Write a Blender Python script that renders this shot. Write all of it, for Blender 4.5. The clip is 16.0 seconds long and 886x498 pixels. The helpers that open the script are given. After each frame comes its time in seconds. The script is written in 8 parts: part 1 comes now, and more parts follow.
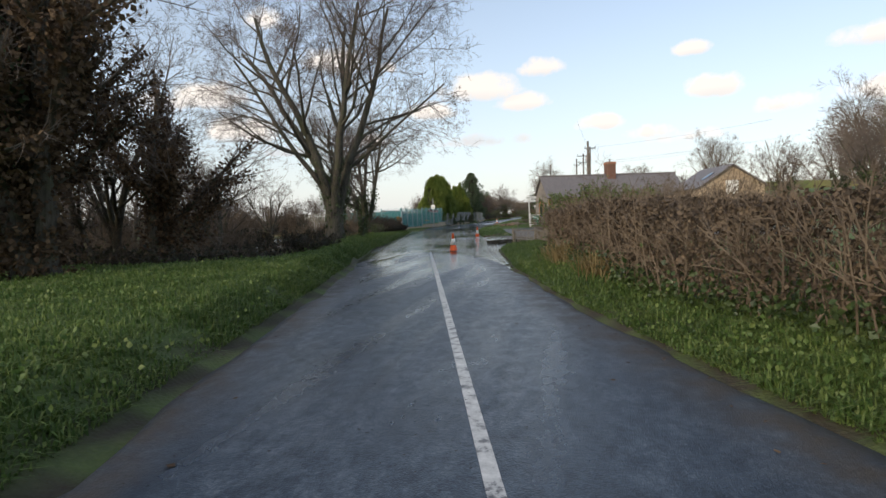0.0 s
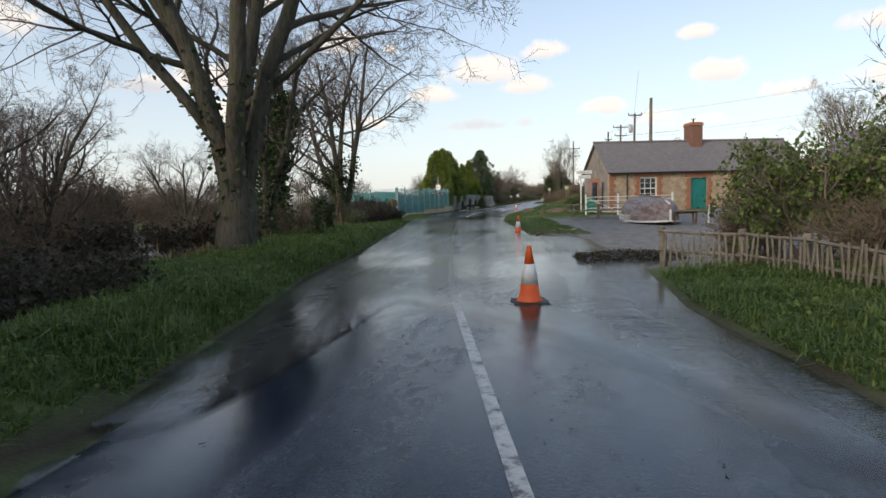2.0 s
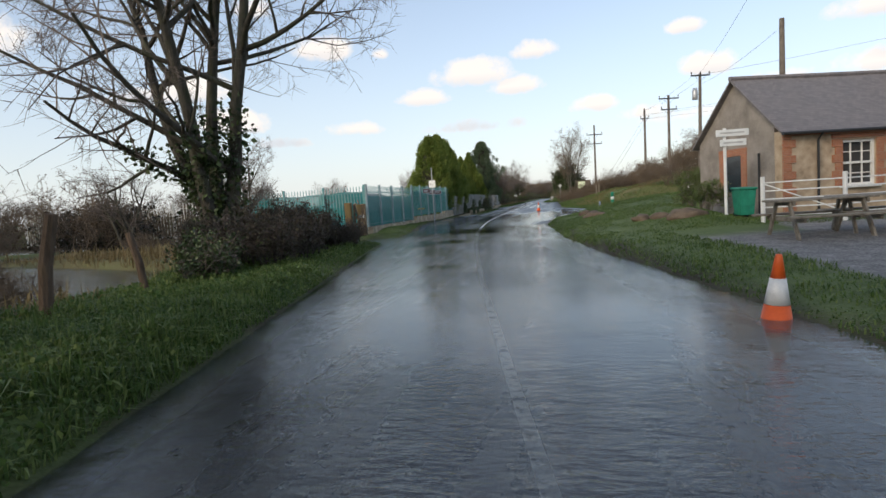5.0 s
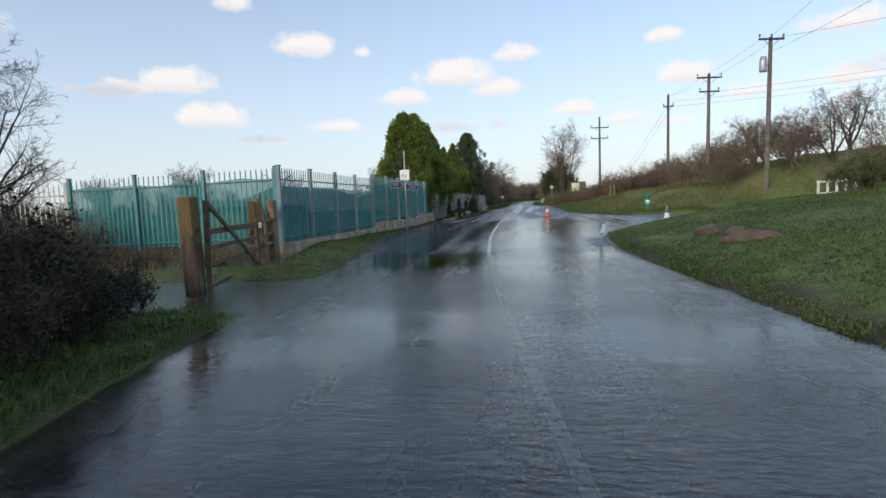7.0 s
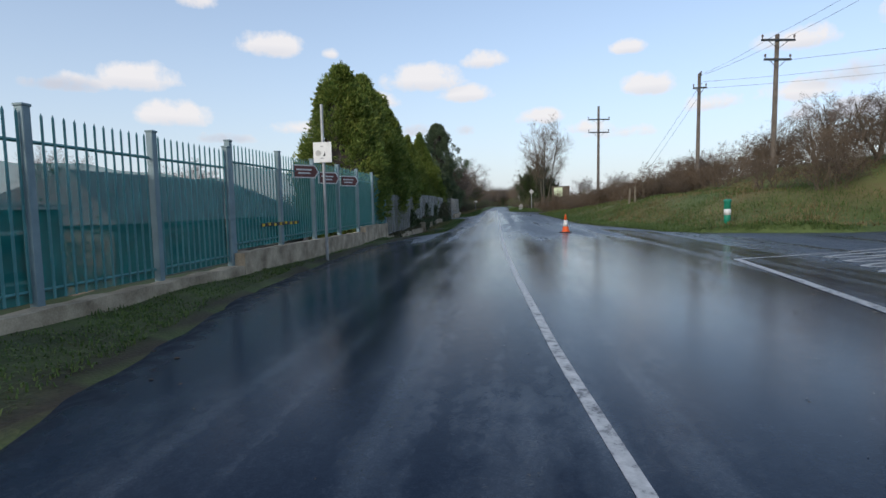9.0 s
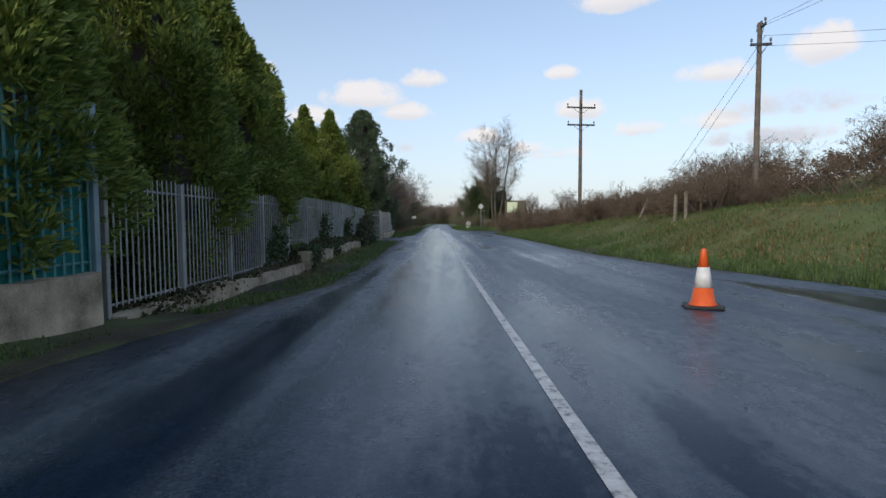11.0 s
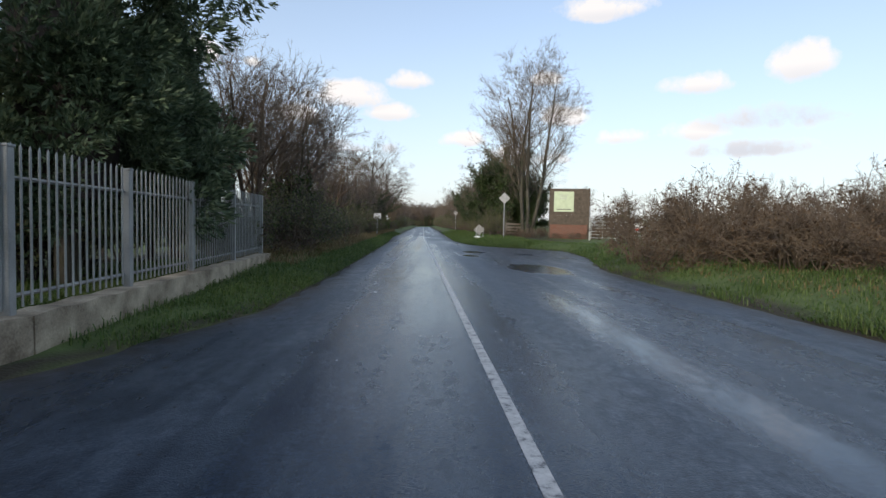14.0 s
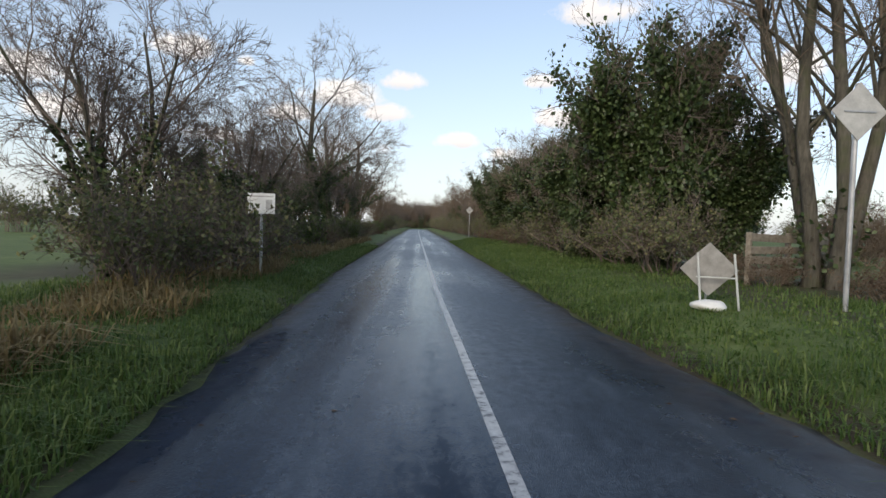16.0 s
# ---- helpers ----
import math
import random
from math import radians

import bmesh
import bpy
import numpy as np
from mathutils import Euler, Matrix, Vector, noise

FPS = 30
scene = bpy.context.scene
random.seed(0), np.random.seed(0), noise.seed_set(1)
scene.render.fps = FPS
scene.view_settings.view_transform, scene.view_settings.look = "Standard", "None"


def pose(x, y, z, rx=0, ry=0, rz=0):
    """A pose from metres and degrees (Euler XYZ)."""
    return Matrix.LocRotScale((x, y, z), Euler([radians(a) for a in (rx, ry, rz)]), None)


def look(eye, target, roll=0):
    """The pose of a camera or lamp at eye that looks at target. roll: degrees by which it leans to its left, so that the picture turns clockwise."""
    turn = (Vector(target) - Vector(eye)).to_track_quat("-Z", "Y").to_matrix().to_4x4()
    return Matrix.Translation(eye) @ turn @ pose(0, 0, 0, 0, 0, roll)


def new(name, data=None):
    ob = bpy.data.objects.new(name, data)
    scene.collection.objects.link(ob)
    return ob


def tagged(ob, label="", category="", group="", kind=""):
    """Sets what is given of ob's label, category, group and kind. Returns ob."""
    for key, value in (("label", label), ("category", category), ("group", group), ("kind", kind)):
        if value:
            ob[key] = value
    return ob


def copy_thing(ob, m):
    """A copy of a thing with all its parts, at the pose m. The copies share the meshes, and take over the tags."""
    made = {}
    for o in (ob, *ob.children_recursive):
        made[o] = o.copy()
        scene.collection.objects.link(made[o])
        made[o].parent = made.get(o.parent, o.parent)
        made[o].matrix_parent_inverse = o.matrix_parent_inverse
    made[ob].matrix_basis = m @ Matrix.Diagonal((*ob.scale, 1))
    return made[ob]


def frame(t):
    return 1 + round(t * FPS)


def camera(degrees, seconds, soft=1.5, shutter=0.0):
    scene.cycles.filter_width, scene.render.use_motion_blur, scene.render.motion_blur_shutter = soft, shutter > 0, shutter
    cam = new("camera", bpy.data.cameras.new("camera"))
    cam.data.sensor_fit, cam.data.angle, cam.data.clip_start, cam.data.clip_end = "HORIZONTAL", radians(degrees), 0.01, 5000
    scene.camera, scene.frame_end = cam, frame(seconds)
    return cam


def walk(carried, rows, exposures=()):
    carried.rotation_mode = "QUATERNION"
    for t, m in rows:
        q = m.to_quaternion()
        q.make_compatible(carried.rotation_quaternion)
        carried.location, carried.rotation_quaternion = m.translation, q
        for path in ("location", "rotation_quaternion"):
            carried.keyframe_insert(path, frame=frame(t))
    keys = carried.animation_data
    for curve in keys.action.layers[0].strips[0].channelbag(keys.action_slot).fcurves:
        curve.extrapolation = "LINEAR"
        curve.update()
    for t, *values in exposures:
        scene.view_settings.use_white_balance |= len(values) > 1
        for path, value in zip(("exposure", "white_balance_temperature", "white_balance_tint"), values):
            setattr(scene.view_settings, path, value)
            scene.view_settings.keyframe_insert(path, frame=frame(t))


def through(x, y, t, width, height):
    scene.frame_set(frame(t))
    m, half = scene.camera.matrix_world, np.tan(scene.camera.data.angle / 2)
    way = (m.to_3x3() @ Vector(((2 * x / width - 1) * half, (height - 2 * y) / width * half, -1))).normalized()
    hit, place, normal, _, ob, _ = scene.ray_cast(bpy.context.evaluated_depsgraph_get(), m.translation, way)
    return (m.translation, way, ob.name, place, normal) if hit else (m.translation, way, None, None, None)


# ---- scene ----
cam = camera(77.0, 16.0)
PATH = [
    (0, (9.147, -36.919, 1.358), (8.726, -34.967, 1.242), -2.1),
    (0.5, (8.222, -33.187, 1.448), (7.801, -31.237, 1.31), -1.5),
    (1, (7.096, -28.971, 1.404), (6.671, -27.024, 1.237), -1.3),
    (1.5, (6.141, -25.319, 1.383), (5.715, -23.373, 1.208), -1.4),
    (2, (5.195, -21.757, 1.29), (4.77, -19.811, 1.117), -1.7),
    (2.5, (4.384, -18.61, 1.19), (3.952, -16.665, 1.021), -2.1),
    (3, (3.602, -15.395, 1.274), (3.169, -13.45, 1.105), -2.7),
    (3.5, (2.991, -12.469, 1.269), (2.553, -10.524, 1.108), -3.2),
    (4, (2.441, -9.658, 1.282), (1.996, -7.715, 1.12), -3.5),
    (4.2, (2.241, -8.714, 1.287), (1.8, -6.77, 1.124), -3.6),
    (6.3, (-0.355, 4.042, 1.221), (-0.72, 6.002, 1.052), -3.1),
    (6.5, (-0.589, 5.243, 1.235), (-0.947, 7.203, 1.065), -2.9),
    (7, (-1.17, 8.34, 1.243), (-1.508, 10.304, 1.076), -2.4),
    (7.5, (-1.753, 11.698, 1.24), (-2.07, 13.666, 1.074), -2.0),
    (8, (-2.257, 15.097, 1.249), (-2.546, 17.069, 1.082), -1.6),
    (8.5, (-2.777, 18.688, 1.263), (-3.031, 20.664, 1.096), -1.5),
    (9, (-3.191, 22.207, 1.269), (-3.409, 24.189, 1.114), -1.4),
    (9.2, (-3.332, 23.676, 1.292), (-3.533, 25.661, 1.148), -1.3),
    (11.3, (-4.008, 42.805, 1.141), (-3.984, 44.803, 1.048), -0.4),
    (11.5, (-3.939, 45.09, 1.155), (-3.906, 47.088, 1.066), -0.3),
    (12, (-4.053, 51.438, 1.269), (-4.008, 53.436, 1.189), -0.1),
    (12.5, (-4.102, 58.027, 1.324), (-4.053, 60.025, 1.242), 0.3),
    (13, (-4.176, 64.453, 1.26), (-4.12, 66.451, 1.168), 0.5),
    (13.5, (-4.305, 71.489, 1.245), (-4.243, 73.486, 1.152), 0.7),
    (14, (-4.406, 78.859, 1.269), (-4.336, 80.855, 1.179), 1.1),
    (14.5, (-4.434, 87.386, 1.244), (-4.358, 89.383, 1.157), 1.1),
    (15, (-4.593, 96.455, 1.267), (-4.507, 98.451, 1.18), 1.2),
    (15.5, (-4.657, 105.292, 1.332), (-4.564, 107.288, 1.245), 1.3),
    (16, (-4.84, 113.409, 1.447), (-4.745, 115.405, 1.362), 1.6),
]
walk(cam, [(t, look(eye, target, roll)) for t, eye, target, roll in PATH],
     [(0, 0.08, 6900, 10), (4.2, 0.06, 6800, 10), (6.5, 0.0, 6500, 10), (8.5, -0.17, 6150, 10), (11.5, -0.17, 6300, 10), (12.5, -0.03, 6450, 10), (14.5, 0.04, 6450, 10), (16, 0.08, 6600, 10)])

# ---- world, sun and exposure ----
SUN_AZ, SUN_EL = radians(212), radians(24)     # compass-like: clockwise from +y
world = bpy.data.worlds.new("world")
scene.world = world
world.use_nodes = True
wt = world.node_tree
wt.nodes.clear()


def wmath(op, a, b=None, c=None, clamp=False):
    n = wt.nodes.new("ShaderNodeMath")
    n.operation = op
    n.use_clamp = clamp
    for i, v in enumerate((a, b, c)):
        if v is None:
            continue
        if isinstance(v, (int, float)):
            n.inputs[i].default_value = v
        else:
            wt.links.new(v, n.inputs[i])
    return n.outputs[0]


sky = wt.nodes.new("ShaderNodeTexSky")
sky.sky_type = "NISHITA"
sky.sun_disc = False
sky.sun_elevation = SUN_EL
sky.sun_rotation = SUN_AZ
sky.air_density, sky.dust_density, sky.ozone_density = 1.0, 0.6, 1.4
coord = wt.nodes.new("ShaderNodeTexCoord")
sep = wt.nodes.new("ShaderNodeSeparateXYZ")
wt.links.new(coord.outputs["Generated"], sep.inputs[0])
dx, dy, dz = sep.outputs
az = wmath("ARCTAN2", dx, dy)                 # radians to the right of +y
el = wmath("ARCSINE", dz)
# thin haze that whitens the sky towards the horizon
haze = wmath("POWER", wmath("SUBTRACT", 1.0, wmath("MULTIPLY", wmath("MAXIMUM", el, 0.0), 1.45), clamp=True), 2.6)
haze = wmath("ADD", wmath("MULTIPLY", haze, 0.76), 0.24)      # high thin cloud all over
skyscale = wt.nodes.new("ShaderNodeMix")
skyscale.data_type = "RGBA"
skyscale.blend_type = "MULTIPLY"
skyscale.inputs["Factor"].default_value = 1.0
wt.links.new(sky.outputs[0], skyscale.inputs["A"])
skyscale.inputs["B"].default_value = (2.2, 2.15, 2.12, 1.0)
hz = wt.nodes.new("ShaderNodeMix")
hz.data_type = "RGBA"
wt.links.new(wmath("MULTIPLY", haze, 0.9), hz.inputs["Factor"])
wt.links.new(skyscale.outputs["Result"], hz.inputs["A"])
HAZE = (7.1, 7.6, 8.35, 1.0)
hz.inputs["B"].default_value = HAZE
# small fair-weather clouds: azimuth right of +y, elevation, half width, half height in degrees, weight
CLOUDS = [
    (-8.1, 12.3, 4.6, 2.0, 1.0), (-3.6, 10.9, 3.2, 1.2, 0.9), (-12.8, 10.4, 3.4, 1.2, 0.85), (-1.7, 14.0, 2.5, 1.3, 1.0), (12.6, 14.2, 2.1, 1.0, 1.0),
    (14.0, 10.7, 2.6, 1.6, 1.0), (26.0, 13.0, 3.3, 1.4, 1.0), (34.2, 13.9, 2.8, 2.2, 1.0), (17.5, 20.2, 5.2, 1.7, 1.0), (-22.6, 15.3, 3.4, 1.7, 1.0),
    (-34.4, 11.7, 4.2, 1.8, 1.0), (-31.5, 8.6, 3.2, 1.8, 1.0), (-29.2, 18.7, 2.3, 1.4, 1.0), (-17.0, 14.8, 1.0, 0.7, 0.8), (-38.0, 11.0, 3.4, 1.0, 0.8),
    (4.0, 8.4, 2.8, 1.1, 0.9), (8.8, 7.2, 3.6, 1.0, 0.8), (20.0, 8.6, 3.4, 1.2, 0.85), (11.6, 6.6, 4.0, 1.1, 0.8), (25.6, 8.8, 4.0, 1.3, 0.85), (-20.0, 7.8, 3.6, 1.0, 0.8),
]
CLOUDS_GREY = [(-27.3, 6.7, 3.0, 0.8, 0.9), (33.0, 9.6, 6.5, 1.6, 0.7), (-40.0, 10.6, 3.6, 0.9, 0.9), (-8.0, 7.4, 7.0, 1.0, 0.7), (30.0, 7.0, 6.0, 1.2, 0.8)]
CLOUDS_ROUND = [
    (55.0, 14.0, 7.0, 3.2, 1.0), (80.0, 18.0, 11.0, 4.0, 1.0), (-52.0, 15.0, 6.0, 2.4, 1.0), (-80.0, 18.0, 11.0, 4.0, 1.0), (140.0, 25.0, 16.0, 6.0, 1.0),
    (-140.0, 25.0, 16.0, 6.0, 1.0), (-40.0, 26.0, 5.0, 1.8, 0.9), (44.0, 25.0, 5.0, 2.0, 0.9), (2.0, 31.0, 6.0, 2.2, 0.9),
]
warp = wt.nodes.new("ShaderNodeTexNoise")
warp.inputs["Scale"].default_value = 19.0
warp.inputs["Detail"].default_value = 8.0
warp.inputs["Roughness"].default_value = 0.62
wt.links.new(coord.outputs["Generated"], warp.inputs["Vector"])
total = None
low = None
for ca, ce, wa, we, weight in CLOUDS + CLOUDS_GREY + CLOUDS_ROUND:
    u = wmath("DIVIDE", wmath("SUBTRACT", az, radians(ca)), radians(wa))
    v = wmath("DIVIDE", wmath("SUBTRACT", el, radians(ce)), radians(we))
    flat = wmath("MAXIMUM", v, wmath("MULTIPLY", v, -1.7))                # flat bases, heaped tops
    r2 = wmath("ADD", wmath("MULTIPLY", u, u), wmath("MULTIPLY", flat, flat))
    g = wmath("MULTIPLY", wmath("SUBTRACT", 1.0, wmath("MULTIPLY", r2, 0.62), clamp=True), weight)
    total = g if total is None else wmath("MAXIMUM", total, g)
    shade = 1.0 if (ca, ce, wa, we, weight) in CLOUDS_GREY else wmath("SUBTRACT", 0.10, v, clamp=True)
    under = wmath("MULTIPLY", g, shade)
    low = under if low is None else wmath("MAXIMUM", low, under)
thick = wmath("MULTIPLY", wmath("SUBTRACT", wmath("ADD", wmath("MULTIPLY", total, 0.66), wmath("MULTIPLY", warp.outputs[0], 1.15)), 0.83), 3.6, clamp=True)
thick = wmath("MULTIPLY", thick, 0.92)
cloudcol = wt.nodes.new("ShaderNodeMix")
cloudcol.data_type = "RGBA"
wt.links.new(wmath("MULTIPLY", low, 1.2, clamp=True), cloudcol.inputs["Factor"])
cloudcol.inputs["A"].default_value = (10.4, 9.75, 9.3, 1)
cloudcol.inputs["B"].default_value = (7.0, 7.05, 7.6, 1)
cl = wt.nodes.new("ShaderNodeMix")
cl.data_type = "RGBA"
wt.links.new(thick, cl.inputs["Factor"])
wt.links.new(hz.outputs["Result"], cl.inputs["A"])
wt.links.new(cloudcol.outputs["Result"], cl.inputs["B"])
bg = wt.nodes.new("ShaderNodeBackground")
bg.inputs["Strength"].default_value = 0.1
wt.links.new(cl.outputs["Result"], bg.inputs["Color"])
wout = wt.nodes.new("ShaderNodeOutputWorld")
wt.links.new(bg.outputs[0], wout.inputs[0])

sun_data = bpy.data.lights.new("sun", "SUN")
sun_data.energy = 2.5
sun_data.angle = radians(28)
sun_data.color = (1.0, 0.87, 0.70)
sun = new("sun", sun_data)
toward = Vector((math.sin(SUN_AZ) * math.cos(SUN_EL), math.cos(SUN_AZ) * math.cos(SUN_EL), math.sin(SUN_EL)))
sun.matrix_world = look(toward * 50, (0, 0, 0))

# ---- materials ----
def lin(r, g, b):
    return (r, g, b, 1.0)


class Shade:
    """A small builder for node materials."""

    def __init__(self, name):
        self.mat = bpy.data.materials.new(name)
        self.mat.use_nodes = True
        self.t = self.mat.node_tree
        self.t.nodes.clear()
        self.out = self.t.nodes.new("ShaderNodeOutputMaterial")
        self.bsdf = self.t.nodes.new("ShaderNodeBsdfPrincipled")
        self.t.links.new(self.bsdf.outputs[0], self.out.inputs[0])
        self.tc = self.t.nodes.new("ShaderNodeTexCoord")
        self.geo = self.t.nodes.new("ShaderNodeNewGeometry")

    def link(self, a, b):
        self.t.links.new(a, b)

    def put(self, socket, v):
        if isinstance(v, (int, float)):
            socket.default_value = v
        elif isinstance(v, tuple):
            socket.default_value = v
        else:
            self.link(v, socket)

    def node(self, kind, **kw):
        n = self.t.nodes.new(kind)
        for k, v in kw.items():
            self.put(n.inputs[k], v)
        return n

    def pos(self, sx=1.0, sy=1.0, sz=1.0, space="object"):
        m = self.t.nodes.new("ShaderNodeMapping")
        m.inputs["Scale"].default_value = (sx, sy, sz)
        self.link(self.tc.outputs["Object"] if space == "object" else self.geo.outputs["Position"], m.inputs["Vector"])
        return m.outputs[0]

    def noise(self, scale, detail=4.0, rough=0.55, vec=None):
        n = self.node("ShaderNodeTexNoise", Scale=scale, Detail=detail, Roughness=rough)
        self.link(vec if vec is not None else self.geo.outputs["Position"], n.inputs["Vector"])
        return n.outputs[0]

    def voronoi(self, scale, vec=None, feature="F1"):
        n = self.t.nodes.new("ShaderNodeTexVoronoi")
        n.feature = feature
        n.inputs["Scale"].default_value = scale
        self.link(vec if vec is not None else self.geo.outputs["Position"], n.inputs["Vector"])
        return n.outputs[0]

    def ramp(self, fac, stops):
        n = self.t.nodes.new("ShaderNodeValToRGB")
        e = n.color_ramp.elements
        while len(e) < len(stops):
            e.new(0.5)
        for el_, (p, c) in zip(e, stops):
            el_.position = p
            el_.color = c if len(c) == 4 else (*c, 1.0)
        self.link(fac, n.inputs[0])
        return n.outputs[0]

    def math(self, op, a, b=0.0, clamp=False):
        n = self.t.nodes.new("ShaderNodeMath")
        n.operation = op
        n.use_clamp = clamp
        self.put(n.inputs[0], a)
        self.put(n.inputs[1], b)
        return n.outputs[0]

    def mix(self, fac, a, b, blend="MIX"):
        n = self.t.nodes.new("ShaderNodeMix")
        n.data_type = "RGBA"
        n.blend_type = blend
        self.put(n.inputs["Factor"], fac)
        self.put(n.inputs["A"], a)
        self.put(n.inputs["B"], b)
        return n.outputs["Result"]

    def bump(self, height, strength=0.3, distance=0.02):
        n = self.node("ShaderNodeBump", Strength=strength, Distance=distance)
        self.link(height, n.inputs["Height"])
        self.link(n.outputs[0], self.bsdf.inputs["Normal"])
        return n.outputs[0]

    def attr(self, name):
        n = self.t.nodes.new("ShaderNodeAttribute")
        n.attribute_name = name
        return n.outputs["Color"]

    def rand(self):
        return self.t.nodes.new("ShaderNodeObjectInfo").outputs["Random"]

    def island(self):
        return self.geo.outputs["Random Per Island"]

    def done(self, color, rough=0.7, metal=0.0, spec=0.5):
        self.put(self.bsdf.inputs["Base Color"], color)
        self.put(self.bsdf.inputs["Roughness"], rough)
        self.put(self.bsdf.inputs["Metallic"], metal)
        self.put(self.bsdf.inputs["Specular IOR Level"], spec)
        return self.mat


def simple(name, a, b, scale=6.0, rough=0.7, metal=0.0, bump=0.15, dist=0.01, fine=60.0, spec=0.5):
    """A surface that varies between two colours in broad stains, with fine grain and relief."""
    s = Shade(name)
    broad = s.noise(scale, 5)
    fin = s.noise(fine, 3)
    f = s.math("ADD", s.math("MULTIPLY", broad, 0.75), s.math("MULTIPLY", fin, 0.25))
    col = s.ramp(f, [(0.32, a), (0.68, b)])
    s.bump(fin, bump, dist)
    return s.done(col, rough, metal, spec)


def leaf_mat(name, a, b, c, rough=0.55, through=0.25):
    """Leaves and blades: colour varies from piece to piece and in patches, with a little light passing through."""
    s = Shade(name)
    patch = s.noise(0.8, 3)
    f = s.math("ADD", s.math("MULTIPLY", s.island(), 0.6), s.math("MULTIPLY", patch, 0.5))
    col = s.ramp(f, [(0.15, a), (0.5, b), (0.9, c)])
    s.done(col, rough, 0.0, 0.3)
    tr = s.node("ShaderNodeBsdfTranslucent")
    s.link(col, tr.inputs[0])
    mx = s.node("ShaderNodeMixShader", Fac=through)
    s.link(s.bsdf.outputs[0], mx.inputs[1])
    s.link(tr.outputs[0], mx.inputs[2])
    s.link(mx.outputs[0], s.out.inputs[0])
    return s.mat


def ground_mat():
    s = Shade("turf_and_soil")
    kind = s.t.nodes.new("ShaderNodeSeparateColor")
    s.link(s.attr("kind"), kind.inputs[0])
    n1, n2, n3 = s.noise(0.35, 4), s.noise(3.0, 5), s.noise(28.0, 3)
    f = s.math("ADD", s.math("MULTIPLY", n1, 0.4), s.math("ADD", s.math("MULTIPLY", n2, 0.4), s.math("MULTIPLY", n3, 0.25)))
    turf = s.ramp(f, [(0.3, (0.042, 0.062, 0.018)), (0.5, (0.085, 0.120, 0.034)), (0.72, (0.15, 0.19, 0.06))])
    rough_grass = s.ramp(f, [(0.3, (0.09, 0.075, 0.03)), (0.5, (0.17, 0.14, 0.06)), (0.72, (0.14, 0.16, 0.05))])
    soil = s.ramp(f, [(0.3, (0.022, 0.018, 0.012)), (0.55, (0.05, 0.04, 0.026)), (0.75, (0.09, 0.07, 0.045))])
    st = s.voronoi(26.0)
    grav = s.ramp(s.math("ADD", s.math("MULTIPLY", st, 0.5), s.math("MULTIPLY", n2, 0.6)), [(0.25, (0.07, 0.068, 0.066)), (0.5, (0.165, 0.158, 0.15)), (0.8, (0.32, 0.30, 0.28))])
    col = s.mix(kind.outputs[1], turf, soil)
    col = s.mix(kind.outputs[2], col, rough_grass)
    col = s.mix(kind.outputs[0], col, grav)
    h = s.math("ADD", s.math("MULTIPLY", n3, 0.6), s.math("MULTIPLY", st, 0.5))
    s.bump(h, 0.5, 0.03)
    return s.done(col, 0.8, 0, 0.3)


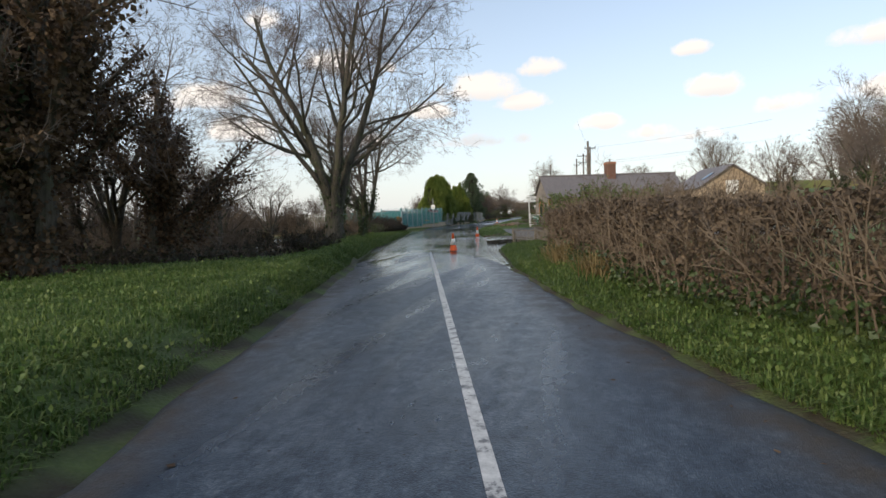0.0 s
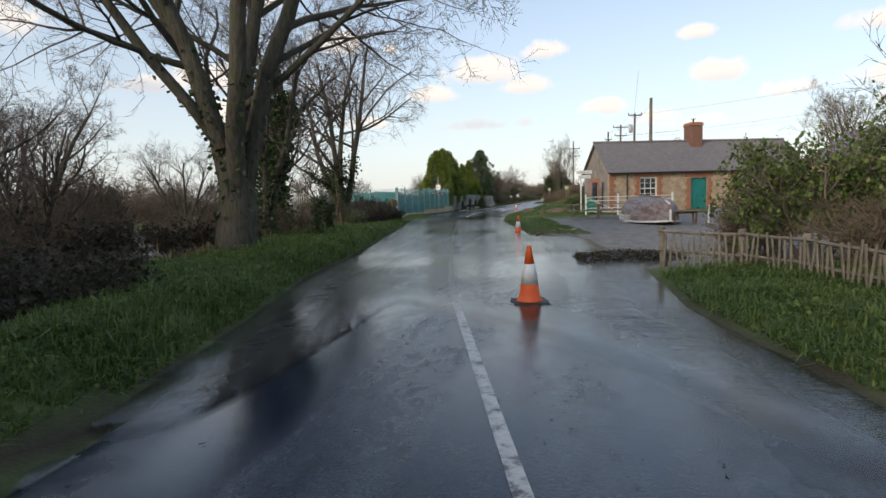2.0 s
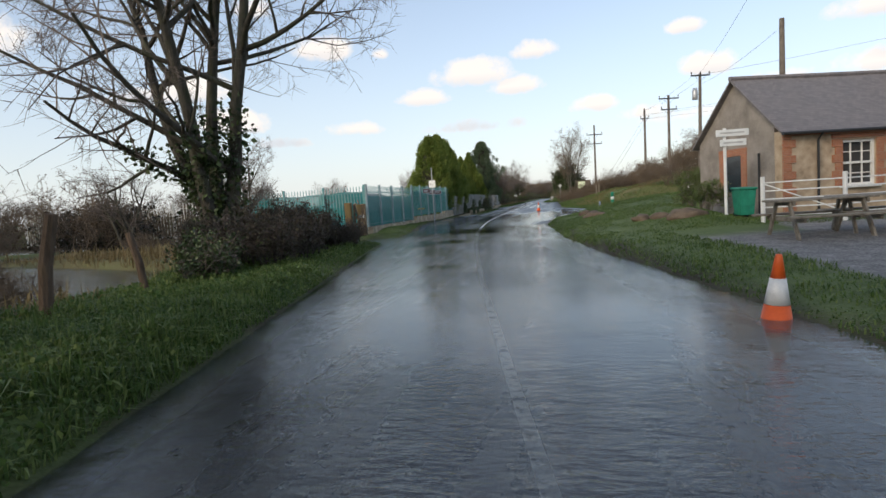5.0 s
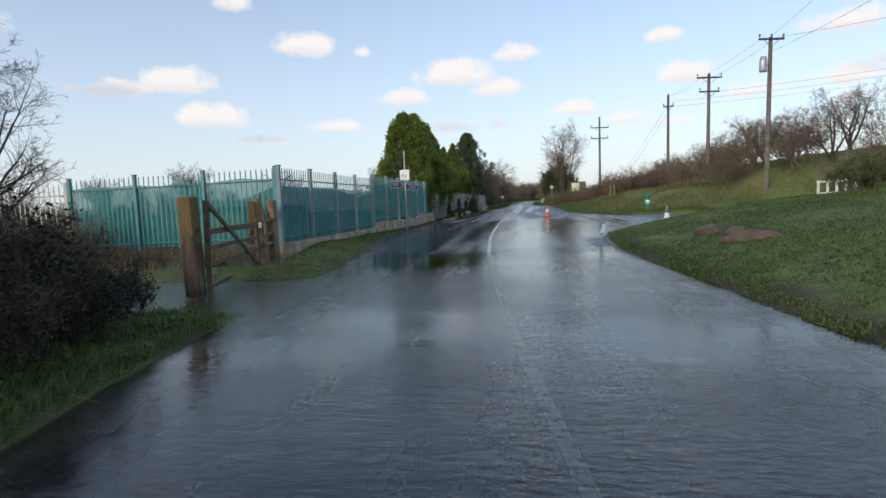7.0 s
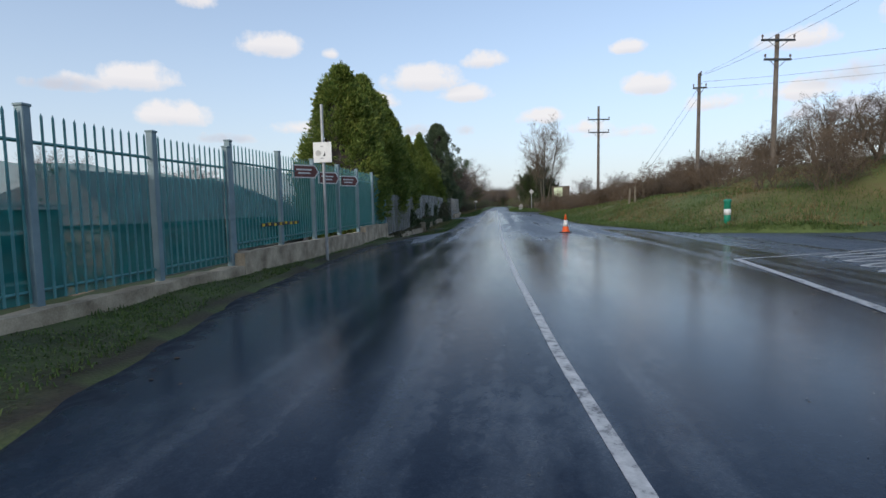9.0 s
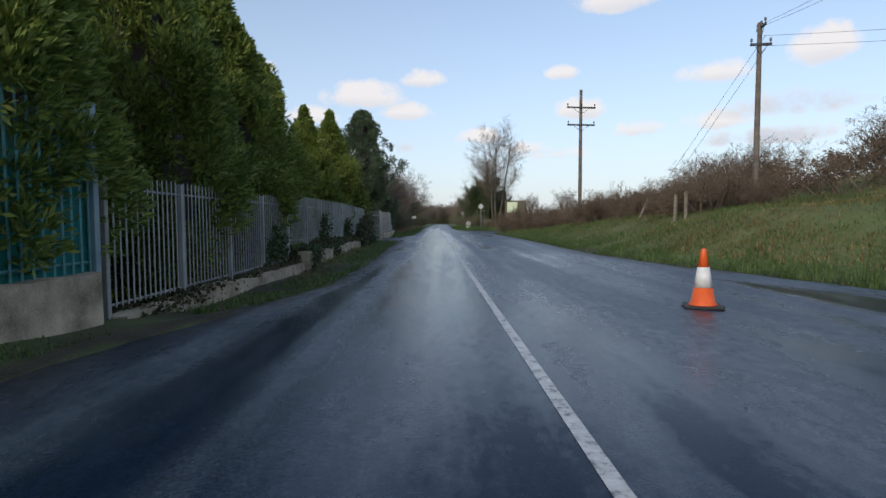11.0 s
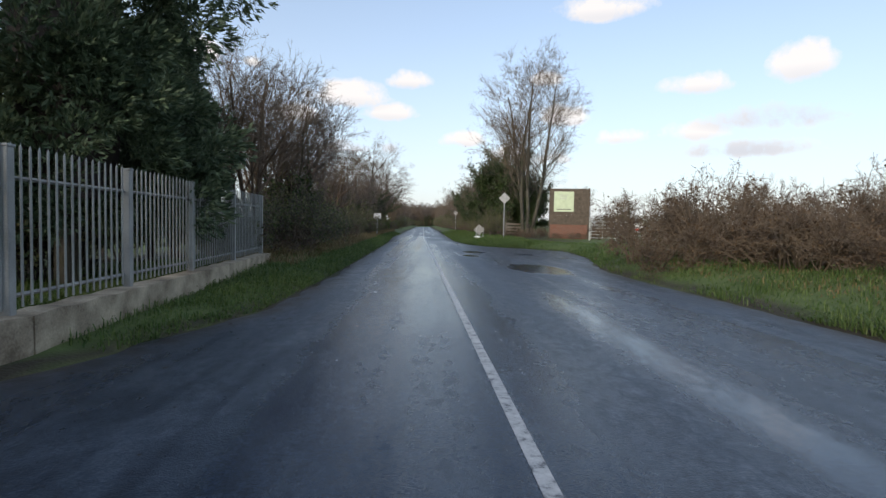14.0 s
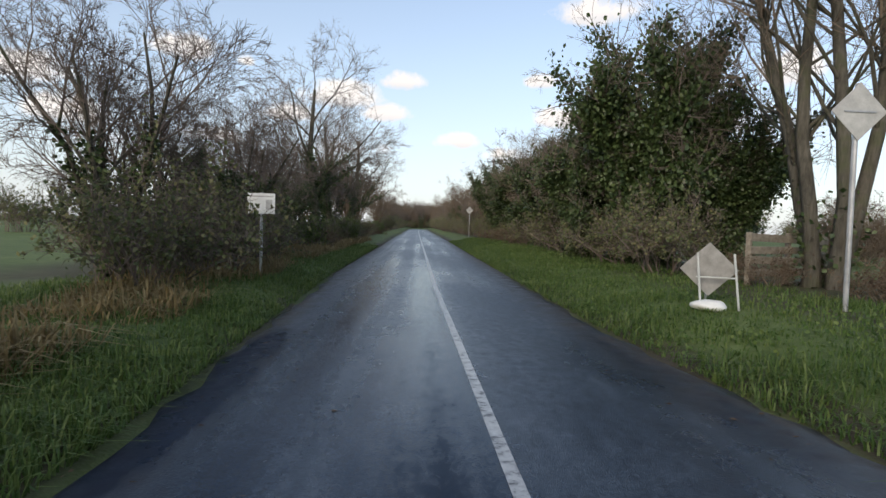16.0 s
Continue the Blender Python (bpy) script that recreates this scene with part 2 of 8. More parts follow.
def road_mat():
    """Wet worn asphalt: chippings, darker and smoother where the water film stands, mud along the edges; the colours
    carry some blue of the reflected sky.
    """
    s = Shade("wet_asphalt")
    chips = s.voronoi(95.0)
    fine = s.noise(55.0, 4)
    broad = s.noise(0.33, 4, vec=s.pos(1.0, 0.3, 1.0))
    mid = s.noise(2.2, 5, vec=s.pos(1.0, 0.35, 1.0))
    f = s.math("ADD", s.math("MULTIPLY", chips, 0.35), s.math("MULTIPLY", mid, 0.5))
    tracks = s.noise(1.0, 3, 0.5, s.pos(1.6, 0.035, 1.0))
    f = s.math("ADD", f, s.math("MULTIPLY", s.math("SUBTRACT", tracks, 0.5), 0.7))
    mottle = s.noise(9.0, 5, 0.7, s.pos(1.0, 0.55, 1.0))
    speck = s.noise(34.0, 3, 0.6)
    f = s.math("ADD", f, s.math("ADD", s.math("MULTIPLY", s.math("SUBTRACT", mottle, 0.5), 0.95), s.math("MULTIPLY", s.math("SUBTRACT", speck, 0.5), 0.8)))
    # bluer than bare asphalt: part of the sky's reflection is in these colours
    col = s.ramp(f, [(0.2, (0.013, 0.020, 0.032)), (0.5, (0.037, 0.053, 0.076)), (0.8, (0.098, 0.120, 0.148))])
    kind = s.t.nodes.new("ShaderNodeSeparateColor")
    s.link(s.attr("kind"), kind.inputs[0])
    mud = s.ramp(fine, [(0.3, (0.03, 0.024, 0.017)), (0.7, (0.075, 0.06, 0.045))])
    edge = s.math("MULTIPLY", kind.outputs[0], s.ramp(s.noise(3.0, 5), [(0.35, (0.2, 0.2, 0.2)), (0.65, (1, 1, 1))]))
    col = s.mix(edge, col, mud)
    wet = s.math("ADD", s.math("ADD", s.math("MULTIPLY", broad, 0.75), s.math("MULTIPLY", mid, 0.35)), s.math("MULTIPLY", s.math("SUBTRACT", tracks, 0.5), 0.9))
    film_at = s.math("ADD", s.math("ADD", s.math("MULTIPLY", kind.outputs[1], 0.62), s.math("MULTIPLY", s.math("SUBTRACT", mottle, 0.5), 0.45)), s.math("SUBTRACT", 0.62, wet))
    rough = s.ramp(film_at, [(0.00, (0.44, 0.44, 0.44)), (0.22, (0.27, 0.27, 0.27)), (0.45, (0.17, 0.17, 0.17)), (0.62, (0.085, 0.085, 0.085))])
    # the film's dark blue puts reflected sky into the wet colour
    col = s.mix(s.ramp(film_at, [(0.1, (0, 0, 0)), (0.5, (0.75, 0.75, 0.75))]), col, lin(0.008, 0.017, 0.036))
    rough = s.mix(edge, rough, lin(0.6, 0.6, 0.6))
    relief = s.math("ADD", s.math("MULTIPLY", chips, 0.7), s.math("ADD", s.math("MULTIPLY", fine, 0.5), s.math("MULTIPLY", speck, 0.8)))
    film = s.ramp(film_at, [(0.05, (0.6, 0.6, 0.6)), (0.45, (0.10, 0.10, 0.10))])
    b = s.node("ShaderNodeBump", Distance=0.006)
    s.link(film, b.inputs["Strength"])
    s.link(relief, b.inputs["Height"])
    s.link(b.outputs[0], s.bsdf.inputs["Normal"])
    spec = s.ramp(film_at, [(0.1, (0.50, 0.50, 0.50)), (0.5, (0.06, 0.06, 0.06))])
    spec = s.mix(kind.outputs[2], spec, lin(0.5, 0.5, 0.5))
    return s.done(col, rough, 0, spec)


def water_mat():
    """Shallow flood water: clear enough to see the road, a little muddy, rippled by the wind and the current."""
    s = Shade("flood_water")
    r1 = s.noise(2.6, 3, vec=s.pos(0.55, 1.5, 1.0))
    r2 = s.noise(13.0, 4, vec=s.pos(0.6, 1.5, 1.0))
    calm = s.ramp(s.noise(0.16, 3), [(0.40, (0.18, 0.18, 0.18)), (0.62, (1, 1, 1))])
    kind = s.t.nodes.new("ShaderNodeSeparateColor")
    s.link(s.attr("kind"), kind.inputs[0])
    calm = s.math("MULTIPLY", calm, kind.outputs[1])
    h = s.math("MULTIPLY", s.math("ADD", s.math("MULTIPLY", r1, 1.0), s.math("MULTIPLY", r2, 0.75)), calm)
    b = s.node("ShaderNodeBump", Strength=0.46, Distance=0.046)
    s.link(h, b.inputs["Height"])
    fres = s.node("ShaderNodeFresnel", IOR=1.72)
    s.link(b.outputs[0], fres.inputs["Normal"])
    gloss = s.node("ShaderNodeBsdfGlossy", Roughness=0.04)
    s.link(b.outputs[0], gloss.inputs["Normal"])
    clear = s.node("ShaderNodeBsdfTransparent", Color=lin(0.85, 0.86, 0.84))
    mud = s.node("ShaderNodeBsdfDiffuse", Color=lin(0.265, 0.275, 0.27))
    body = s.node("ShaderNodeMixShader")
    s.link(kind.outputs[0], body.inputs[0])
    s.link(clear.outputs[0], body.inputs[1])
    s.link(mud.outputs[0], body.inputs[2])
    mx = s.node("ShaderNodeMixShader")
    s.link(fres.outputs[0], mx.inputs[0])
    s.link(body.outputs[0], mx.inputs[1])
    s.link(gloss.outputs[0], mx.inputs[2])
    shore = s.node("ShaderNodeMixShader")
    s.link(s.ramp(kind.outputs[1], [(0.0, (0, 0, 0)), (0.28, (1, 1, 1))]), shore.inputs[0])
    s.link(s.node("ShaderNodeBsdfTransparent").outputs[0], shore.inputs[1])
    s.link(mx.outputs[0], shore.inputs[2])
    s.link(shore.outputs[0], s.out.inputs[0])
    return s.mat


def line_mat():
    s = Shade("worn_road_paint")
    wear = s.noise(9.0, 6, 0.7)
    col = s.ramp(wear, [(0.38, (0.07, 0.07, 0.075)), (0.48, (0.40, 0.40, 0.39)), (0.7, (0.60, 0.60, 0.58))])
    s.bump(s.noise(70.0, 3), 0.2, 0.004)
    return s.done(col, 0.38)


M_GROUND = ground_mat()
M_ROAD = road_mat()
M_WATER = water_mat()
M_LINE = line_mat()

# ---- plan of the road ----
def along(*pairs):
    ys, xs = [p[0] for p in pairs], [p[1] for p in pairs]
    return lambda y: np.interp(y, ys, xs)


centre = along((-300, 76.5), (-60, 15.3), (-36, 9.23), (-27, 6.94), (-18, 4.65), (-13.5, 3.51), (-9, 2.59), (-4.5, 1.73), (0, 0.88), (4.5, 0.07), (9, -0.68), (13.5, -1.37), (18, -1.96),
               (22.5, -2.42), (27, -2.75), (31.5, -2.96), (36, -3.12), (40.5, -3.23), (49.5, -3.35), (63, -3.53), (81, -3.77), (99, -4.01), (126, -4.37), (180, -4.5), (700, -4.5))
left_edge = along((-300, 87.4), (-60, 13.6), (-41, 8.3), (-33, 6.1), (-30.7, 5.55), (-26.4, 4.5), (-21.5, 3.2), (-19.4, 2.5), (-15.5, 1.65), (-12, 0.75), (-8.5, 0.15), (-5, -0.55),
                  (0, -1.6), (7.4, -3.15), (12, -4.1), (17, -4.8), (21.7, -5.5), (26.6, -6.5), (30.5, -7.25), (36, -7.7), (41, -7.85), (45, -7.4), (50, -6.2), (56, -6.1), (60, -6.25), (67, -6.5), (73.0, -6.55), (74.5, -7.1), (76.3, -8.6), (79.5, -9.25), (81.0, -8.6), (82.8, -8.0), (84.8, -7.4), (87.3, -6.7),
                  (92, -6.6), (104, -6.65), (118, -6.8), (130, -7.2), (180, -7.3), (700, -7.3))
right_edge = along((-300, 92.8), (-60, 18.4), (-41, 13.1), (-32.4, 10.4), (-30.5, 9.8), (-27.4, 8.9), (-19, 7.0), (-14.7, 6.1), (-12.3, 5.95), (-9, 5.5), (-5, 4.8), (-1.5, 3.95), (1.5, 3.3),
                   (6, 2.6), (10, 1.85), (14, 1.2), (18, 0.95), (22, 0.65), (26, 0.8), (30, 1.35), (36, 1.9), (42, 3.2), (48, 3.6), (54, 2.3), (60, 1.5), (80, 1.5), (94, 1.1), (97, 1.35), (103, 2.7), (108.5, 3.3), (110.5, 1.5), (112.3, -0.7), (115, -1.45), (118, -1.85), (122, -2.1), (130, -2.1), (180, -1.9), (700, -1.5))
road_base = along((-300, 0.02), (-26, 0.02), (-20, -0.005), (-16.5, -0.045), (-13, -0.085), (-8, -0.115), (12, -0.12), (17.3, -0.10), (18.8, -0.075), (22.6, -0.056), (25.5, -0.03), (30, 0.0), (700, 0.0))
road_cross = along((-300, 0), (-24, 0), (-20, -0.026), (-16, -0.014), (-12, -0.004), (-8, 0.0), (12, 0.0), (700, 0.0))
WATER_Z = -0.055
# the side road that leaves to the right: y of its near and far edge along x
side_near = along((0.8, 26.5), (1.6, 28.6), (3.0, 30.2), (6.0, 31.6), (12, 33.0), (40, 39.0), (80, 50))
side_far = along((1.0, 52), (3.0, 47.5), (5.0, 45.0), (8.7, 43.0), (14, 43.5), (40, 50.0), (80, 61))


def step(a, b, v):
    k = np.clip((v - a) / (b - a), 0, 1)
    return k * k * (3 - 2 * k)


def road_z(x, y):
    gut = -0.10 * step(1.7, 0.1, x - left_edge(y)) * step(-22.5, -18.5, y) * step(-7, -14, y)
    return road_base(y) + road_cross(y) * (x - centre(y)) + gut - 0.012 * np.abs(x - centre(y)) * step(20, 34, y)


GRID = np.random.RandomState(3).rand(256, 256)


def lumps(x, y, size):
    """Smooth random relief between -1 and 1 with lumps of that size."""
    u, v = np.asarray(x, float) / size, np.asarray(y, float) / size
    i, j = np.floor(u).astype(int), np.floor(v).astype(int)
    a, b = u - i, v - j
    a, b = a * a * (3 - 2 * a), b * b * (3 - 2 * b)
    g = lambda p, q: GRID[p % 256, q % 256]
    return 2 * ((g(i, j) * (1 - a) + g(i + 1, j) * a) * (1 - b) + (g(i, j + 1) * (1 - a) + g(i + 1, j + 1) * a) * b) - 1


def in_side(x, y):
    return step(0, 0.5, y - side_near(x)) * step(0, 0.5, side_far(x) - y) * step(0.2, 1.2, x - right_edge(y) + 0.8)


def land_z(x, y):
    x, y = np.asarray(x, float), np.asarray(y, float)
    dl, dr = left_edge(y) - x, x - right_edge(y)
    base = road_z(np.clip(x, left_edge(y), right_edge(y)), y)
    # left of the road: a grassy bank, the stream, low flooded meadow, the yard behind its wall, hedgerow banks
    bank = along((-60, 0.30), (-22.5, 0.40), (-17, 0.44), (-14, 0.42), (6, 0.30), (11.5, 0.24), (14.4, 0.16), (15.4, -0.03), (17.6, -0.03), (19.0, 0.20), (24, 0.20), (28, 0.12), (45, 0.08), (49, -0.30), (55.5, -0.30), (57.5, -0.14), (72, -0.14), (75, 0.0), (83, 0.0), (92, 0.12), (700, 0.3))(y)
    left = bank * step(0.0, 0.95, dl) - 0.42 * step(1.3, 2.7, dl) * step(18.6, 20.4, y) * step(25.5, 23.2, y) + 0.05 * lumps(x, y, 1.7) * step(0.5, 1.5, dl) + 0.03 * lumps(x, y, 0.6) * step(0.3, 1.2, dl)
    width = along((-60, 14), (-26, 12), (-24.4, 5.0), (-23.0, 2.3), (-21.6, 1.0), (-20.3, 1.0), (-18.5, 1.35), (-17, 1.75), (-15.2, 2.3), (-13.5, 3.0), (-8, 3.6), (8, 3.0), (20, 30), (700, 30))(y)
    fall = step(0, 1.7, dl - width)
    low = along((-60, -0.1), (-24, -0.5), (-20, -1.25), (-14, -1.2), (-9, -0.12), (0, -0.03), (14, -0.04), (22, 0.2), (90, 0.25), (700, 0.3))(y)
    left = left * (1 - fall) + (low + 0.07 * lumps(x, y, 5.0)) * fall
    left = left - 1.0 * step(0.6, 1.6, -9.0 - x) * step(23.9, 25.0, y) * step(47.5, 46.5, y)
    # right: verge and hedge bank, gravel yard before the house, lawn, the embankment past the side road, hedgerow
    verge = along((-60, 0.45), (-20, 0.38), (-12.4, 0.25), (-10.6, 0.10), (-4, 0.09), (9, 0.11), (12, 0.16), (19, 0.18), (24, 0.30), (700, 0.30))(y)
    right = verge * step(0.0, 2.4, dr) + 0.05 * lumps(x, y, 1.9) * step(0.4, 1.6, dr)
    yard = step(-11.6, -10.4, y) * step(13.0, 10.0, y)
    right += yard * (0.03 * step(1.0, 8.0, dr))
    isle = np.exp(-(((x - (right_edge(y) + 1.0)) / 1.1) ** 2)) * step(-2.0, -0.9, y) * step(14, 8, y)
    right += 0.13 * isle
    lawn = step(10, 16, y) * step(34, 25, y) * (1 - step(5.0, 7.0, x) * step(23, 20, y))
    right += lawn * (0.55 * step(0.6, 5.5, dr) + 0.35 * step(4.0, 10, dr)) + 0.13 * step(0.0, 0.45, dr) * step(3, 9, y) * step(30, 26, y)
    hill = step(43, 50, y) * step(100, 78, y)
    right += hill * (1.35 * step(1.2, 6.0, dr) + 1.3 * step(7.0, 13.5, dr)) * along((40, 1.0), (60, 1.0), (84, 0.62), (100, 0.4))(y)
    right += step(6, 30, dr) * along((-60, 0.3), (16, 0.6), (30, 2.0), (95, 1.2), (130, 0.2), (700, 0.2))(y)
    s = in_side(x, y)
    right = right * (1 - s) + s * (-0.10 + 0.012 * np.clip(x - 2, 0, 60))
    z = base + np.where(dl > 0, left, 0) + np.where(dr > 0, right, 0)
    inside = (dl <= 0) & (dr <= 0)
    z = np.where(inside, base - 0.09, z) - 0.05 * step(0.35, 0.0, dl) * (dl > 0) - 0.05 * step(0.35, 0.0, dr) * (dr > 0)
    far = step(150, 400, np.hypot(x, y - 80))
    return z * (1 - far) + far * (0.3 + 0.7 * lumps(x, y, 300.0))


def mesh_object(name, verts, faces, material, parent=None, smooth=True):
    me = bpy.data.meshes.new(name)
    me.from_pydata(verts, [], faces)
    if material is not None:
        me.materials.append(material)
    if smooth:
        me.polygons.foreach_set("use_smooth", [True] * len(me.polygons))
    ob = new(name, me)
    if parent is not None:
        ob.parent = parent
    return ob


def grid_faces(nx, ny):
    i, j = np.meshgrid(np.arange(nx - 1), np.arange(ny - 1), indexing="ij")
    a = (i * ny + j).ravel()
    return np.stack([a, a + ny, a + ny + 1, a + 1], 1)


def fast_mesh(name, verts, faces, material, smooth=False):
    """A mesh from arrays of places and of quads or triangles."""
    verts, faces = np.asarray(verts, np.float32), np.asarray(faces, np.int32)
    me = bpy.data.meshes.new(name)
    n, k = faces.shape
    me.vertices.add(len(verts))
    me.vertices.foreach_set("co", verts.ravel())
    me.loops.add(n * k)
    me.loops.foreach_set("vertex_index", faces.ravel())
    me.polygons.add(n)
    me.polygons.foreach_set("loop_start", np.arange(0, n * k, k, dtype=np.int32))
    me.polygons.foreach_set("loop_total", np.full(n, k, np.int32))
    me.polygons.foreach_set("use_smooth", np.full(n, smooth))
    me.update(calc_edges=True)
    me.materials.append(material)
    return me


def kinds(me, rgb):
    a = me.color_attributes.new("kind", "FLOAT_COLOR", "POINT")
    a.data.foreach_set("color", np.column_stack([rgb, np.ones(len(rgb))]).astype(np.float32).ravel())


# ---- ground, road and water ----
gx = np.concatenate([[-3000, -1200, -500, -250, -140, -90], np.arange(-60, -16, 1.0), np.arange(-16, 18, 0.3), np.arange(18, 60, 1.0), [90, 140, 250, 500, 1200, 3000]])
gy = np.concatenate([[-3000, -1000, -400, -180, -100], np.arange(-60, -42, 1.0), np.arange(-42, 56, 0.3), np.arange(56, 150, 0.5), np.arange(150, 240, 2.0), [260, 320, 450, 700, 1300, 3000]])
GX, GY = np.meshgrid(gx, gy, indexing="ij")
GZ = land_z(GX, GY)
me = fast_mesh("ground", np.stack([GX, GY, GZ], -1).reshape(-1, 3), grid_faces(len(gx), len(gy)), M_GROUND, True)
DL, DR = left_edge(GY) - GX, GX - right_edge(GY)
gravel = step(0.0, 0.8, DR) * step(-11.4, -10.2, GY + 0.5 * lumps(GX, GY, 1.0)) * step(0.3, -1.2, GY + 0.4 * lumps(GX, GY, 1.5) - np.where(GX > 6.8, 14.0 + (GX - 8) * 0.32, 9.8)) * step(24, 18, GX)
isle = step(0.32, 0.5, np.exp(-(((GX - (right_edge(GY) + 1.0)) / 1.1) ** 2)) * step(-2.0, -0.9, GY)) * step(-2, -1, GY)
gravel = gravel * (1 - isle)
soil = np.maximum(step(0.55, 0.15, np.where(DL > 0, DL, 9) + 0.2 * lumps(GX, GY, 0.9)), step(0.85, 0.3, np.where(DR > 0, DR, 9) + 0.2 * lumps(GX, GY, 0.9)))
soil = np.maximum(soil, step(-0.05, -0.25, GZ) * (DL > 0))
soil = np.maximum(soil, 0.7 * (DL > 0) * step(16, 19, GY) * step(50, 46, GY) * (0.6 + 0.4 * lumps(GX, GY, 0.8)) * step(4, 3, DL))
soil = np.maximum(soil, step(2.2, 4.0, DL) * step(92, 96, GY) * step(9, 6, DL) * 0.8 * (1 - step(113, 116, GY) * step(126, 123, GY)))
soil = np.maximum(soil, step(2.0, 3.5, DR) * step(112, 116, GY) * step(9, 6, DR) * 0.8)
straw = np.maximum(step(1.0, 3.0, DR) * step(44, 48, GY) * step(98, 90, GY) * (0.5 + 0.5 * lumps(GX, GY, 2.5)) * (1 - 0.55 * step(56, 66, GY)), step(4.0, 7.0, DL) * step(-12, -8, GY) * step(20, 14, GY) * 0.9)
kinds(me, np.stack([gravel, soil, straw], -1).reshape(-1, 3))
ground = tagged(new("ground", me), "grass verges, muddy edges, gravel yard and low meadow", "ground", kind="structure")

ry = np.concatenate([np.arange(-300, -60, 12.0), np.arange(-60, 130, 0.5), np.arange(130, 700, 10.0), [700]])
ru = np.linspace(0, 1, 44)
RY, RU = np.meshgrid(ry, ru, indexing="ij")
RX = left_edge(RY) + RU * (right_edge(RY) - left_edge(RY))
ragged = 0.12 * lumps(RX * 3, RY, 0.5)
RX = RX + np.where(RU < 0.01, ragged - 0.05, 0) + np.where(RU > 0.99, ragged + 0.05, 0)
RZ = road_z(RX, RY) - 0.05 * (RU < 0.01) - 0.05 * (RU > 0.99) * ((RY < 26.5) | (RY > 53))
me = fast_mesh("road", np.stack([RX, RY, RZ], -1).reshape(-1, 3), grid_faces(len(ry), len(ru))[:, ::-1], M_ROAD, True)
edge_l, edge_r = RX - left_edge(RY), right_edge(RY) - RX
muddy = np.maximum(step(0.65, 0.1, edge_l), step(0.9, 0.15, edge_r) * (1 - step(25, 27.5, RY) * step(53, 50, RY)))
muddy = np.maximum(muddy, 0.75 * step(-2.6, -0.6, RX) * step(98, 102, RY) * step(113, 110, RY))
film = np.maximum(0.78 * step(17, 22, RY) * step(47, 39, RY), 0.40 * step(-30, -22, RY) * step(24, 18, RY))
film = np.maximum(film, 1.1 * step(-24, -21, RY) * step(-9, -12, RY) * step(1.9, 0.7, RX - left_edge(RY)))
for px, py, wx_, wy_ in ((-2.0, 104.8, 0.55, 0.8), (-2.5, 101.8, 0.3, 0.7), (0.1, 103.8, 0.7, 0.35), (1.3, 101.6, 0.8, 0.4), (-5.9, 64.0, 0.5, 1.6), (-6.6, 118.5, 0.24, 2.6)):
    film = np.maximum(film, (1.1 if py > 100 else 0.6) * step(1.3, 0.7, np.hypot((RX - px) / wx_, (RY - py) / wy_)))
film = np.maximum(film, 0.30 * step(36, 46, RY) * step(62, 52, RY) * step(0.6, -0.8, RX - centre(RY)))
film = np.maximum(film, 0.5 * step(60, 52, np.abs(RY - 78)) * step(1.6, 0.4, np.abs(RX - centre(RY) + 0.6)))
film = np.maximum(film, 0.8 * step(1.1, 0.6, np.hypot(RX + 0.9, (RY - 95.5) / 2.2)))
band = step(0.5, 0.15, np.abs(RX + 2.02)) * step(60, 64, RY) * step(91, 87, RY) * step(-0.75, 0.1, lumps(RX, RY, 2.3))
film = np.maximum(film, 0.42 * band)
sheet = step(0.0, 0.6, np.interp(RX, [-3.0, -2.2, 0.8, 4.0, 6.0], [35.0, 37.1, 41.0, 40.2, 39.6]) - RY) * step(20, 28, RY) * step(-0.1, 0.25, RX - centre(RY)) * (0.75 + 0.25 * lumps(RX * 2, RY * 0.5, 1.1)) * step(1.6, 0.2, RX)
kinds(me, np.stack([muddy, film, np.maximum(np.maximum(step(19, 12, RY), band), 0.32 * sheet)], -1).reshape(-1, 3))
road = tagged(new("road", me), "worn wet asphalt road with muddy edges", "road", kind="structure")

# the side road
sx = np.concatenate([np.arange(0.9, 14, 0.6), np.arange(14, 80, 4.0)])
su = np.linspace(0, 1, 60)
SX, SU = np.meshgrid(sx, su, indexing="ij")
SY = side_near(SX) + SU * (side_far(SX) - side_near(SX))
SZ = road_z(np.minimum(SX, right_edge(SY)), SY) + 0.005 + 0.012 * np.clip(SX - 2, 0, 60)
SZ[0, :] -= 0.03
SZ[:, 0] -= 0.03
me = fast_mesh("side_road", np.stack([SX, SY, SZ], -1).reshape(-1, 3), grid_faces(len(sx), len(su)), M_ROAD, True)
mud2 = np.maximum(step(0.4, 0.05, SY - side_near(SX)), step(0.6, 0.1, side_far(SX) - SY))
kinds(me, np.stack([mud2, 0.55 * step(5.0, 1.5, SX) + 0.1, mud2 * 0], -1).reshape(-1, 3))
tagged(new("side_road", me), "wet asphalt side road at the junction", "road", kind="structure")

wx, wy = np.concatenate([np.arange(-60, -10, 0.5), np.arange(-10, 13.1, 0.25)]), np.arange(-26, 23.3, 0.25)
WX, WY = np.meshgrid(wx, wy, indexing="ij")
wf = grid_faces(len(wx), len(wy))
fx, fy = WX.ravel()[wf].mean(1), WY.ravel()[wf].mean(1)
wf = wf[(fx > left_edge(fy) - 1.0) | (fy > -9)]
me = fast_mesh("flood_water", np.stack([WX, WY, WX * 0 + WATER_Z], -1).reshape(-1, 3), wf, M_WATER, True)
bed = np.where((WX > left_edge(WY)) & (WX < right_edge(WY)), road_z(WX, WY), land_z(WX, WY))
deep = step(-0.004, 0.034, WATER_Z - bed)
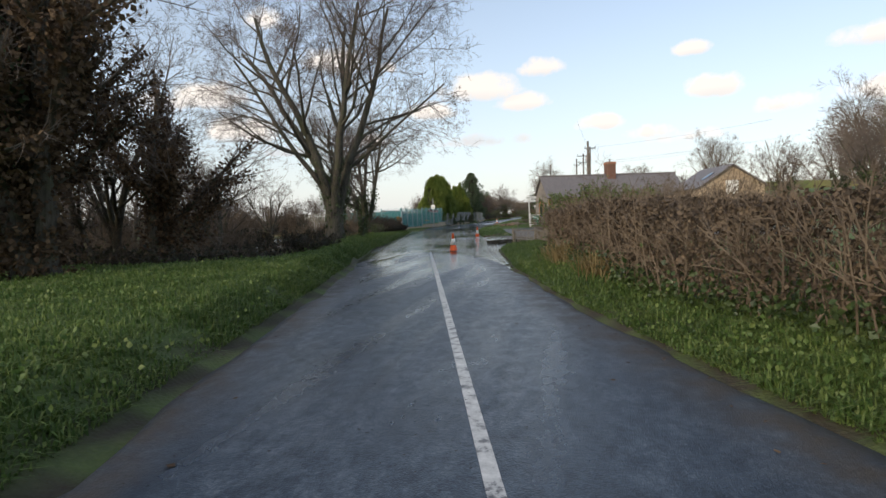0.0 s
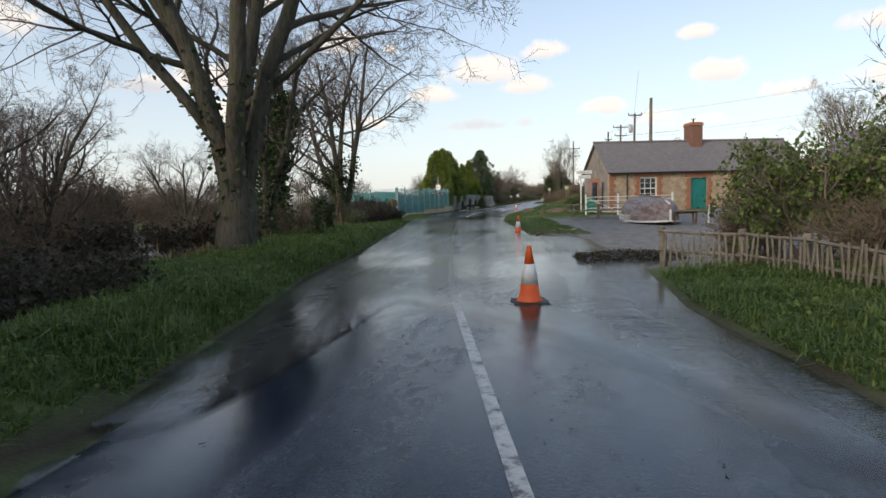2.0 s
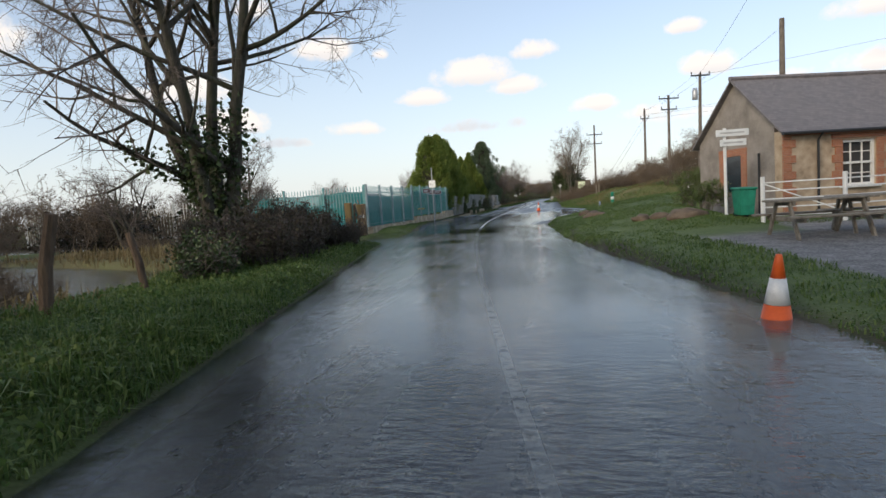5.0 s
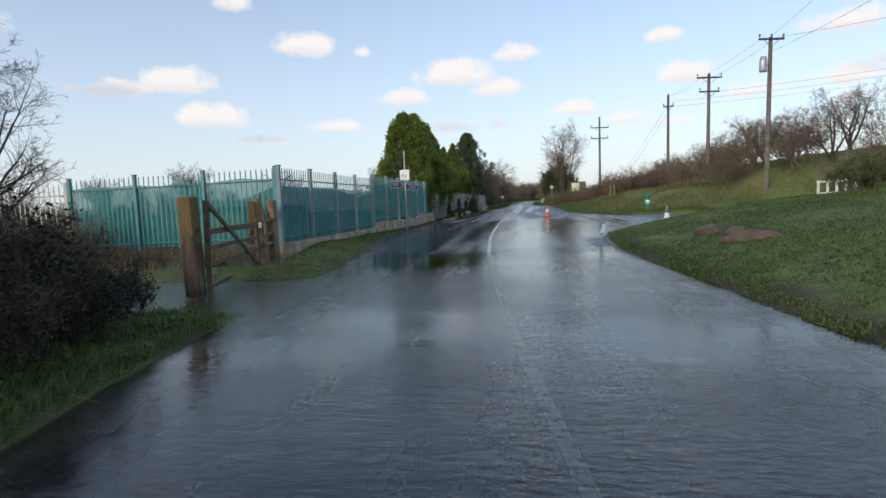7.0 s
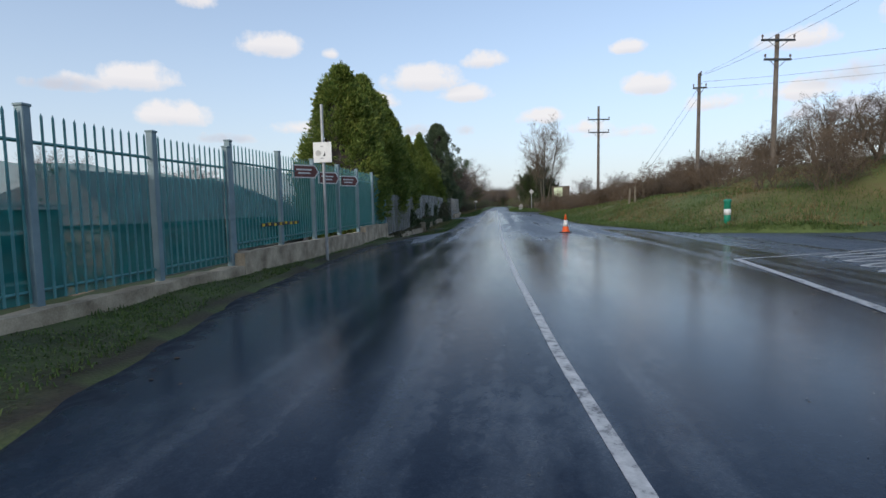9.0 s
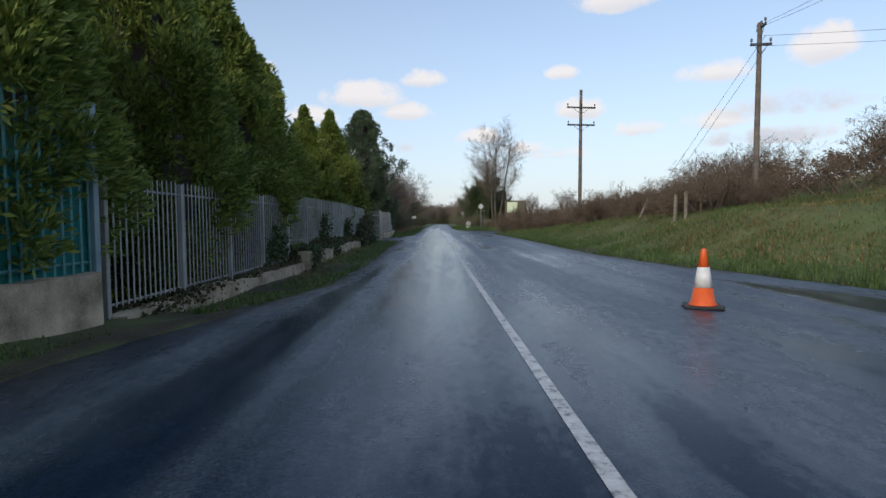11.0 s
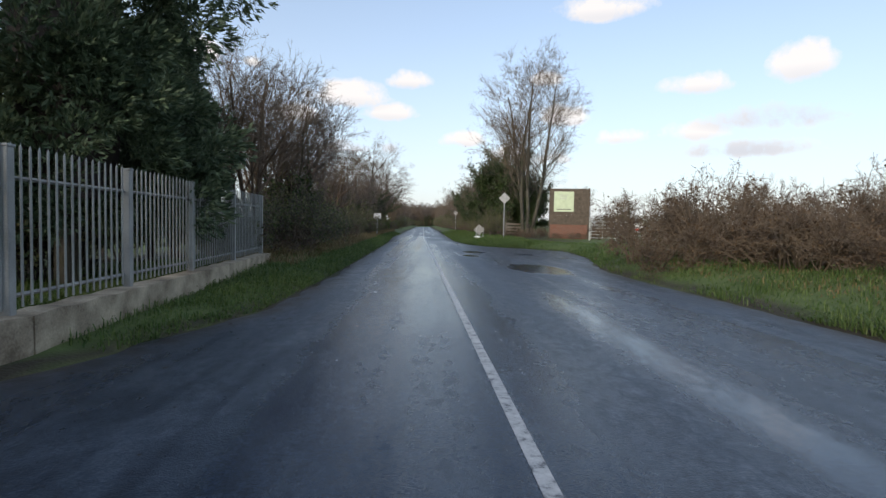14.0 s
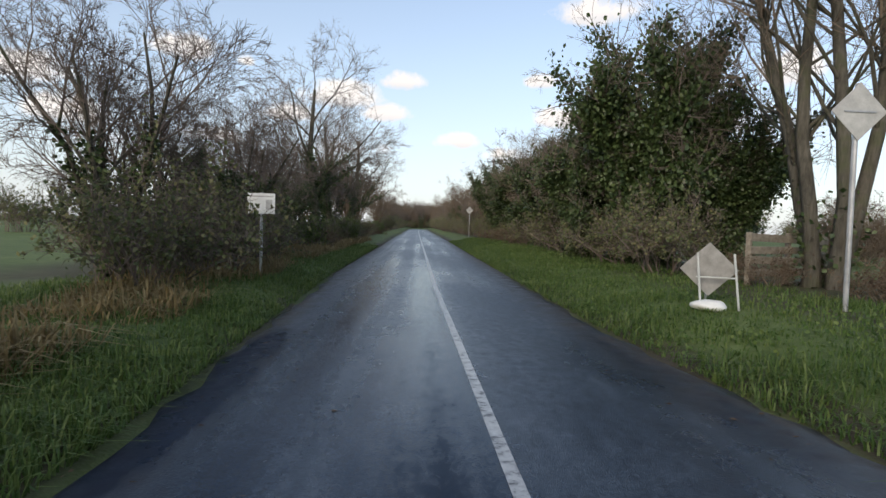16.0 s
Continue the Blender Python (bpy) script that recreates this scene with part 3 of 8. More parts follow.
silt = 0.04 + 0.08 * step(12, -6, WY) + 0.28 * step(-0.4, 3.2, WX - centre(WY)) * step(-17, -12, WY) * step(9, 0, WY) + 0.10 * lumps(WX, WY, 3.0)
silt = np.clip(silt + 0.12 * (WX < left_edge(WY)), 0.02, 0.7) * (0.35 + 0.65 * deep)
kinds(me, np.stack([silt, deep, silt * 0], -1).reshape(-1, 3))
water = tagged(new("flood_water", me), "rippled shallow flood water over the road", "water", kind="structure")


# painted lines, a hair above the asphalt
def stripe(name, pts, width, lift=0.004):
    pts = [Vector((x, y, 0)) for x, y in pts]
    verts, faces = [], []
    for i, p in enumerate(pts):
        d = (pts[min(i + 1, len(pts) - 1)] - pts[max(i - 1, 0)]).normalized()
        n = Vector((-d.y, d.x, 0)) * width / 2
        for q in (p - n, p + n):
            z = float(road_z(q.x, q.y))
            if q.x > float(right_edge(q.y)) - 0.4 and 26 < q.y < 50:
                z = max(z, float(road_z(min(q.x, float(right_edge(q.y))), q.y)) + 0.005 + 0.012 * max(q.x - 2, 0))
            verts.append((q.x, q.y, z + lift))
        if i:
            faces.append((2 * i - 2, 2 * i, 2 * i + 1, 2 * i - 1))
    return tagged(mesh_object(name, verts, [f[::-1] for f in faces], M_LINE), "worn white paint line on the asphalt", "road marking", kind="structure")


def centre_line(y0, y1):
    ys = np.linspace(y0, y1, max(2, int((y1 - y0) / 0.8) + 1))
    return [(float(centre(y)), float(y)) for y in ys]


stripe("centre_line", centre_line(-60, 330), 0.095)

# ---- helpers for things ----
def part(name, bm, material, parent=None, label="", smooth=False):
    me = bpy.data.meshes.new(name)
    bm.to_mesh(me)
    bm.free()
    me.materials.append(material)
    if smooth:
        me.polygons.foreach_set("use_smooth", [True] * len(me.polygons))
    ob = new(name, me)
    if parent is not None:
        ob.parent = parent
    return tagged(ob, label) if label else ob


def part_mesh(name, me, parent=None, label=""):
    ob = new(name, me)
    if parent is not None:
        ob.parent = parent
    return tagged(ob, label) if label else ob


def thing(name, m, label, category, group=""):
    ob = new(name)
    ob.empty_display_size = 0.2
    ob.matrix_world = m
    return tagged(ob, label, category, group)


def at_ground(x, y, rz=0.0, dz=0.0, s=1.0):
    m = pose(x, y, float(land_z(x, y)) + dz, 0, 0, rz)
    return m @ Matrix.Scale(s, 4) if s != 1.0 else m


def add_box(bm, size, at=(0, 0, 0), rot=(0, 0, 0), bevel=0.0):
    sub = bmesh.new()
    bmesh.ops.create_cube(sub, size=1.0)
    bmesh.ops.scale(sub, vec=size, verts=sub.verts)
    if bevel:
        bmesh.ops.bevel(sub, geom=list(sub.edges), offset=bevel, segments=1, affect="EDGES")
    bmesh.ops.transform(sub, matrix=pose(*at, *rot), verts=sub.verts)
    tmp = bpy.data.meshes.new("tmp")
    sub.to_mesh(tmp)
    sub.free()
    bm.from_mesh(tmp)
    bpy.data.meshes.remove(tmp)
    return bm


def box(size, at=(0, 0, 0), rot=(0, 0, 0), bevel=0.0):
    return add_box(bmesh.new(), size, at, rot, bevel)


def add_tube(bm, path, radii, sides=8):
    """A tube along the points of a path, closed at both ends."""
    rings = []
    path = [Vector(p) for p in path]
    for i, p in enumerate(path):
        d = (path[min(i + 1, len(path) - 1)] - path[max(i - 1, 0)]).normalized()
        a = d.orthogonal().normalized() if abs(d.z) > 0.95 else d.cross(Vector((0, 0, 1))).normalized()
        b = d.cross(a)
        r = radii[i] if isinstance(radii, (list, tuple)) else radii
        rings.append([bm.verts.new(p + (a * math.cos(2 * math.pi * k / sides) + b * math.sin(2 * math.pi * k / sides)) * r) for k in range(sides)])
    for u, v in zip(rings, rings[1:]):
        for k in range(sides):
            bm.faces.new((u[k], u[(k + 1) % sides], v[(k + 1) % sides], v[k]))
    bm.faces.new(rings[0][::-1])
    bm.faces.new(rings[-1])
    return bm


def tube(path, radii, sides=8):
    return add_tube(bmesh.new(), path, radii, sides)


def lathe(profile, sides=20):
    """A body of revolution from (radius, height) pairs."""
    bm = bmesh.new()
    rings = [[bm.verts.new((max(r, 1e-4) * math.cos(2 * math.pi * k / sides), max(r, 1e-4) * math.sin(2 * math.pi * k / sides), z)) for k in range(sides)] for r, z in profile]
    for u, v in zip(rings, rings[1:]):
        for k in range(sides):
            bm.faces.new((u[k], u[(k + 1) % sides], v[(k + 1) % sides], v[k]))
    bm.faces.new(rings[0][::-1])
    bm.faces.new(rings[-1])
    return bm


# ---- trees and plants ----
def bark_mat(name, a, b, moss):
    s = Shade(name)
    ridges = s.noise(14.0, 5, 0.6, s.pos(1.0, 1.0, 0.22))
    broad = s.noise(1.3, 4)
    col = s.ramp(s.math("ADD", s.math("MULTIPLY", ridges, 0.65), s.math("MULTIPLY", broad, 0.35)), [(0.3, a), (0.66, b)])
    col = s.mix(s.ramp(s.noise(2.1, 4), [(0.5, (0, 0, 0)), (0.68, (0.55, 0.55, 0.55))]), col, moss)
    s.bump(ridges, 0.9, 0.06)
    return s.done(col, 0.85, 0, 0.25)


M_BARK = bark_mat("grey_brown_bark", (0.030, 0.027, 0.021), (0.118, 0.108, 0.086), lin(0.065, 0.078, 0.032))
M_BARK2 = bark_mat("red_brown_bark", (0.05, 0.035, 0.024), (0.17, 0.12, 0.085), lin(0.10, 0.085, 0.05))
M_TWIG = simple("dark_twigs", (0.070, 0.056, 0.048), (0.19, 0.15, 0.125), 2.0, 0.8, bump=0.1)
M_TWIG2 = simple("pale_brown_twigs", (0.075, 0.055, 0.040), (0.19, 0.145, 0.10), 1.5, 0.8, bump=0.1)
M_DITCH = leaf_mat("wet_bramble_leaves", (0.014, 0.017, 0.009), (0.030, 0.032, 0.016), (0.065, 0.05, 0.03), 0.5, 0.12)
# bramble stems, and the dark core that stands for shade inside conifers
M_STEM_AND_CORE = simple("wet_black_stems_and_crown_core", (0.022, 0.017, 0.015), (0.07, 0.052, 0.045), 2.0, 0.7, bump=0.1)
M_IVY = leaf_mat("ivy_leaves", (0.018, 0.032, 0.012), (0.04, 0.066, 0.022), (0.09, 0.12, 0.045), 0.4, 0.12)
M_BRAMBLE = leaf_mat("bramble_leaves", (0.030, 0.038, 0.018), (0.075, 0.080, 0.038), (0.15, 0.125, 0.072), 0.55, 0.15)
M_DEAD = leaf_mat("dead_brown_leaves", (0.040, 0.026, 0.017), (0.090, 0.058, 0.034), (0.16, 0.108, 0.062), 0.75, 0.2)
M_BEECH = leaf_mat("brown_hedge_leaves", (0.038, 0.030, 0.022), (0.095, 0.070, 0.050), (0.19, 0.14, 0.092), 0.7, 0.2)
M_GRASS = leaf_mat("grass_blades", (0.040, 0.082, 0.019), (0.094, 0.156, 0.040), (0.20, 0.25, 0.080), 0.5, 0.4)
M_STRAW = leaf_mat("dry_grass", (0.13, 0.095, 0.04), (0.23, 0.17, 0.08), (0.33, 0.27, 0.14), 0.7, 0.3)
M_CONIFER = leaf_mat("conifer_sprays", (0.045, 0.082, 0.020), (0.135, 0.200, 0.040), (0.33, 0.355, 0.085), 0.5, 0.2)
M_CEDAR = leaf_mat("dark_conifer_sprays", (0.035, 0.060, 0.034), (0.085, 0.125, 0.068), (0.19, 0.24, 0.14), 0.55, 0.12)
M_SHRUB = leaf_mat("evergreen_leaves", (0.03, 0.055, 0.014), (0.075, 0.125, 0.026), (0.18, 0.22, 0.06), 0.45, 0.2)


class Wood:
    """Grows the limbs and twigs of a bare tree as tapered segments."""

    def __init__(self, seed):
        self.r = np.random.RandomState(seed)
        self.seg = []
        self.tips = []

    def limb(self, p, d, length, radius, level, up=0.12, wobble=0.16, kids=None, ratio=0.62, angle=(28, 52), taper=0.45, thin=1.0, least=0.0055):
        r = self.r
        n = max(2, int(round(length / max(0.35, length / 6))))
        n = min(n, 7) if level else min(n + 2, 9)
        d = np.array(d, float)
        d /= np.linalg.norm(d)
        p = np.array(p, float)
        h = length / n
        count = kids[min(level, len(kids) - 1)] if level < len(kids) else 0
        spawn = sorted(r.uniform(0.25 if level else 0.2, 0.98, count))
        k = 0
        for i in range(n):
            d = d + r.normal(0, wobble, 3) + np.array([0, 0, up])
            d /= np.linalg.norm(d)
            q = p + d * h
            r0, r1 = radius * (1 - (1 - taper) * i / n), radius * (1 - (1 - taper) * (i + 1) / n)
            self.seg.append((p, q, r0, r1, level))
            while k < count and spawn[k] <= (i + 1) / n:
                f = spawn[k] * n - i
                at = p + (q - p) * f
                a = np.radians(r.uniform(*angle))
                side = np.cross(d, r.normal(0, 1, 3))
                side /= np.linalg.norm(side) + 1e-9
                nd = d * np.cos(a) + side * np.sin(a)
                nl = length * ratio * r.uniform(0.65, 1.15) * (1.12 - 0.45 * spawn[k])
                nr = max((r0 + (r1 - r0) * f) * r.uniform(0.48, 0.68) * thin, least)
                self.limb(at, nd, nl, nr, level + 1, up * 0.75, wobble * 1.12, kids, ratio, angle, taper, thin, least)
                k += 1
            p = q
        self.tips.append((p, d, level))

    def meshes(self, name, thick_mat, twig_mat, split=0.03):
        """Two meshes: the trunk with its limbs, and the fine twigs of the crown."""
        out = []
        for big in (True, False):
            some = [s for s in self.seg if (max(s[2], s[3]) >= split) == big]
            if not some:
                out.append(None)
                continue
            p, q = np.array([s[0] for s in some]), np.array([s[1] for s in some])
            r0, r1 = np.array([s[2] for s in some]), np.array([s[3] for s in some])
            sides = 7 if big else 3
            d = q - p
            ln = np.linalg.norm(d, axis=1, keepdims=True) + 1e-9
            d = d / ln
            q = q + d * (r1[:, None] * 0.6)
            ref = np.where(np.abs(d[:, 2:3]) > 0.9, np.array([[1.0, 0, 0]]), np.array([[0, 0, 1.0]]))
            a = np.cross(d, ref)
            a /= np.linalg.norm(a, axis=1, keepdims=True) + 1e-9
            b = np.cross(d, a)
            verts = []
            for base, rad in ((p, r0), (q, r1)):
                for k in range(sides):
                    t = 2 * math.pi * k / sides
                    verts.append(base + (a * math.cos(t) + b * math.sin(t)) * rad[:, None])
            verts = np.stack(verts, 1)
            m = len(some)
            faces = []
            base = (np.arange(m) * 2 * sides)[:, None]
            for k in range(sides):
                faces.append(base + np.array([k, (k + 1) % sides, sides + (k + 1) % sides, sides + k]))
            out.append(fast_mesh(name, verts.reshape(-1, 3), np.stack(faces, 1).reshape(-1, 4), thick_mat if big else twig_mat, big))
        return out


def leaf_cloud(name, places, size, material, seed=0, normals=None, long=1.0, jitter=1.0, flat=1.0):
    """Many small leaves, each a bent pair of triangles, at the given places; flat presses them to the ground."""
    r = np.random.RandomState(seed)
    places = np.asarray(places, float)
    n = len(places)
    d = r.normal(0, 1, (n, 3))
    if normals is not None:
        d = d * jitter + np.asarray(normals) * 1.2
    d /= np.linalg.norm(d, axis=1, keepdims=True)
    s = np.cross(d, r.normal(0, 1, (n, 3)))
    s /= np.linalg.norm(s, axis=1, keepdims=True)
    up = np.cross(s, d)
    for v in (d, s, up):
        v[:, 2] *= flat
    ln = size * r.uniform(0.6, 1.35, (n, 1))
    a = places
    b = places + d * ln * 0.5 * long + s * ln * 0.42 + up * ln * 0.08
    c = places + d * ln * long
    e = places + d * ln * 0.5 * long - s * ln * 0.42 + up * ln * 0.08
    verts = np.stack([a, b, c, e], 1).reshape(-1, 3)
    i = (np.arange(n) * 4)[:, None]
    faces = i + np.array([[0, 1, 2, 3]])
    return fast_mesh(name, verts, faces, material, False)


def bare_tree(name, seed, height, radius, stems=1, angle=(28, 56), trunk=0.68, kids=(7, 6, 5, 4, 3), spread=0.35, ivy=0, bark=None, twig=None, label="", ivy_top=0.5, group="", up=0.10, leaf=None, shag=0.09, base=0.6, ratio=0.60, thin=1.0, least=0.0065, bole=0.0, ivy_min=0.05, limbs=(), fork=0.0):
    """A leafless tree: trunk or several stems from the base, limbs, a crown of twigs, ivy up the stems where it has any."""
    w = Wood(seed)
    r = w.r
    for s in range(stems):
        a = 2 * math.pi * (s + r.uniform(-0.2, 0.2)) / stems
        lean = spread * (r.uniform(0.5, 1.0) if stems > 1 else 0.15)
        d = (math.cos(a) * lean, math.sin(a) * lean, 1.0)
        start = (math.cos(a) * radius * base * (stems > 1), math.sin(a) * radius * base * (stems > 1), -0.15)
        if not fork:
            w.seg.append((np.array((start[0] * 1.15, start[1] * 1.15, -0.3)), np.array((start[0], start[1], 0.35)), radius * 1.45, radius * 1.02, 0))
        w.limb((start[0], start[1], 0.3 + fork * (0.75 + 0.5 * (s % 2))), d, height * trunk * r.uniform(0.93, 1.07) * (1.0 if s == 0 else r.uniform(0.8, 1.0)), radius, 0, up=up, wobble=0.09, kids=kids, ratio=ratio, angle=angle, taper=0.30, thin=thin, least=least)
    if bole:
        for z0, z1, k0, k1 in ((-0.3, 0.25, 2.7, 2.15), (0.25, 0.9, 2.15, 1.9), (0.9, 1.5, 1.9, 1.75), (1.5, 1.9, 1.75, 1.2), (1.9, 2.2, 1.2, 0.2)):
            w.seg.append((np.array((0.03 * z0, 0, z0 * bole)), np.array((0.03 * z1, 0, z1 * bole)), radius * k0, radius * k1, 0))
    for p, d, ln, rad in limbs:
        w.limb(p, d, ln, rad, 1, up=0.02, wobble=0.12, kids=kids, ratio=0.5, angle=angle, taper=0.35, thin=thin, least=least)
    big, fine = w.meshes(name, bark or M_BARK, twig or M_TWIG)
    root = thing(name, Matrix(), label, "tree", group)
    part_mesh("trunk", big, root)
    if fine:
        part_mesh("crown", fine, root, "bare twigs of the crown")
    if ivy:
        segs = [s for s in w.seg if s[2] > ivy_min and s[0][2] < height * ivy_top]
        wts = np.array([np.linalg.norm(s[1] - s[0]) * (s[2] + 0.06) for s in segs])
        pick = r.choice(len(segs), ivy, p=wts / wts.sum())
        pts, nrm = [], []
        for k in pick:
            p, q, r0, r1, _ = segs[k]
            t = r.uniform()
            o = r.normal(0, 1, 3)
            o /= np.linalg.norm(o)
            pts.append(p + (q - p) * t + o * (r0 + abs(r.normal(0, shag)) + 0.01))
            nrm.append(o)
        part_mesh("ivy", leaf_cloud("ivy", pts, 0.13, leaf or M_IVY, seed, nrm), root, "ivy leaves climbing the trunk")
    return root


def shrub(name, seed, height, width, stems, label, leaves=0, leaf=None, leaf_size=0.07, twig=None, kids=(6, 5, 3), category="shrub", group="", low=0.0):
    """A bush of many stems from the ground, with or without leaves."""
    w = Wood(seed)
    r = w.r
    for s in range(stems):
        a, rad = r.uniform(0, 2 * math.pi), width * 0.32 * math.sqrt(r.uniform())
        lean = r.uniform(0.1, 0.85)
        b = a + r.normal(0, 0.7)
        w.limb((math.cos(a) * rad, math.sin(a) * rad, -0.08), (math.cos(b) * lean * width / height * 0.8, math.sin(b) * lean * width / height * 0.8, 1.0), height * r.uniform(0.55, 0.95), r.uniform(0.012, 0.028), 1, up=0.05, wobble=0.2, kids=(0,) + kids, ratio=0.55, angle=(25, 65))
    big, fine = w.meshes(name, M_TWIG, twig or M_TWIG2, split=0.5)
    root = thing(name, Matrix(), label, category, group)
    if fine:
        part_mesh("brushwood", fine, root)
    if leaves:
        segs = w.seg
        pick = r.choice(len(segs), leaves)
        t = r.uniform(0, 1, (leaves, 1))
        p = np.array([segs[k][0] for k in pick])
        q = np.array([segs[k][1] for k in pick])
        pts = p + (q - p) * t + r.normal(0, 0.05, (leaves, 3))
        pts[:, 2] = np.maximum(pts[:, 2], 0.02 + low)
        part_mesh("foliage", leaf_cloud("foliage", pts, leaf_size, leaf or M_BRAMBLE, seed), root)
    return root


def conifer(name, seed, height, width, sprays, label, material, group="", loose=0.0, tips=1.0, foot=0.03, blunt=0.64, plumes=560, puff=0.34):
    """A garden conifer: a trunk and upswept plumes of feathery sprays on an uneven, tapering outline."""
    r = np.random.RandomState(seed)
    root = thing(name, Matrix(), label, "tree", group)
    part("trunk", tube([(0, 0, -0.2), (0.03, 0.02, height * 0.4), (0, 0, height * 0.96)], [0.20, 0.14, 0.02], 7), M_BARK, root)
    h = foot + (0.985 - foot) * r.uniform(0.0, 1.0, plumes) ** 1.1
    h[:7] = np.linspace(0.93, 0.985, 7)
    th = r.uniform(0, 2 * math.pi, plumes)
    env = np.minimum(1.0, 1.28 * (1 - h) ** blunt) * np.minimum(1, 0.42 + h * 2.3)
    bulge = 1 + 0.16 * np.sin(th * 3 + seed) * np.sin(h * 9 + seed) + 0.22 * lumps(th * 1.9 + seed, h * 9, 1.0) + loose * 0.7 * lumps(th * 1.3 + seed, h * 7, 1.0)
    rad = np.maximum(width / 2 * env * bulge * (1 - np.abs(r.normal(0, 0.10 + 0.22 * loose, plumes))) - puff * 0.6, 0.03)
    mid = np.stack([np.cos(th) * rad, np.sin(th) * rad, h * height - puff * 0.6], 1)
    big = puff * r.uniform(0.7, 1.3, plumes) * (0.55 + 0.45 * np.minimum(1, (1 - h) * 2.6))
    own = r.randint(0, plumes, sprays)
    o = r.normal(0, 1, (sprays, 3))
    o /= np.linalg.norm(o, axis=1, keepdims=True)
    tall = np.array([1.0, 1.0, 1.55 - 0.75 * loose])
    pts = mid[own] + o * tall * (big[own] * r.uniform(0.35, 1.05, sprays))[:, None]
    out = o * 0.8 + np.stack([np.cos(th), np.sin(th), 0.85 - 1.1 * loose + 0 * th], 1)[own] * 0.7
    blades = []
    size = (0.30 + 0.22 * r.uniform(0, 1, sprays))[:, None] * tips
    for k in range(5):
        d = out + r.normal(0, 0.40, (sprays, 3))
        d /= np.linalg.norm(d, axis=1, keepdims=True)
        s = np.cross(d, r.normal(0, 1, (sprays, 3)))
        s /= np.linalg.norm(s, axis=1, keepdims=True)
        q = pts + r.normal(0, 0.03, (sprays, 3))
        blades.append(np.stack([q - d * size * 0.25, q + d * size * 0.35 + s * size * 0.17, q + d * size, q + d * size * 0.35 - s * size * 0.17], 1))
    verts = np.concatenate(blades).reshape(-1, 3)
    faces = (np.arange(len(verts) // 4) * 4)[:, None] + np.array([[0, 1, 2, 3]])
    part_mesh("crown", fast_mesh("crown", verts, faces, material, False), root)
    # a closed dark core, added to block light and darken the crown's inside
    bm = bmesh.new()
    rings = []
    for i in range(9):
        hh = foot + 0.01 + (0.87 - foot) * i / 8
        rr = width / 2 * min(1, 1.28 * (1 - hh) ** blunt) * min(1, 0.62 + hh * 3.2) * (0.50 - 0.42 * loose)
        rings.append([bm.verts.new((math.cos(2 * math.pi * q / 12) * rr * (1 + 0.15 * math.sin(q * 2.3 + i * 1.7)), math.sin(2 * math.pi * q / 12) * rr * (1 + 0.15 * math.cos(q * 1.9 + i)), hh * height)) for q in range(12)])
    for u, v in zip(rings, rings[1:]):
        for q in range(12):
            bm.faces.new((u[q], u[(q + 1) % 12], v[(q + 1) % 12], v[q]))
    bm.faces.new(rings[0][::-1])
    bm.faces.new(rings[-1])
    part("shade_core", bm, M_STEM_AND_CORE, root, "solid dark core added for the crown's inner shade")
    return root


def put(ob, x, y, rz=0.0, dz=0.0, s=1.0, sz=None):
    ob.matrix_world = at_ground(x, y, rz, dz) @ Matrix.Diagonal((s, s, sz or s, 1))
    return ob


def again(ob, x, y, rz=0.0, dz=0.0, s=1.0, sz=None):
    """One more of a thing that stands already."""
    keep = ob.matrix_basis.copy()
    ob.matrix_basis = Matrix()
    c = copy_thing(ob, at_ground(x, y, rz, dz) @ Matrix.Diagonal((s, s, sz or s, 1)))
    ob.matrix_basis = keep
    return c

# ---- trees by the flooded meadow ----
big = put(bare_tree("tall_bare_tree", 5, 18.0, 0.235, stems=5, base=1.0, bole=1.2, fork=1.7, limbs=[((0.3, 0, 3.4), (0.95, -0.25, 0.45), 7.4, 0.10), ((-0.2, 0.1, 2.3), (-0.75, -0.3, 0.95), 8.0, 0.15)], kids=(9, 7, 6, 5, 3), spread=0.40, angle=(36, 66), trunk=0.62, ratio=0.60, up=0.07, thin=0.86, ivy=900, shag=0.02, label="tall old bare tree with mossy stems on the grassy bank", ivy_top=0.22), -2.45, -9.7, 20)
put(bare_tree("ivy_clad_tree", 11, 10.5, 0.24, stems=1, kids=(9, 7, 6, 5), spread=0.3, ivy=15000, shag=0.24, ivy_min=0.022, label="bare tree with its trunk wrapped in dark ivy", ivy_top=0.42), -5.2, -2.95, 0)
put(bare_tree("slender_bare_tree", 12, 9.0, 0.13, stems=2, kids=(8, 6, 5, 3), spread=0.25, ivy=900, label="slender bare tree with two stems beside the ivy-clad one", ivy_top=0.3), -4.0, -5.6, 70)
put(bare_tree("three_stemmed_tree", 23, 13.6, 0.20, stems=4, kids=(9, 7, 6, 5), spread=0.28, angle=(38, 72), ivy=3600, shag=0.14, label="bare tree with several stems and ivy at its foot", ivy_top=0.2, up=0.05), -7.4, 8.8, 0)
wild = bare_tree("bare_tree", 31, 11.0, 0.20, stems=2, kids=(8, 7, 6, 5), spread=0.4, label="leafless tree in the thicket beside the stream")
put(wild, -8.4, -18.5, 0)
wild2 = bare_tree("bare_tree", 37, 9.5, 0.15, stems=3, kids=(7, 7, 5, 5), spread=0.5, label="leafless many-stemmed tree in the thicket beside the stream")
put(wild2, -12.5, -12.5, 0)
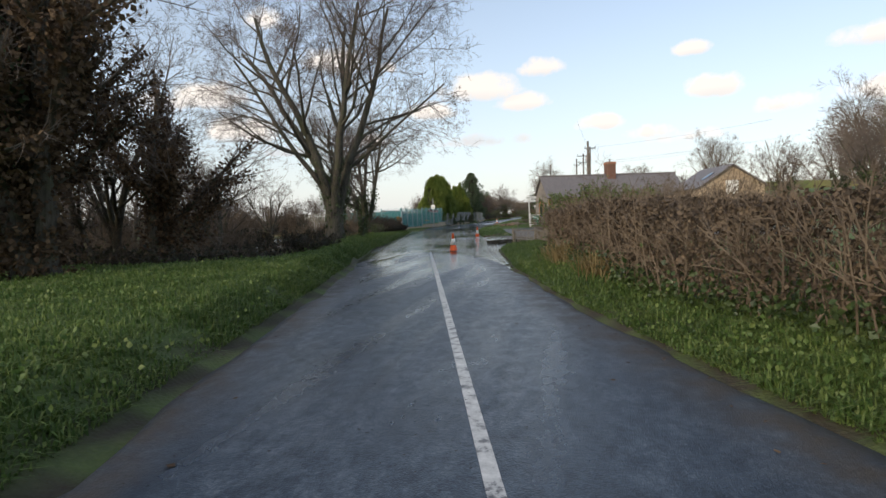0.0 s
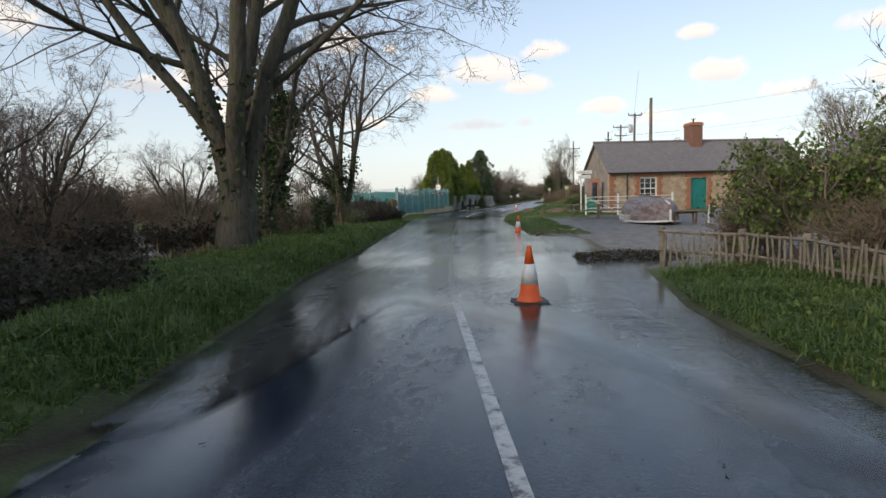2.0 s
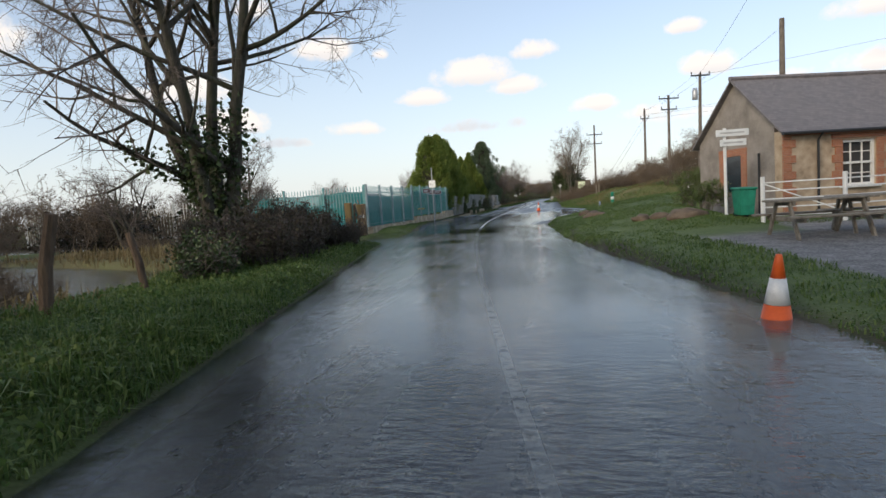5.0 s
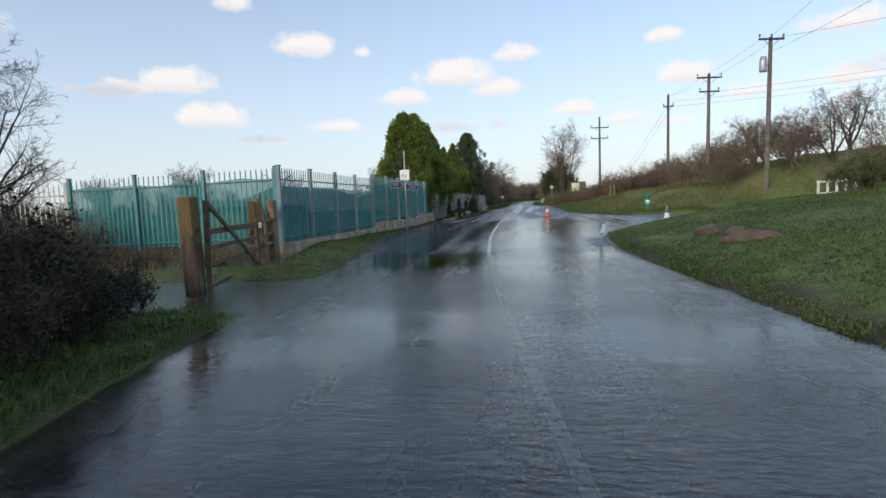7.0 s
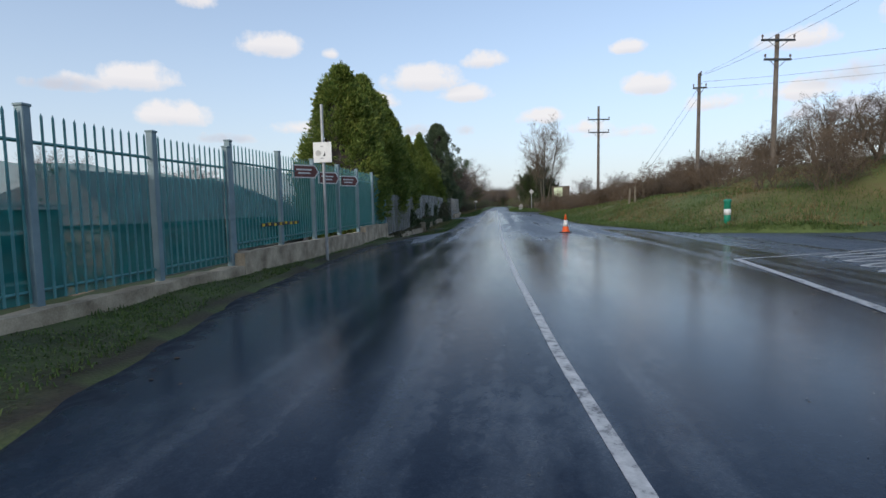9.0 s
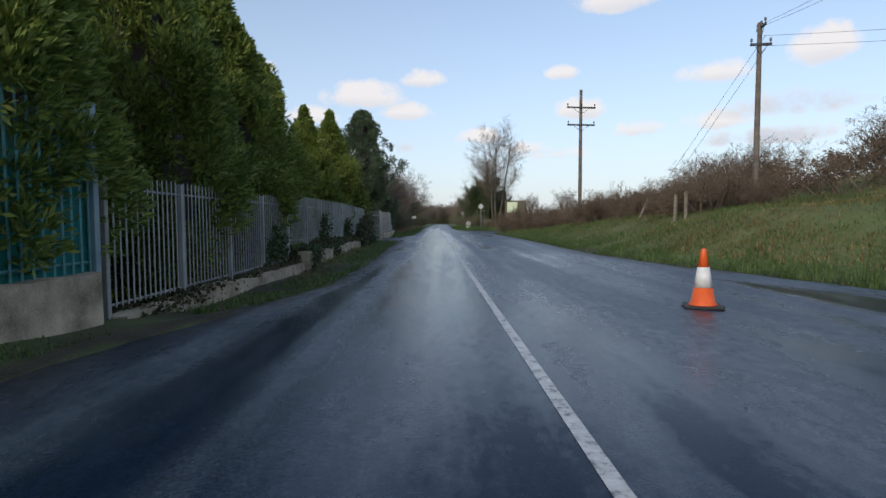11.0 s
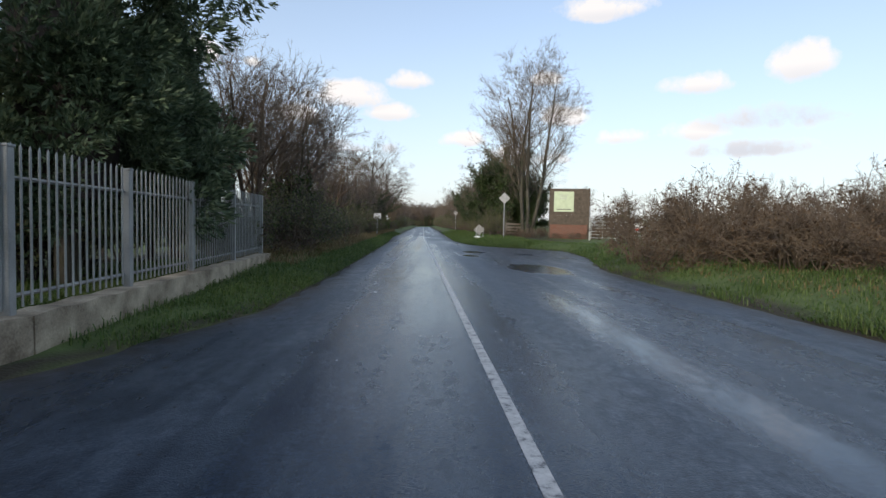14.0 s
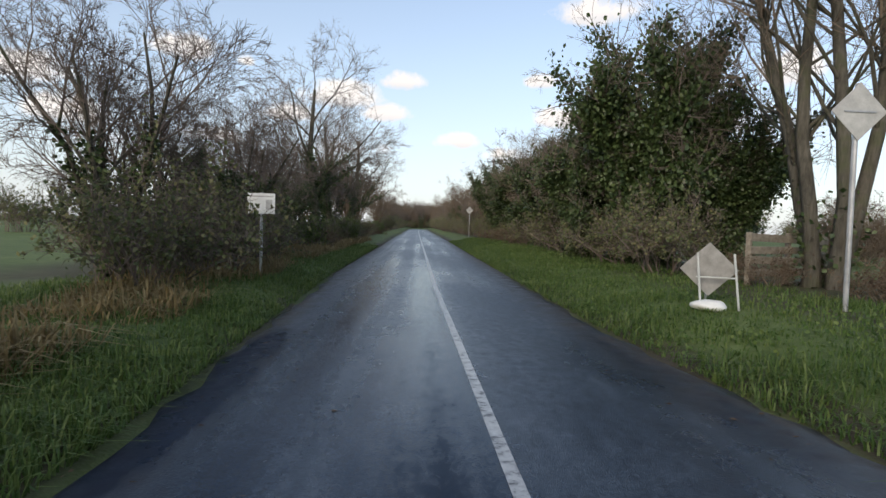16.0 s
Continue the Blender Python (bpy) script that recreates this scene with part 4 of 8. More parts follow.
ivied_wild = put(bare_tree("ivy_clad_tree", 43, 8.0, 0.17, stems=3, kids=(8, 6, 4), spread=0.45, ivy=16000, shag=0.24, ivy_min=0.02, label="tree smothered in dark ivy and dead creeper", ivy_top=0.95), -4.6, -27.6, 0)
clad = put(bare_tree("brown_clad_tree", 41, 12.0, 0.26, stems=2, kids=(8, 6, 5, 3), spread=0.35, ivy=15000, shag=0.2, ivy_min=0.03, label="leafless tree hung with brown dead creeper", ivy_top=1.0, leaf=M_DEAD), -6.2, -22.9, 0)
again(clad, -4.6, -20.2, 130, s=0.85)
again(clad, -9.5, -22.0, 230, s=1.05)
again(clad, -1.6, -27.4, 60, s=0.95)
again(clad, -3.2, -26.2, 170, s=0.9)
again(ivied_wild, -2.4, -28.6, 20, s=1.0)
for x, y, a, s, which in [(-13.9, -5.0, 30, 0.7, 0), (-17.5, -9.5, 80, 0.8, 1), (-21.0, -14.0, 200, 1.0, 0), (-10.5, -8.0, 140, 0.6, 1), (-6.9, -13.6, 250, 0.75, 0), (-19, -1.0, 300, 0.9, 1),
                          (-26, -8.0, 15, 1.0, 0), (-13, 2.5, 190, 0.62, 1), (-17.0, 16.5, 60, 0.52, 1), (-12.2, 17.2, 200, 0.62, 1), (-10.8, 15.6, 90, 0.45, 1), (-33, -2, 33, 1.0, 1), (-14.2, -19.5, 33, 1.05, 1), (-18.0, -27.0, 77, 1.0, 0), (-11.8, -30.5, 160, 0.9, 0)]:
    again((wild, wild2)[which], x, y, a, s=s)

# thickets, brambles and low hedges on the left
bramble = shrub("bramble_bush", 51, 1.5, 2.6, 26, "dark tangled bramble bush with a few leaves", 3000, M_DITCH, 0.085, M_STEM_AND_CORE)
put(bramble, -3.2, -14.6, 0)
for x, y, a, s in [(-5.4, -14.2, 40, 1.0), (-7.6, -15.4, 90, 1.15), (-9.8, -16.2, 130, 1.2), (-4.2, -12.6, 200, 0.9), (-6.6, -12.2, 260, 1.1), (-9.0, -13.2, 310, 1.2), (-12.0, -17.0, 20, 1.3), (-14.8, -17.8, 70, 1.4), (-1.6, -15.8, 110, 0.9), (-1.4, -18.3, 30, 1.2), (-1.1, -20.6, 80, 1.25), (-2.4, -22.4, 160, 1.2), (-3.4, -20.2, 250, 1.4), (-4.8, -22.8, 300, 1.2), (-7.2, -23.2, 10, 1.25), (-9.8, -23.6, 55, 1.3), (-12.4, -23.8, 95, 1.3), (-0.6, -16.6, 200, 0.8)]:
    again(bramble, x, y, a, s=s)
for x, y, a, s in [                   (-5.4, -19.2, 150, 1.0), (-8.0, -20.2, 10, 1.15), (-11.0, -20.8, 60, 1.3), (-3.0, -18.4, 100, 0.8), (-14.5, -21.5, 140, 1.4), (-18.0, -20.0, 10, 1.5), (-5.0, -8.2, 10, 0.9), (-7.6, -8.8, 60, 1.0), (-10.0, -10.5, 110, 1.2), (-12.5, -8.5, 310, 1.3)]:
    again(bramble, x, y, a, s=s)
scrub = shrub("brown_scrub", 53, 2.0, 2.0, 24, "brown leafless scrub with dry stems", 500, M_DEAD, 0.06, M_TWIG2)
put(scrub, -5.2, -7.2, 0, s=0.8)
for x, y, a, s in [(-4.3, -4.9, 50, 0.55), (-5.0, -1.6, 150, 0.42), (-6.3, -4.6, 210, 0.6), (-5.4, 0.6, 250, 0.35), (-6.6, 2.6, 300, 0.4), (-9.2, 4.0, 60, 0.4), (-11.0, 2.2, 90, 0.45), (-9.4, 12.6, 130, 0.35), (-10.6, 14.6, 190, 0.4), (-8.9, 15.4, 240, 0.5),
                   (-12.0, 15.2, 40, 0.5), (-12.6, 17.6, 90, 0.8), (-13.5, 13.0, 150, 0.45), (-10.2, 19.6, 10, 0.3), (-9.4, 20.8, 50, 0.28), (-11.2, 21.4, 120, 0.34), (-13.0, 20.6, 200, 0.8), (-14.6, 21.6, 260, 1.0), (-15.4, 19.6, 60, 1.0), (-10.8, 15.8, 20, 0.75), (-11.9, 16.6, 110, 0.9), (-9.9, 15.0, 200, 0.6)]:
    again(scrub, x, y, a, s=s)
thicket = shrub("dark_roadside_bush", 57, 1.35, 1.8, 26, "dark wet roadside bush, half bare", 2600, M_DITCH, 0.055, M_STEM_AND_CORE)
put(thicket, -5.6, 9.6, 0)
for x, y, a, s in [(-5.2, 8.2, 40, 0.9), (-5.0, 6.6, 90, 0.85), (-6.4, 11.0, 140, 1.05), (-6.9, 12.9, 200, 1.05), (-7.8, 12.2, 20, 1.3), (-8.6, 13.6, 75, 1.2), (-6.2, 7.0, 260, 1.0), (-5.1, 11.7, 15, 0.55), (-5.6, 12.8, 115, 0.6), (-6.1, 13.9, 215, 0.5), (-8.2, 14.9, 300, 1.0)]:
    again(thicket, x, y, a, s=s)
clipped = shrub("clipped_bush", 59, 0.85, 0.95, 20, "small clipped dark green bush on the verge", 2200, M_IVY, 0.06, M_TWIG)
put(clipped, -6.75, 13.6, 0)
for x, y, a, s in [(-5.1, 4.7, 20, 1.0), (-5.6, 5.6, 70, 1.05), (-7.3, 14.6, 200, 0.95)]:
    again(clipped, x, y, a, s=s)
stump = thing("ivy_covered_stump", Matrix(), "dead leaning post overgrown with ivy on the bank", "post", "posts on the bank")
part("post", tube([(0, 0, -0.2), (0.03, 0.01, 0.5), (0.09, 0.0, 1.05)], [0.085, 0.08, 0.06], 9), M_BARK, stump)
rr = np.random.RandomState(8)
tt = rr.uniform(0.05, 1.12, 700)
an = rr.uniform(0, 2 * math.pi, 700)
ra = 0.10 + 0.11 * rr.uniform(0, 1, 700) * (0.5 + tt)
part_mesh("ivy", leaf_cloud("ivy", np.stack([np.cos(an) * ra + 0.08 * tt, np.sin(an) * ra, tt], 1), 0.075, M_IVY, 4), stump)
put(stump, -3.95, -1.0, 0)
again(stump, -3.2, -3.7, 30, s=1.15)
bare_post = thing("leaning_post", Matrix(), "bare weathered post leaning on the grassy bank", "post", "posts on the bank")
part("post", tube([(0, 0, -0.2), (0.08, 0.0, 0.6), (0.22, 0.01, 1.2)], [0.075, 0.075, 0.065], 9), M_BARK2, bare_post)
put(bare_post, -4.55, 1.0, 10)
again(bare_post, -5.2, 3.4, 200, s=0.8)

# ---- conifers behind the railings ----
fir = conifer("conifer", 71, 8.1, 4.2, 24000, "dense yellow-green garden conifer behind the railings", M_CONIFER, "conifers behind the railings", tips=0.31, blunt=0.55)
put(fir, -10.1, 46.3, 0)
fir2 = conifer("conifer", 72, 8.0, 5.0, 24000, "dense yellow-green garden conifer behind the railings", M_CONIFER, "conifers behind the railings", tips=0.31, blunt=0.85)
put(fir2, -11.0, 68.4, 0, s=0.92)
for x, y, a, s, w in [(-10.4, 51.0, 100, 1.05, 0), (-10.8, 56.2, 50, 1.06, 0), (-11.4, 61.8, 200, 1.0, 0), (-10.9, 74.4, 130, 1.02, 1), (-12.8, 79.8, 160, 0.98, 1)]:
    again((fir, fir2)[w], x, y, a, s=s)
dark = put(conifer("dark_conifer", 77, 11.2, 6.4, 38000, "tall loose dark blue-green conifer by the entrance", M_CEDAR, loose=0.55, tips=0.30, foot=0.13, blunt=0.5, plumes=440, puff=0.46), -10.9, 89.2, 0)
again(dark, -12.2, 95.0, 140, s=0.62)
for x, y, a, k in ((-11.4, 81.2, 20, 0.75), (-11.9, 83.4, 110, 0.85), (-11.6, 89.8, 200, 0.8)):
    again(thicket, x, y, a, s=k)

# ---- plants on the right ----
hd = np.random.RandomState(5)
hedge = thing("beech_hedge", Matrix(), "thick clipped hedge of brown winter leaves along the verge", "hedge")
hline = along((-46, 15.6), (-32, 11.45), (-29, 10.35), (-23, 9.2), (-20.4, 8.6))
N = 46000
hy = hd.uniform(-46, -20.4, N)
hw = hd.uniform(-1, 1, N)
hu = hd.uniform(0, 1, N)
top = 1.08 + 0.14 * lumps(hy * 1.0, hy * 0, 1.1) + 0.10 * lumps(hy, hy, 0.4)
face = hd.uniform(0, 1, N)
depth_in = np.abs(hd.normal(0, 0.10, N))
hx = hline(hy) + 0.75 + np.where(face < 0.55, -0.68 + depth_in - 0.14 * lumps(hy, hu * 3, 0.7), hw * 0.68)
hz = np.where(face < 0.55, hu ** 0.85 * top, top - np.abs(hd.normal(0, 0.14, N)))
gz = land_z(hline(hy) + 0.75, hy)
part_mesh("foliage", leaf_cloud("foliage", np.stack([hx, hy, gz + hz], 1), 0.052, M_BEECH, 9), hedge)
low_n = 5000
ly = hd.uniform(-46, -20.5, low_n)
lz = np.abs(hd.normal(0, 0.2, low_n)) + 0.05
lx = hline(ly) + 0.10 + hd.uniform(-0.25, 0.2, low_n)
part_mesh("undergrowth", leaf_cloud("undergrowth", np.stack([lx, ly, land_z(lx, ly) + lz], 1), 0.07, M_IVY, 10), hedge, "dark green leaves at the foot of the hedge")
wood = Wood(91)
for k in range(1100):
    y = hd.uniform(-46, -20.5)
    x = float(hline(y)) + 0.75 + hd.uniform(-0.72, 0.5)
    wood.limb((x, y, float(land_z(x, y)) - 0.05), (hd.normal(0, 0.25), hd.normal(0, 0.25), 1.0), hd.uniform(0.8, 1.45), hd.uniform(0.006, 0.016), 1, up=0.05, wobble=0.16, kids=(0, 6, 2), ratio=0.4)
part_mesh("brushwood", wood.meshes("twigs", M_TWIG2, M_TWIG2, 0.5)[1], hedge)

ever = shrub("evergreen_bush", 61, 1.7, 2.2, 26, "rounded yellow-green evergreen bush", 9000, M_SHRUB, 0.058, M_TWIG)
put(ever, 9.8, -9.8, 0, s=1.2, sz=1.42)
again(ever, 10.9, -10.9, 80, s=1.3, sz=1.6)
again(ever, 11.6, -13.2, 200, s=1.2, sz=1.35)
again(scrub, 8.7, -10.2, 200, s=0.55)
again(scrub, 9.3, -8.4, 120, s=0.6)
again(scrub, 9.6, -12.6, 300, s=0.6)
again(scrub, 9.7, -18.6, 200, s=0.6)
again(scrub, 10.6, -16.6, 300, s=0.8)
sapling = bare_tree("slender_sapling", 67, 4.6, 0.035, stems=2, kids=(5, 3, 2), spread=0.35, label="thin leafless sapling rising out of the bush", up=0.1)
put(sapling, 10.7, -10.6, 30)
again(ever, 7.9, 26.2, 80, s=0.62)
again(ever, 9.0, 26.8, 10, s=0.7)
again(ever, 6.0, 16.2, 160, s=0.62)
tall_scrub = shrub("leafless_thicket", 63, 2.6, 2.8, 26, "tall leafless thicket of thin brown stems", 700, M_DEAD, 0.06, M_TWIG2, kids=(7, 5, 3))
put(tall_scrub, 10.0, -16.2, 0, s=0.65)
for x, y, a, s in [(10.6, -17.6, 40, 0.75), (10.0, -14.2, 250, 0.55), (12.8, -15.4, 80, 0.9), (12.4, -10.4, 120, 0.7), (13.6, -11.6, 160, 0.9), (15.5, -14.0, 200, 1.0)]:
    again(tall_scrub, x, y, a, s=s)

for x, y, a, s in [(-5.0, -17.2, 10, 0.9), (-7.5, -17.0, 80, 1.0), (-10.0, -18.5, 150, 1.1), (-4.0, -13.4, 220, 0.7), (-8.0, -11.4, 290, 0.9), (-12.0, -14.0, 30, 1.1), (-3.2, -19.6, 100, 0.9), (-14.0, -11.0, 170, 1.1), (-11.0, -6.4, 240, 0.8), (-16.0, -15.0, 310, 1.2), (-6.2, -20.6, 60, 1.0)]:
    again(tall_scrub, x, y, a, s=s)
rr = random.Random(77)
for k in range(44):
    x, y = -19 - rr.uniform(0, 14), -40 + k * 1.5
    again((bramble, scrub, tall_scrub)[k % 3], x, y, rr.uniform(0, 360), s=rr.uniform(1.3, 2.0))

# ---- built things: materials ----
M_CONC = simple("weathered_concrete", (0.15, 0.115, 0.075), (0.60, 0.50, 0.36), 2.2, 0.85, bump=0.35, dist=0.01, fine=40)
M_TEAL = simple("teal_painted_steel", (0.05, 0.19, 0.20), (0.10, 0.29, 0.30), 3.0, 0.45, 0.0, 0.05)
M_PALE = simple("pale_grey_painted_steel", (0.34, 0.35, 0.33), (0.56, 0.57, 0.54), 3.0, 0.5, 0.0, 0.05)
# railing grey, set darker than M_PALE to hold the conifers' shade
M_RAIL = simple("shaded_grey_steel", (0.20, 0.205, 0.195), (0.38, 0.385, 0.365), 2.0, 0.55, 0.0, 0.08)
M_DARKSTEEL = simple("dark_steel", (0.03, 0.035, 0.04), (0.08, 0.085, 0.09), 4.0, 0.5, 0.3, 0.05)
M_GALV = simple("galvanised_steel", (0.28, 0.29, 0.30), (0.48, 0.49, 0.50), 5.0, 0.45, 0.4, 0.05)
M_POST = simple("weathered_timber", (0.12, 0.10, 0.075), (0.29, 0.255, 0.20), 7.0, 0.8, bump=0.4, fine=45)
M_STILE = simple("pale_worn_timber", (0.11, 0.075, 0.045), (0.30, 0.22, 0.14), 6.0, 0.8, bump=0.4, fine=40)
M_OLDWOOD = simple("dark_old_timber", (0.06, 0.042, 0.027), (0.19, 0.135, 0.08), 7.0, 0.8, bump=0.4, fine=45)
M_TARP = simple("grey_tarpaulin", (0.12, 0.13, 0.13), (0.24, 0.25, 0.25), 4.0, 0.6)
M_BLUEPOST = simple("blue_grey_painted_post", (0.13, 0.20, 0.23), (0.22, 0.31, 0.34), 3.0, 0.5)
M_RENDER = simple("grey_stained_render", (0.15, 0.13, 0.11), (0.34, 0.30, 0.26), 1.6, 0.9, bump=0.25, fine=25)
M_POLE = simple("creosoted_pole", (0.075, 0.06, 0.05), (0.19, 0.16, 0.13), 3.0, 0.8, bump=0.3, fine=30)
M_WHITE = simple("white_gloss_paint", (0.62, 0.62, 0.59), (0.80, 0.80, 0.77), 4.0, 0.45, bump=0.05)
M_ORANGE = simple("orange_plastic", (0.62, 0.085, 0.012), (0.78, 0.13, 0.02), 8.0, 0.45, bump=0.06)
M_SLEEVE = simple("white_reflective_sleeve", (0.55, 0.55, 0.53), (0.78, 0.78, 0.76), 9.0, 0.35, bump=0.05)
M_RUBBER = simple("black_rubber", (0.012, 0.012, 0.012), (0.03, 0.03, 0.03), 8.0, 0.6)
M_STONE = simple("pale_boulder", (0.06, 0.042, 0.028), (0.19, 0.14, 0.095), 3.0, 0.85, bump=0.5, fine=22)
M_GREENBIN = simple("green_plastic", (0.01, 0.16, 0.10), (0.02, 0.26, 0.16), 6.0, 0.45)
M_SIGNBACK = simple("grey_sign_back", (0.30, 0.30, 0.29), (0.50, 0.50, 0.48), 5.0, 0.5)
M_SIGNWHITE = simple("white_sign_face", (0.60, 0.61, 0.59), (0.74, 0.75, 0.73), 5.0, 0.4)
M_SIGNBROWN = simple("maroon_sign_face", (0.10, 0.025, 0.025), (0.17, 0.05, 0.045), 5.0, 0.4)
M_BLACK = simple("black_paint", (0.015, 0.015, 0.015), (0.035, 0.035, 0.035), 8.0, 0.5)
M_TEALDOOR = simple("teal_gloss_door_paint", (0.01, 0.16, 0.15), (0.02, 0.23, 0.21), 4.0, 0.35)
M_WIRE = simple("black_cable", (0.02, 0.02, 0.02), (0.05, 0.05, 0.05), 8.0, 0.6)
M_CERAMIC = simple("brown_insulator", (0.05, 0.03, 0.025), (0.11, 0.07, 0.055), 8.0, 0.3)
M_BOARD = simple("brown_timber_board", (0.055, 0.042, 0.03), (0.13, 0.10, 0.07), 5.0, 0.75, bump=0.3)
M_PALEBOARD = simple("pale_cream_board", (0.48, 0.56, 0.36), (0.62, 0.70, 0.48), 4.0, 0.5)
M_RED = simple("red_sign_paint", (0.45, 0.03, 0.02), (0.58, 0.05, 0.03), 6.0, 0.4)
M_YELLOW = simple("yellow_tape", (0.62, 0.42, 0.02), (0.72, 0.52, 0.04), 6.0, 0.5)


def screen_mat():
    """Teal woven windbreak netting: threads with gaps that let a good part of the view through."""
    s = Shade("teal_netting")
    fine = s.noise(2.5, 4)
    col = s.ramp(fine, [(0.3, (0.012, 0.19, 0.19)), (0.7, (0.028, 0.29, 0.28))])
    s.done(col, 0.7, 0, 0.2)
    tr = s.node("ShaderNodeBsdfTransparent", Color=lin(1, 1, 1))
    mx = s.node("ShaderNodeMixShader", Fac=0.30)
    s.link(s.bsdf.outputs[0], mx.inputs[1])
    s.link(tr.outputs[0], mx.inputs[2])
    s.link(mx.outputs[0], s.out.inputs[0])
    return s.mat


def brick_mat(name, a, b, mortar, scale=1.0):
    s = Shade(name)
    m = s.pos(1, 1, 1)
    swap = s.node("ShaderNodeSeparateXYZ")
    s.link(m, swap.inputs[0])
    comb = s.node("ShaderNodeCombineXYZ")
    s.link(s.math("ADD", swap.outputs[0], swap.outputs[1]), comb.inputs[0])
    s.link(swap.outputs[2], comb.inputs[1])
    br = s.node("ShaderNodeTexBrick", Color1=a, Color2=b, Mortar=mortar, Scale=4.4 * scale)
    br.inputs["Mortar Size"].default_value = 0.022
    s.link(comb.outputs[0], br.inputs["Vector"])
    col = s.mix(s.math("MULTIPLY", s.noise(2.5, 5), 0.6), br.outputs[0], lin(0.16, 0.10, 0.07))
    s.bump(br.outputs["Fac"], -0.3, 0.01)
    return s.done(col, 0.85, 0, 0.25)


def rubble_mat():
    s = Shade("buff_stone_render")
    st = s.voronoi(4.5)
    f = s.math("ADD", s.math("MULTIPLY", st, 0.22), s.math("MULTIPLY", s.noise(2.4, 7, 0.65), 0.85))
    col = s.ramp(f, [(0.25, (0.19, 0.145, 0.10)), (0.5, (0.38, 0.29, 0.20)), (0.8, (0.54, 0.44, 0.32))])
    s.bump(f, 0.5, 0.03)
    return s.done(col, 0.9, 0, 0.2)


def slate_mat():
    s = Shade("grey_slates")
    m = s.pos(1, 1, 1)
    br = s.node("ShaderNodeTexBrick", Color1=lin(0.13, 0.122, 0.128), Color2=lin(0.21, 0.19, 0.19), Mortar=lin(0.07, 0.07, 0.07), Scale=3.2)
    br.inputs["Mortar Size"].default_value = 0.012
    s.link(m, br.inputs["Vector"])
    col = s.mix(s.math("MULTIPLY", s.noise(1.2, 5), 0.7), br.outputs[0], lin(0.20, 0.18, 0.17))
    s.bump(br.outputs["Fac"], -0.3, 0.012)
    return s.done(col, 0.6, 0, 0.4)


def glass_mat():
    s = Shade("window_glass")
    s.done(lin(0.03, 0.035, 0.04), 0.06, 0, 0.8)
    return s.mat


M_NET = screen_mat()
M_BRICK = brick_mat("red_brick", lin(0.40, 0.12, 0.055), lin(0.50, 0.19, 0.09), lin(0.36, 0.30, 0.24))
M_BRICKHOARD = brick_mat("weathered_brick", lin(0.18, 0.07, 0.045), lin(0.25, 0.11, 0.07), lin(0.17, 0.145, 0.125))
M_RUBBLE = rubble_mat()
M_SLATE = slate_mat()
M_GLASS = glass_mat()


# ---- low wall and railings along the yard ----
def wall_run(name, pts, thick, label):
    """A low wall along points of the plan, its top following the given heights."""
    bm = bmesh.new()
    for (x0, y0, h0), (x1, y1, h1) in zip(pts, pts[1:]):
        d = Vector((x1 - x0, y1 - y0, 0))
        n = Vector((-d.y, d.x, 0)).normalized() * thick / 2
        steps = max(1, int(d.length / 0.4))
        for i in range(steps):
            a, b = i / steps, (i + 1) / steps
            c = []
            for t in (a, b):
                p = Vector((x0 + d.x * t, y0 + d.y * t, 0))
                zt = h0 + (h1 - h0) * t + 0.012 * math.sin(p.y * 7.3) + (0.07 * float(lumps(p.y, 3.0, 0.9)) if 47 < p.y < 75 else 0.0)
                zb = float(land_z(p.x + 0.2, p.y)) - 0.3
                c.append([bm.verts.new((*(p + n).xy, zb)), bm.verts.new((*(p - n).xy, zb)), bm.verts.new((*(p - n * 0.94).xy, zt)), bm.verts.new((*(p + n * 0.94).xy, zt))])
            u, v = c
            for k in range(4):
                bm.faces.new((u[k], u[(k + 1) % 4], v[(k + 1) % 4], v[k]))
            bm.faces.new(u[::-1])
            bm.faces.new(v)
    bmesh.ops.recalc_face_normals(bm, faces=bm.faces)
    return tagged(part(name, bm, M_CONC), label, "wall", kind="structure")


wall_run("yard_wall", [(-8.32, 23.3, 0.26), (-8.30, 32.4, 0.22)], 0.30, "low stained concrete wall under the teal fence")
wall_run("yard_wall", [(-8.30, 32.42, 0.46), (-8.32, 42.0, 0.40)], 0.30, "low stained concrete wall under the teal fence")
wall_run("yard_wall", [(-8.32, 42.02, 0.58), (-8.45, 46.6, 0.55)], 0.30, "low stained concrete wall under the teal fence")
wall_run("yard_wall", [(-8.50, 47.2, -0.08), (-8.38, 52.0, -0.06), (-8.32, 56.4, -0.05)], 0.34, "crumbling pale concrete wall under the grey railings")
wall_run("yard_wall", [(-8.20, 56.42, 0.30), (-8.26, 60.0, 0.20), (-8.46, 65.0, 0.24), (-8.54, 70.0, 0.16), (-8.52, 74.6, 0.26)], 0.34, "crumbling pale concrete wall under the grey railings")
wall_run("yard_wall", [(-8.5, 81.3, 0.34), (-8.22, 84.2, 0.34), (-8.5, 89.0, 0.34), (-8.85, 94.6, 0.36)], 0.34, "pale concrete wall under the grey railings")


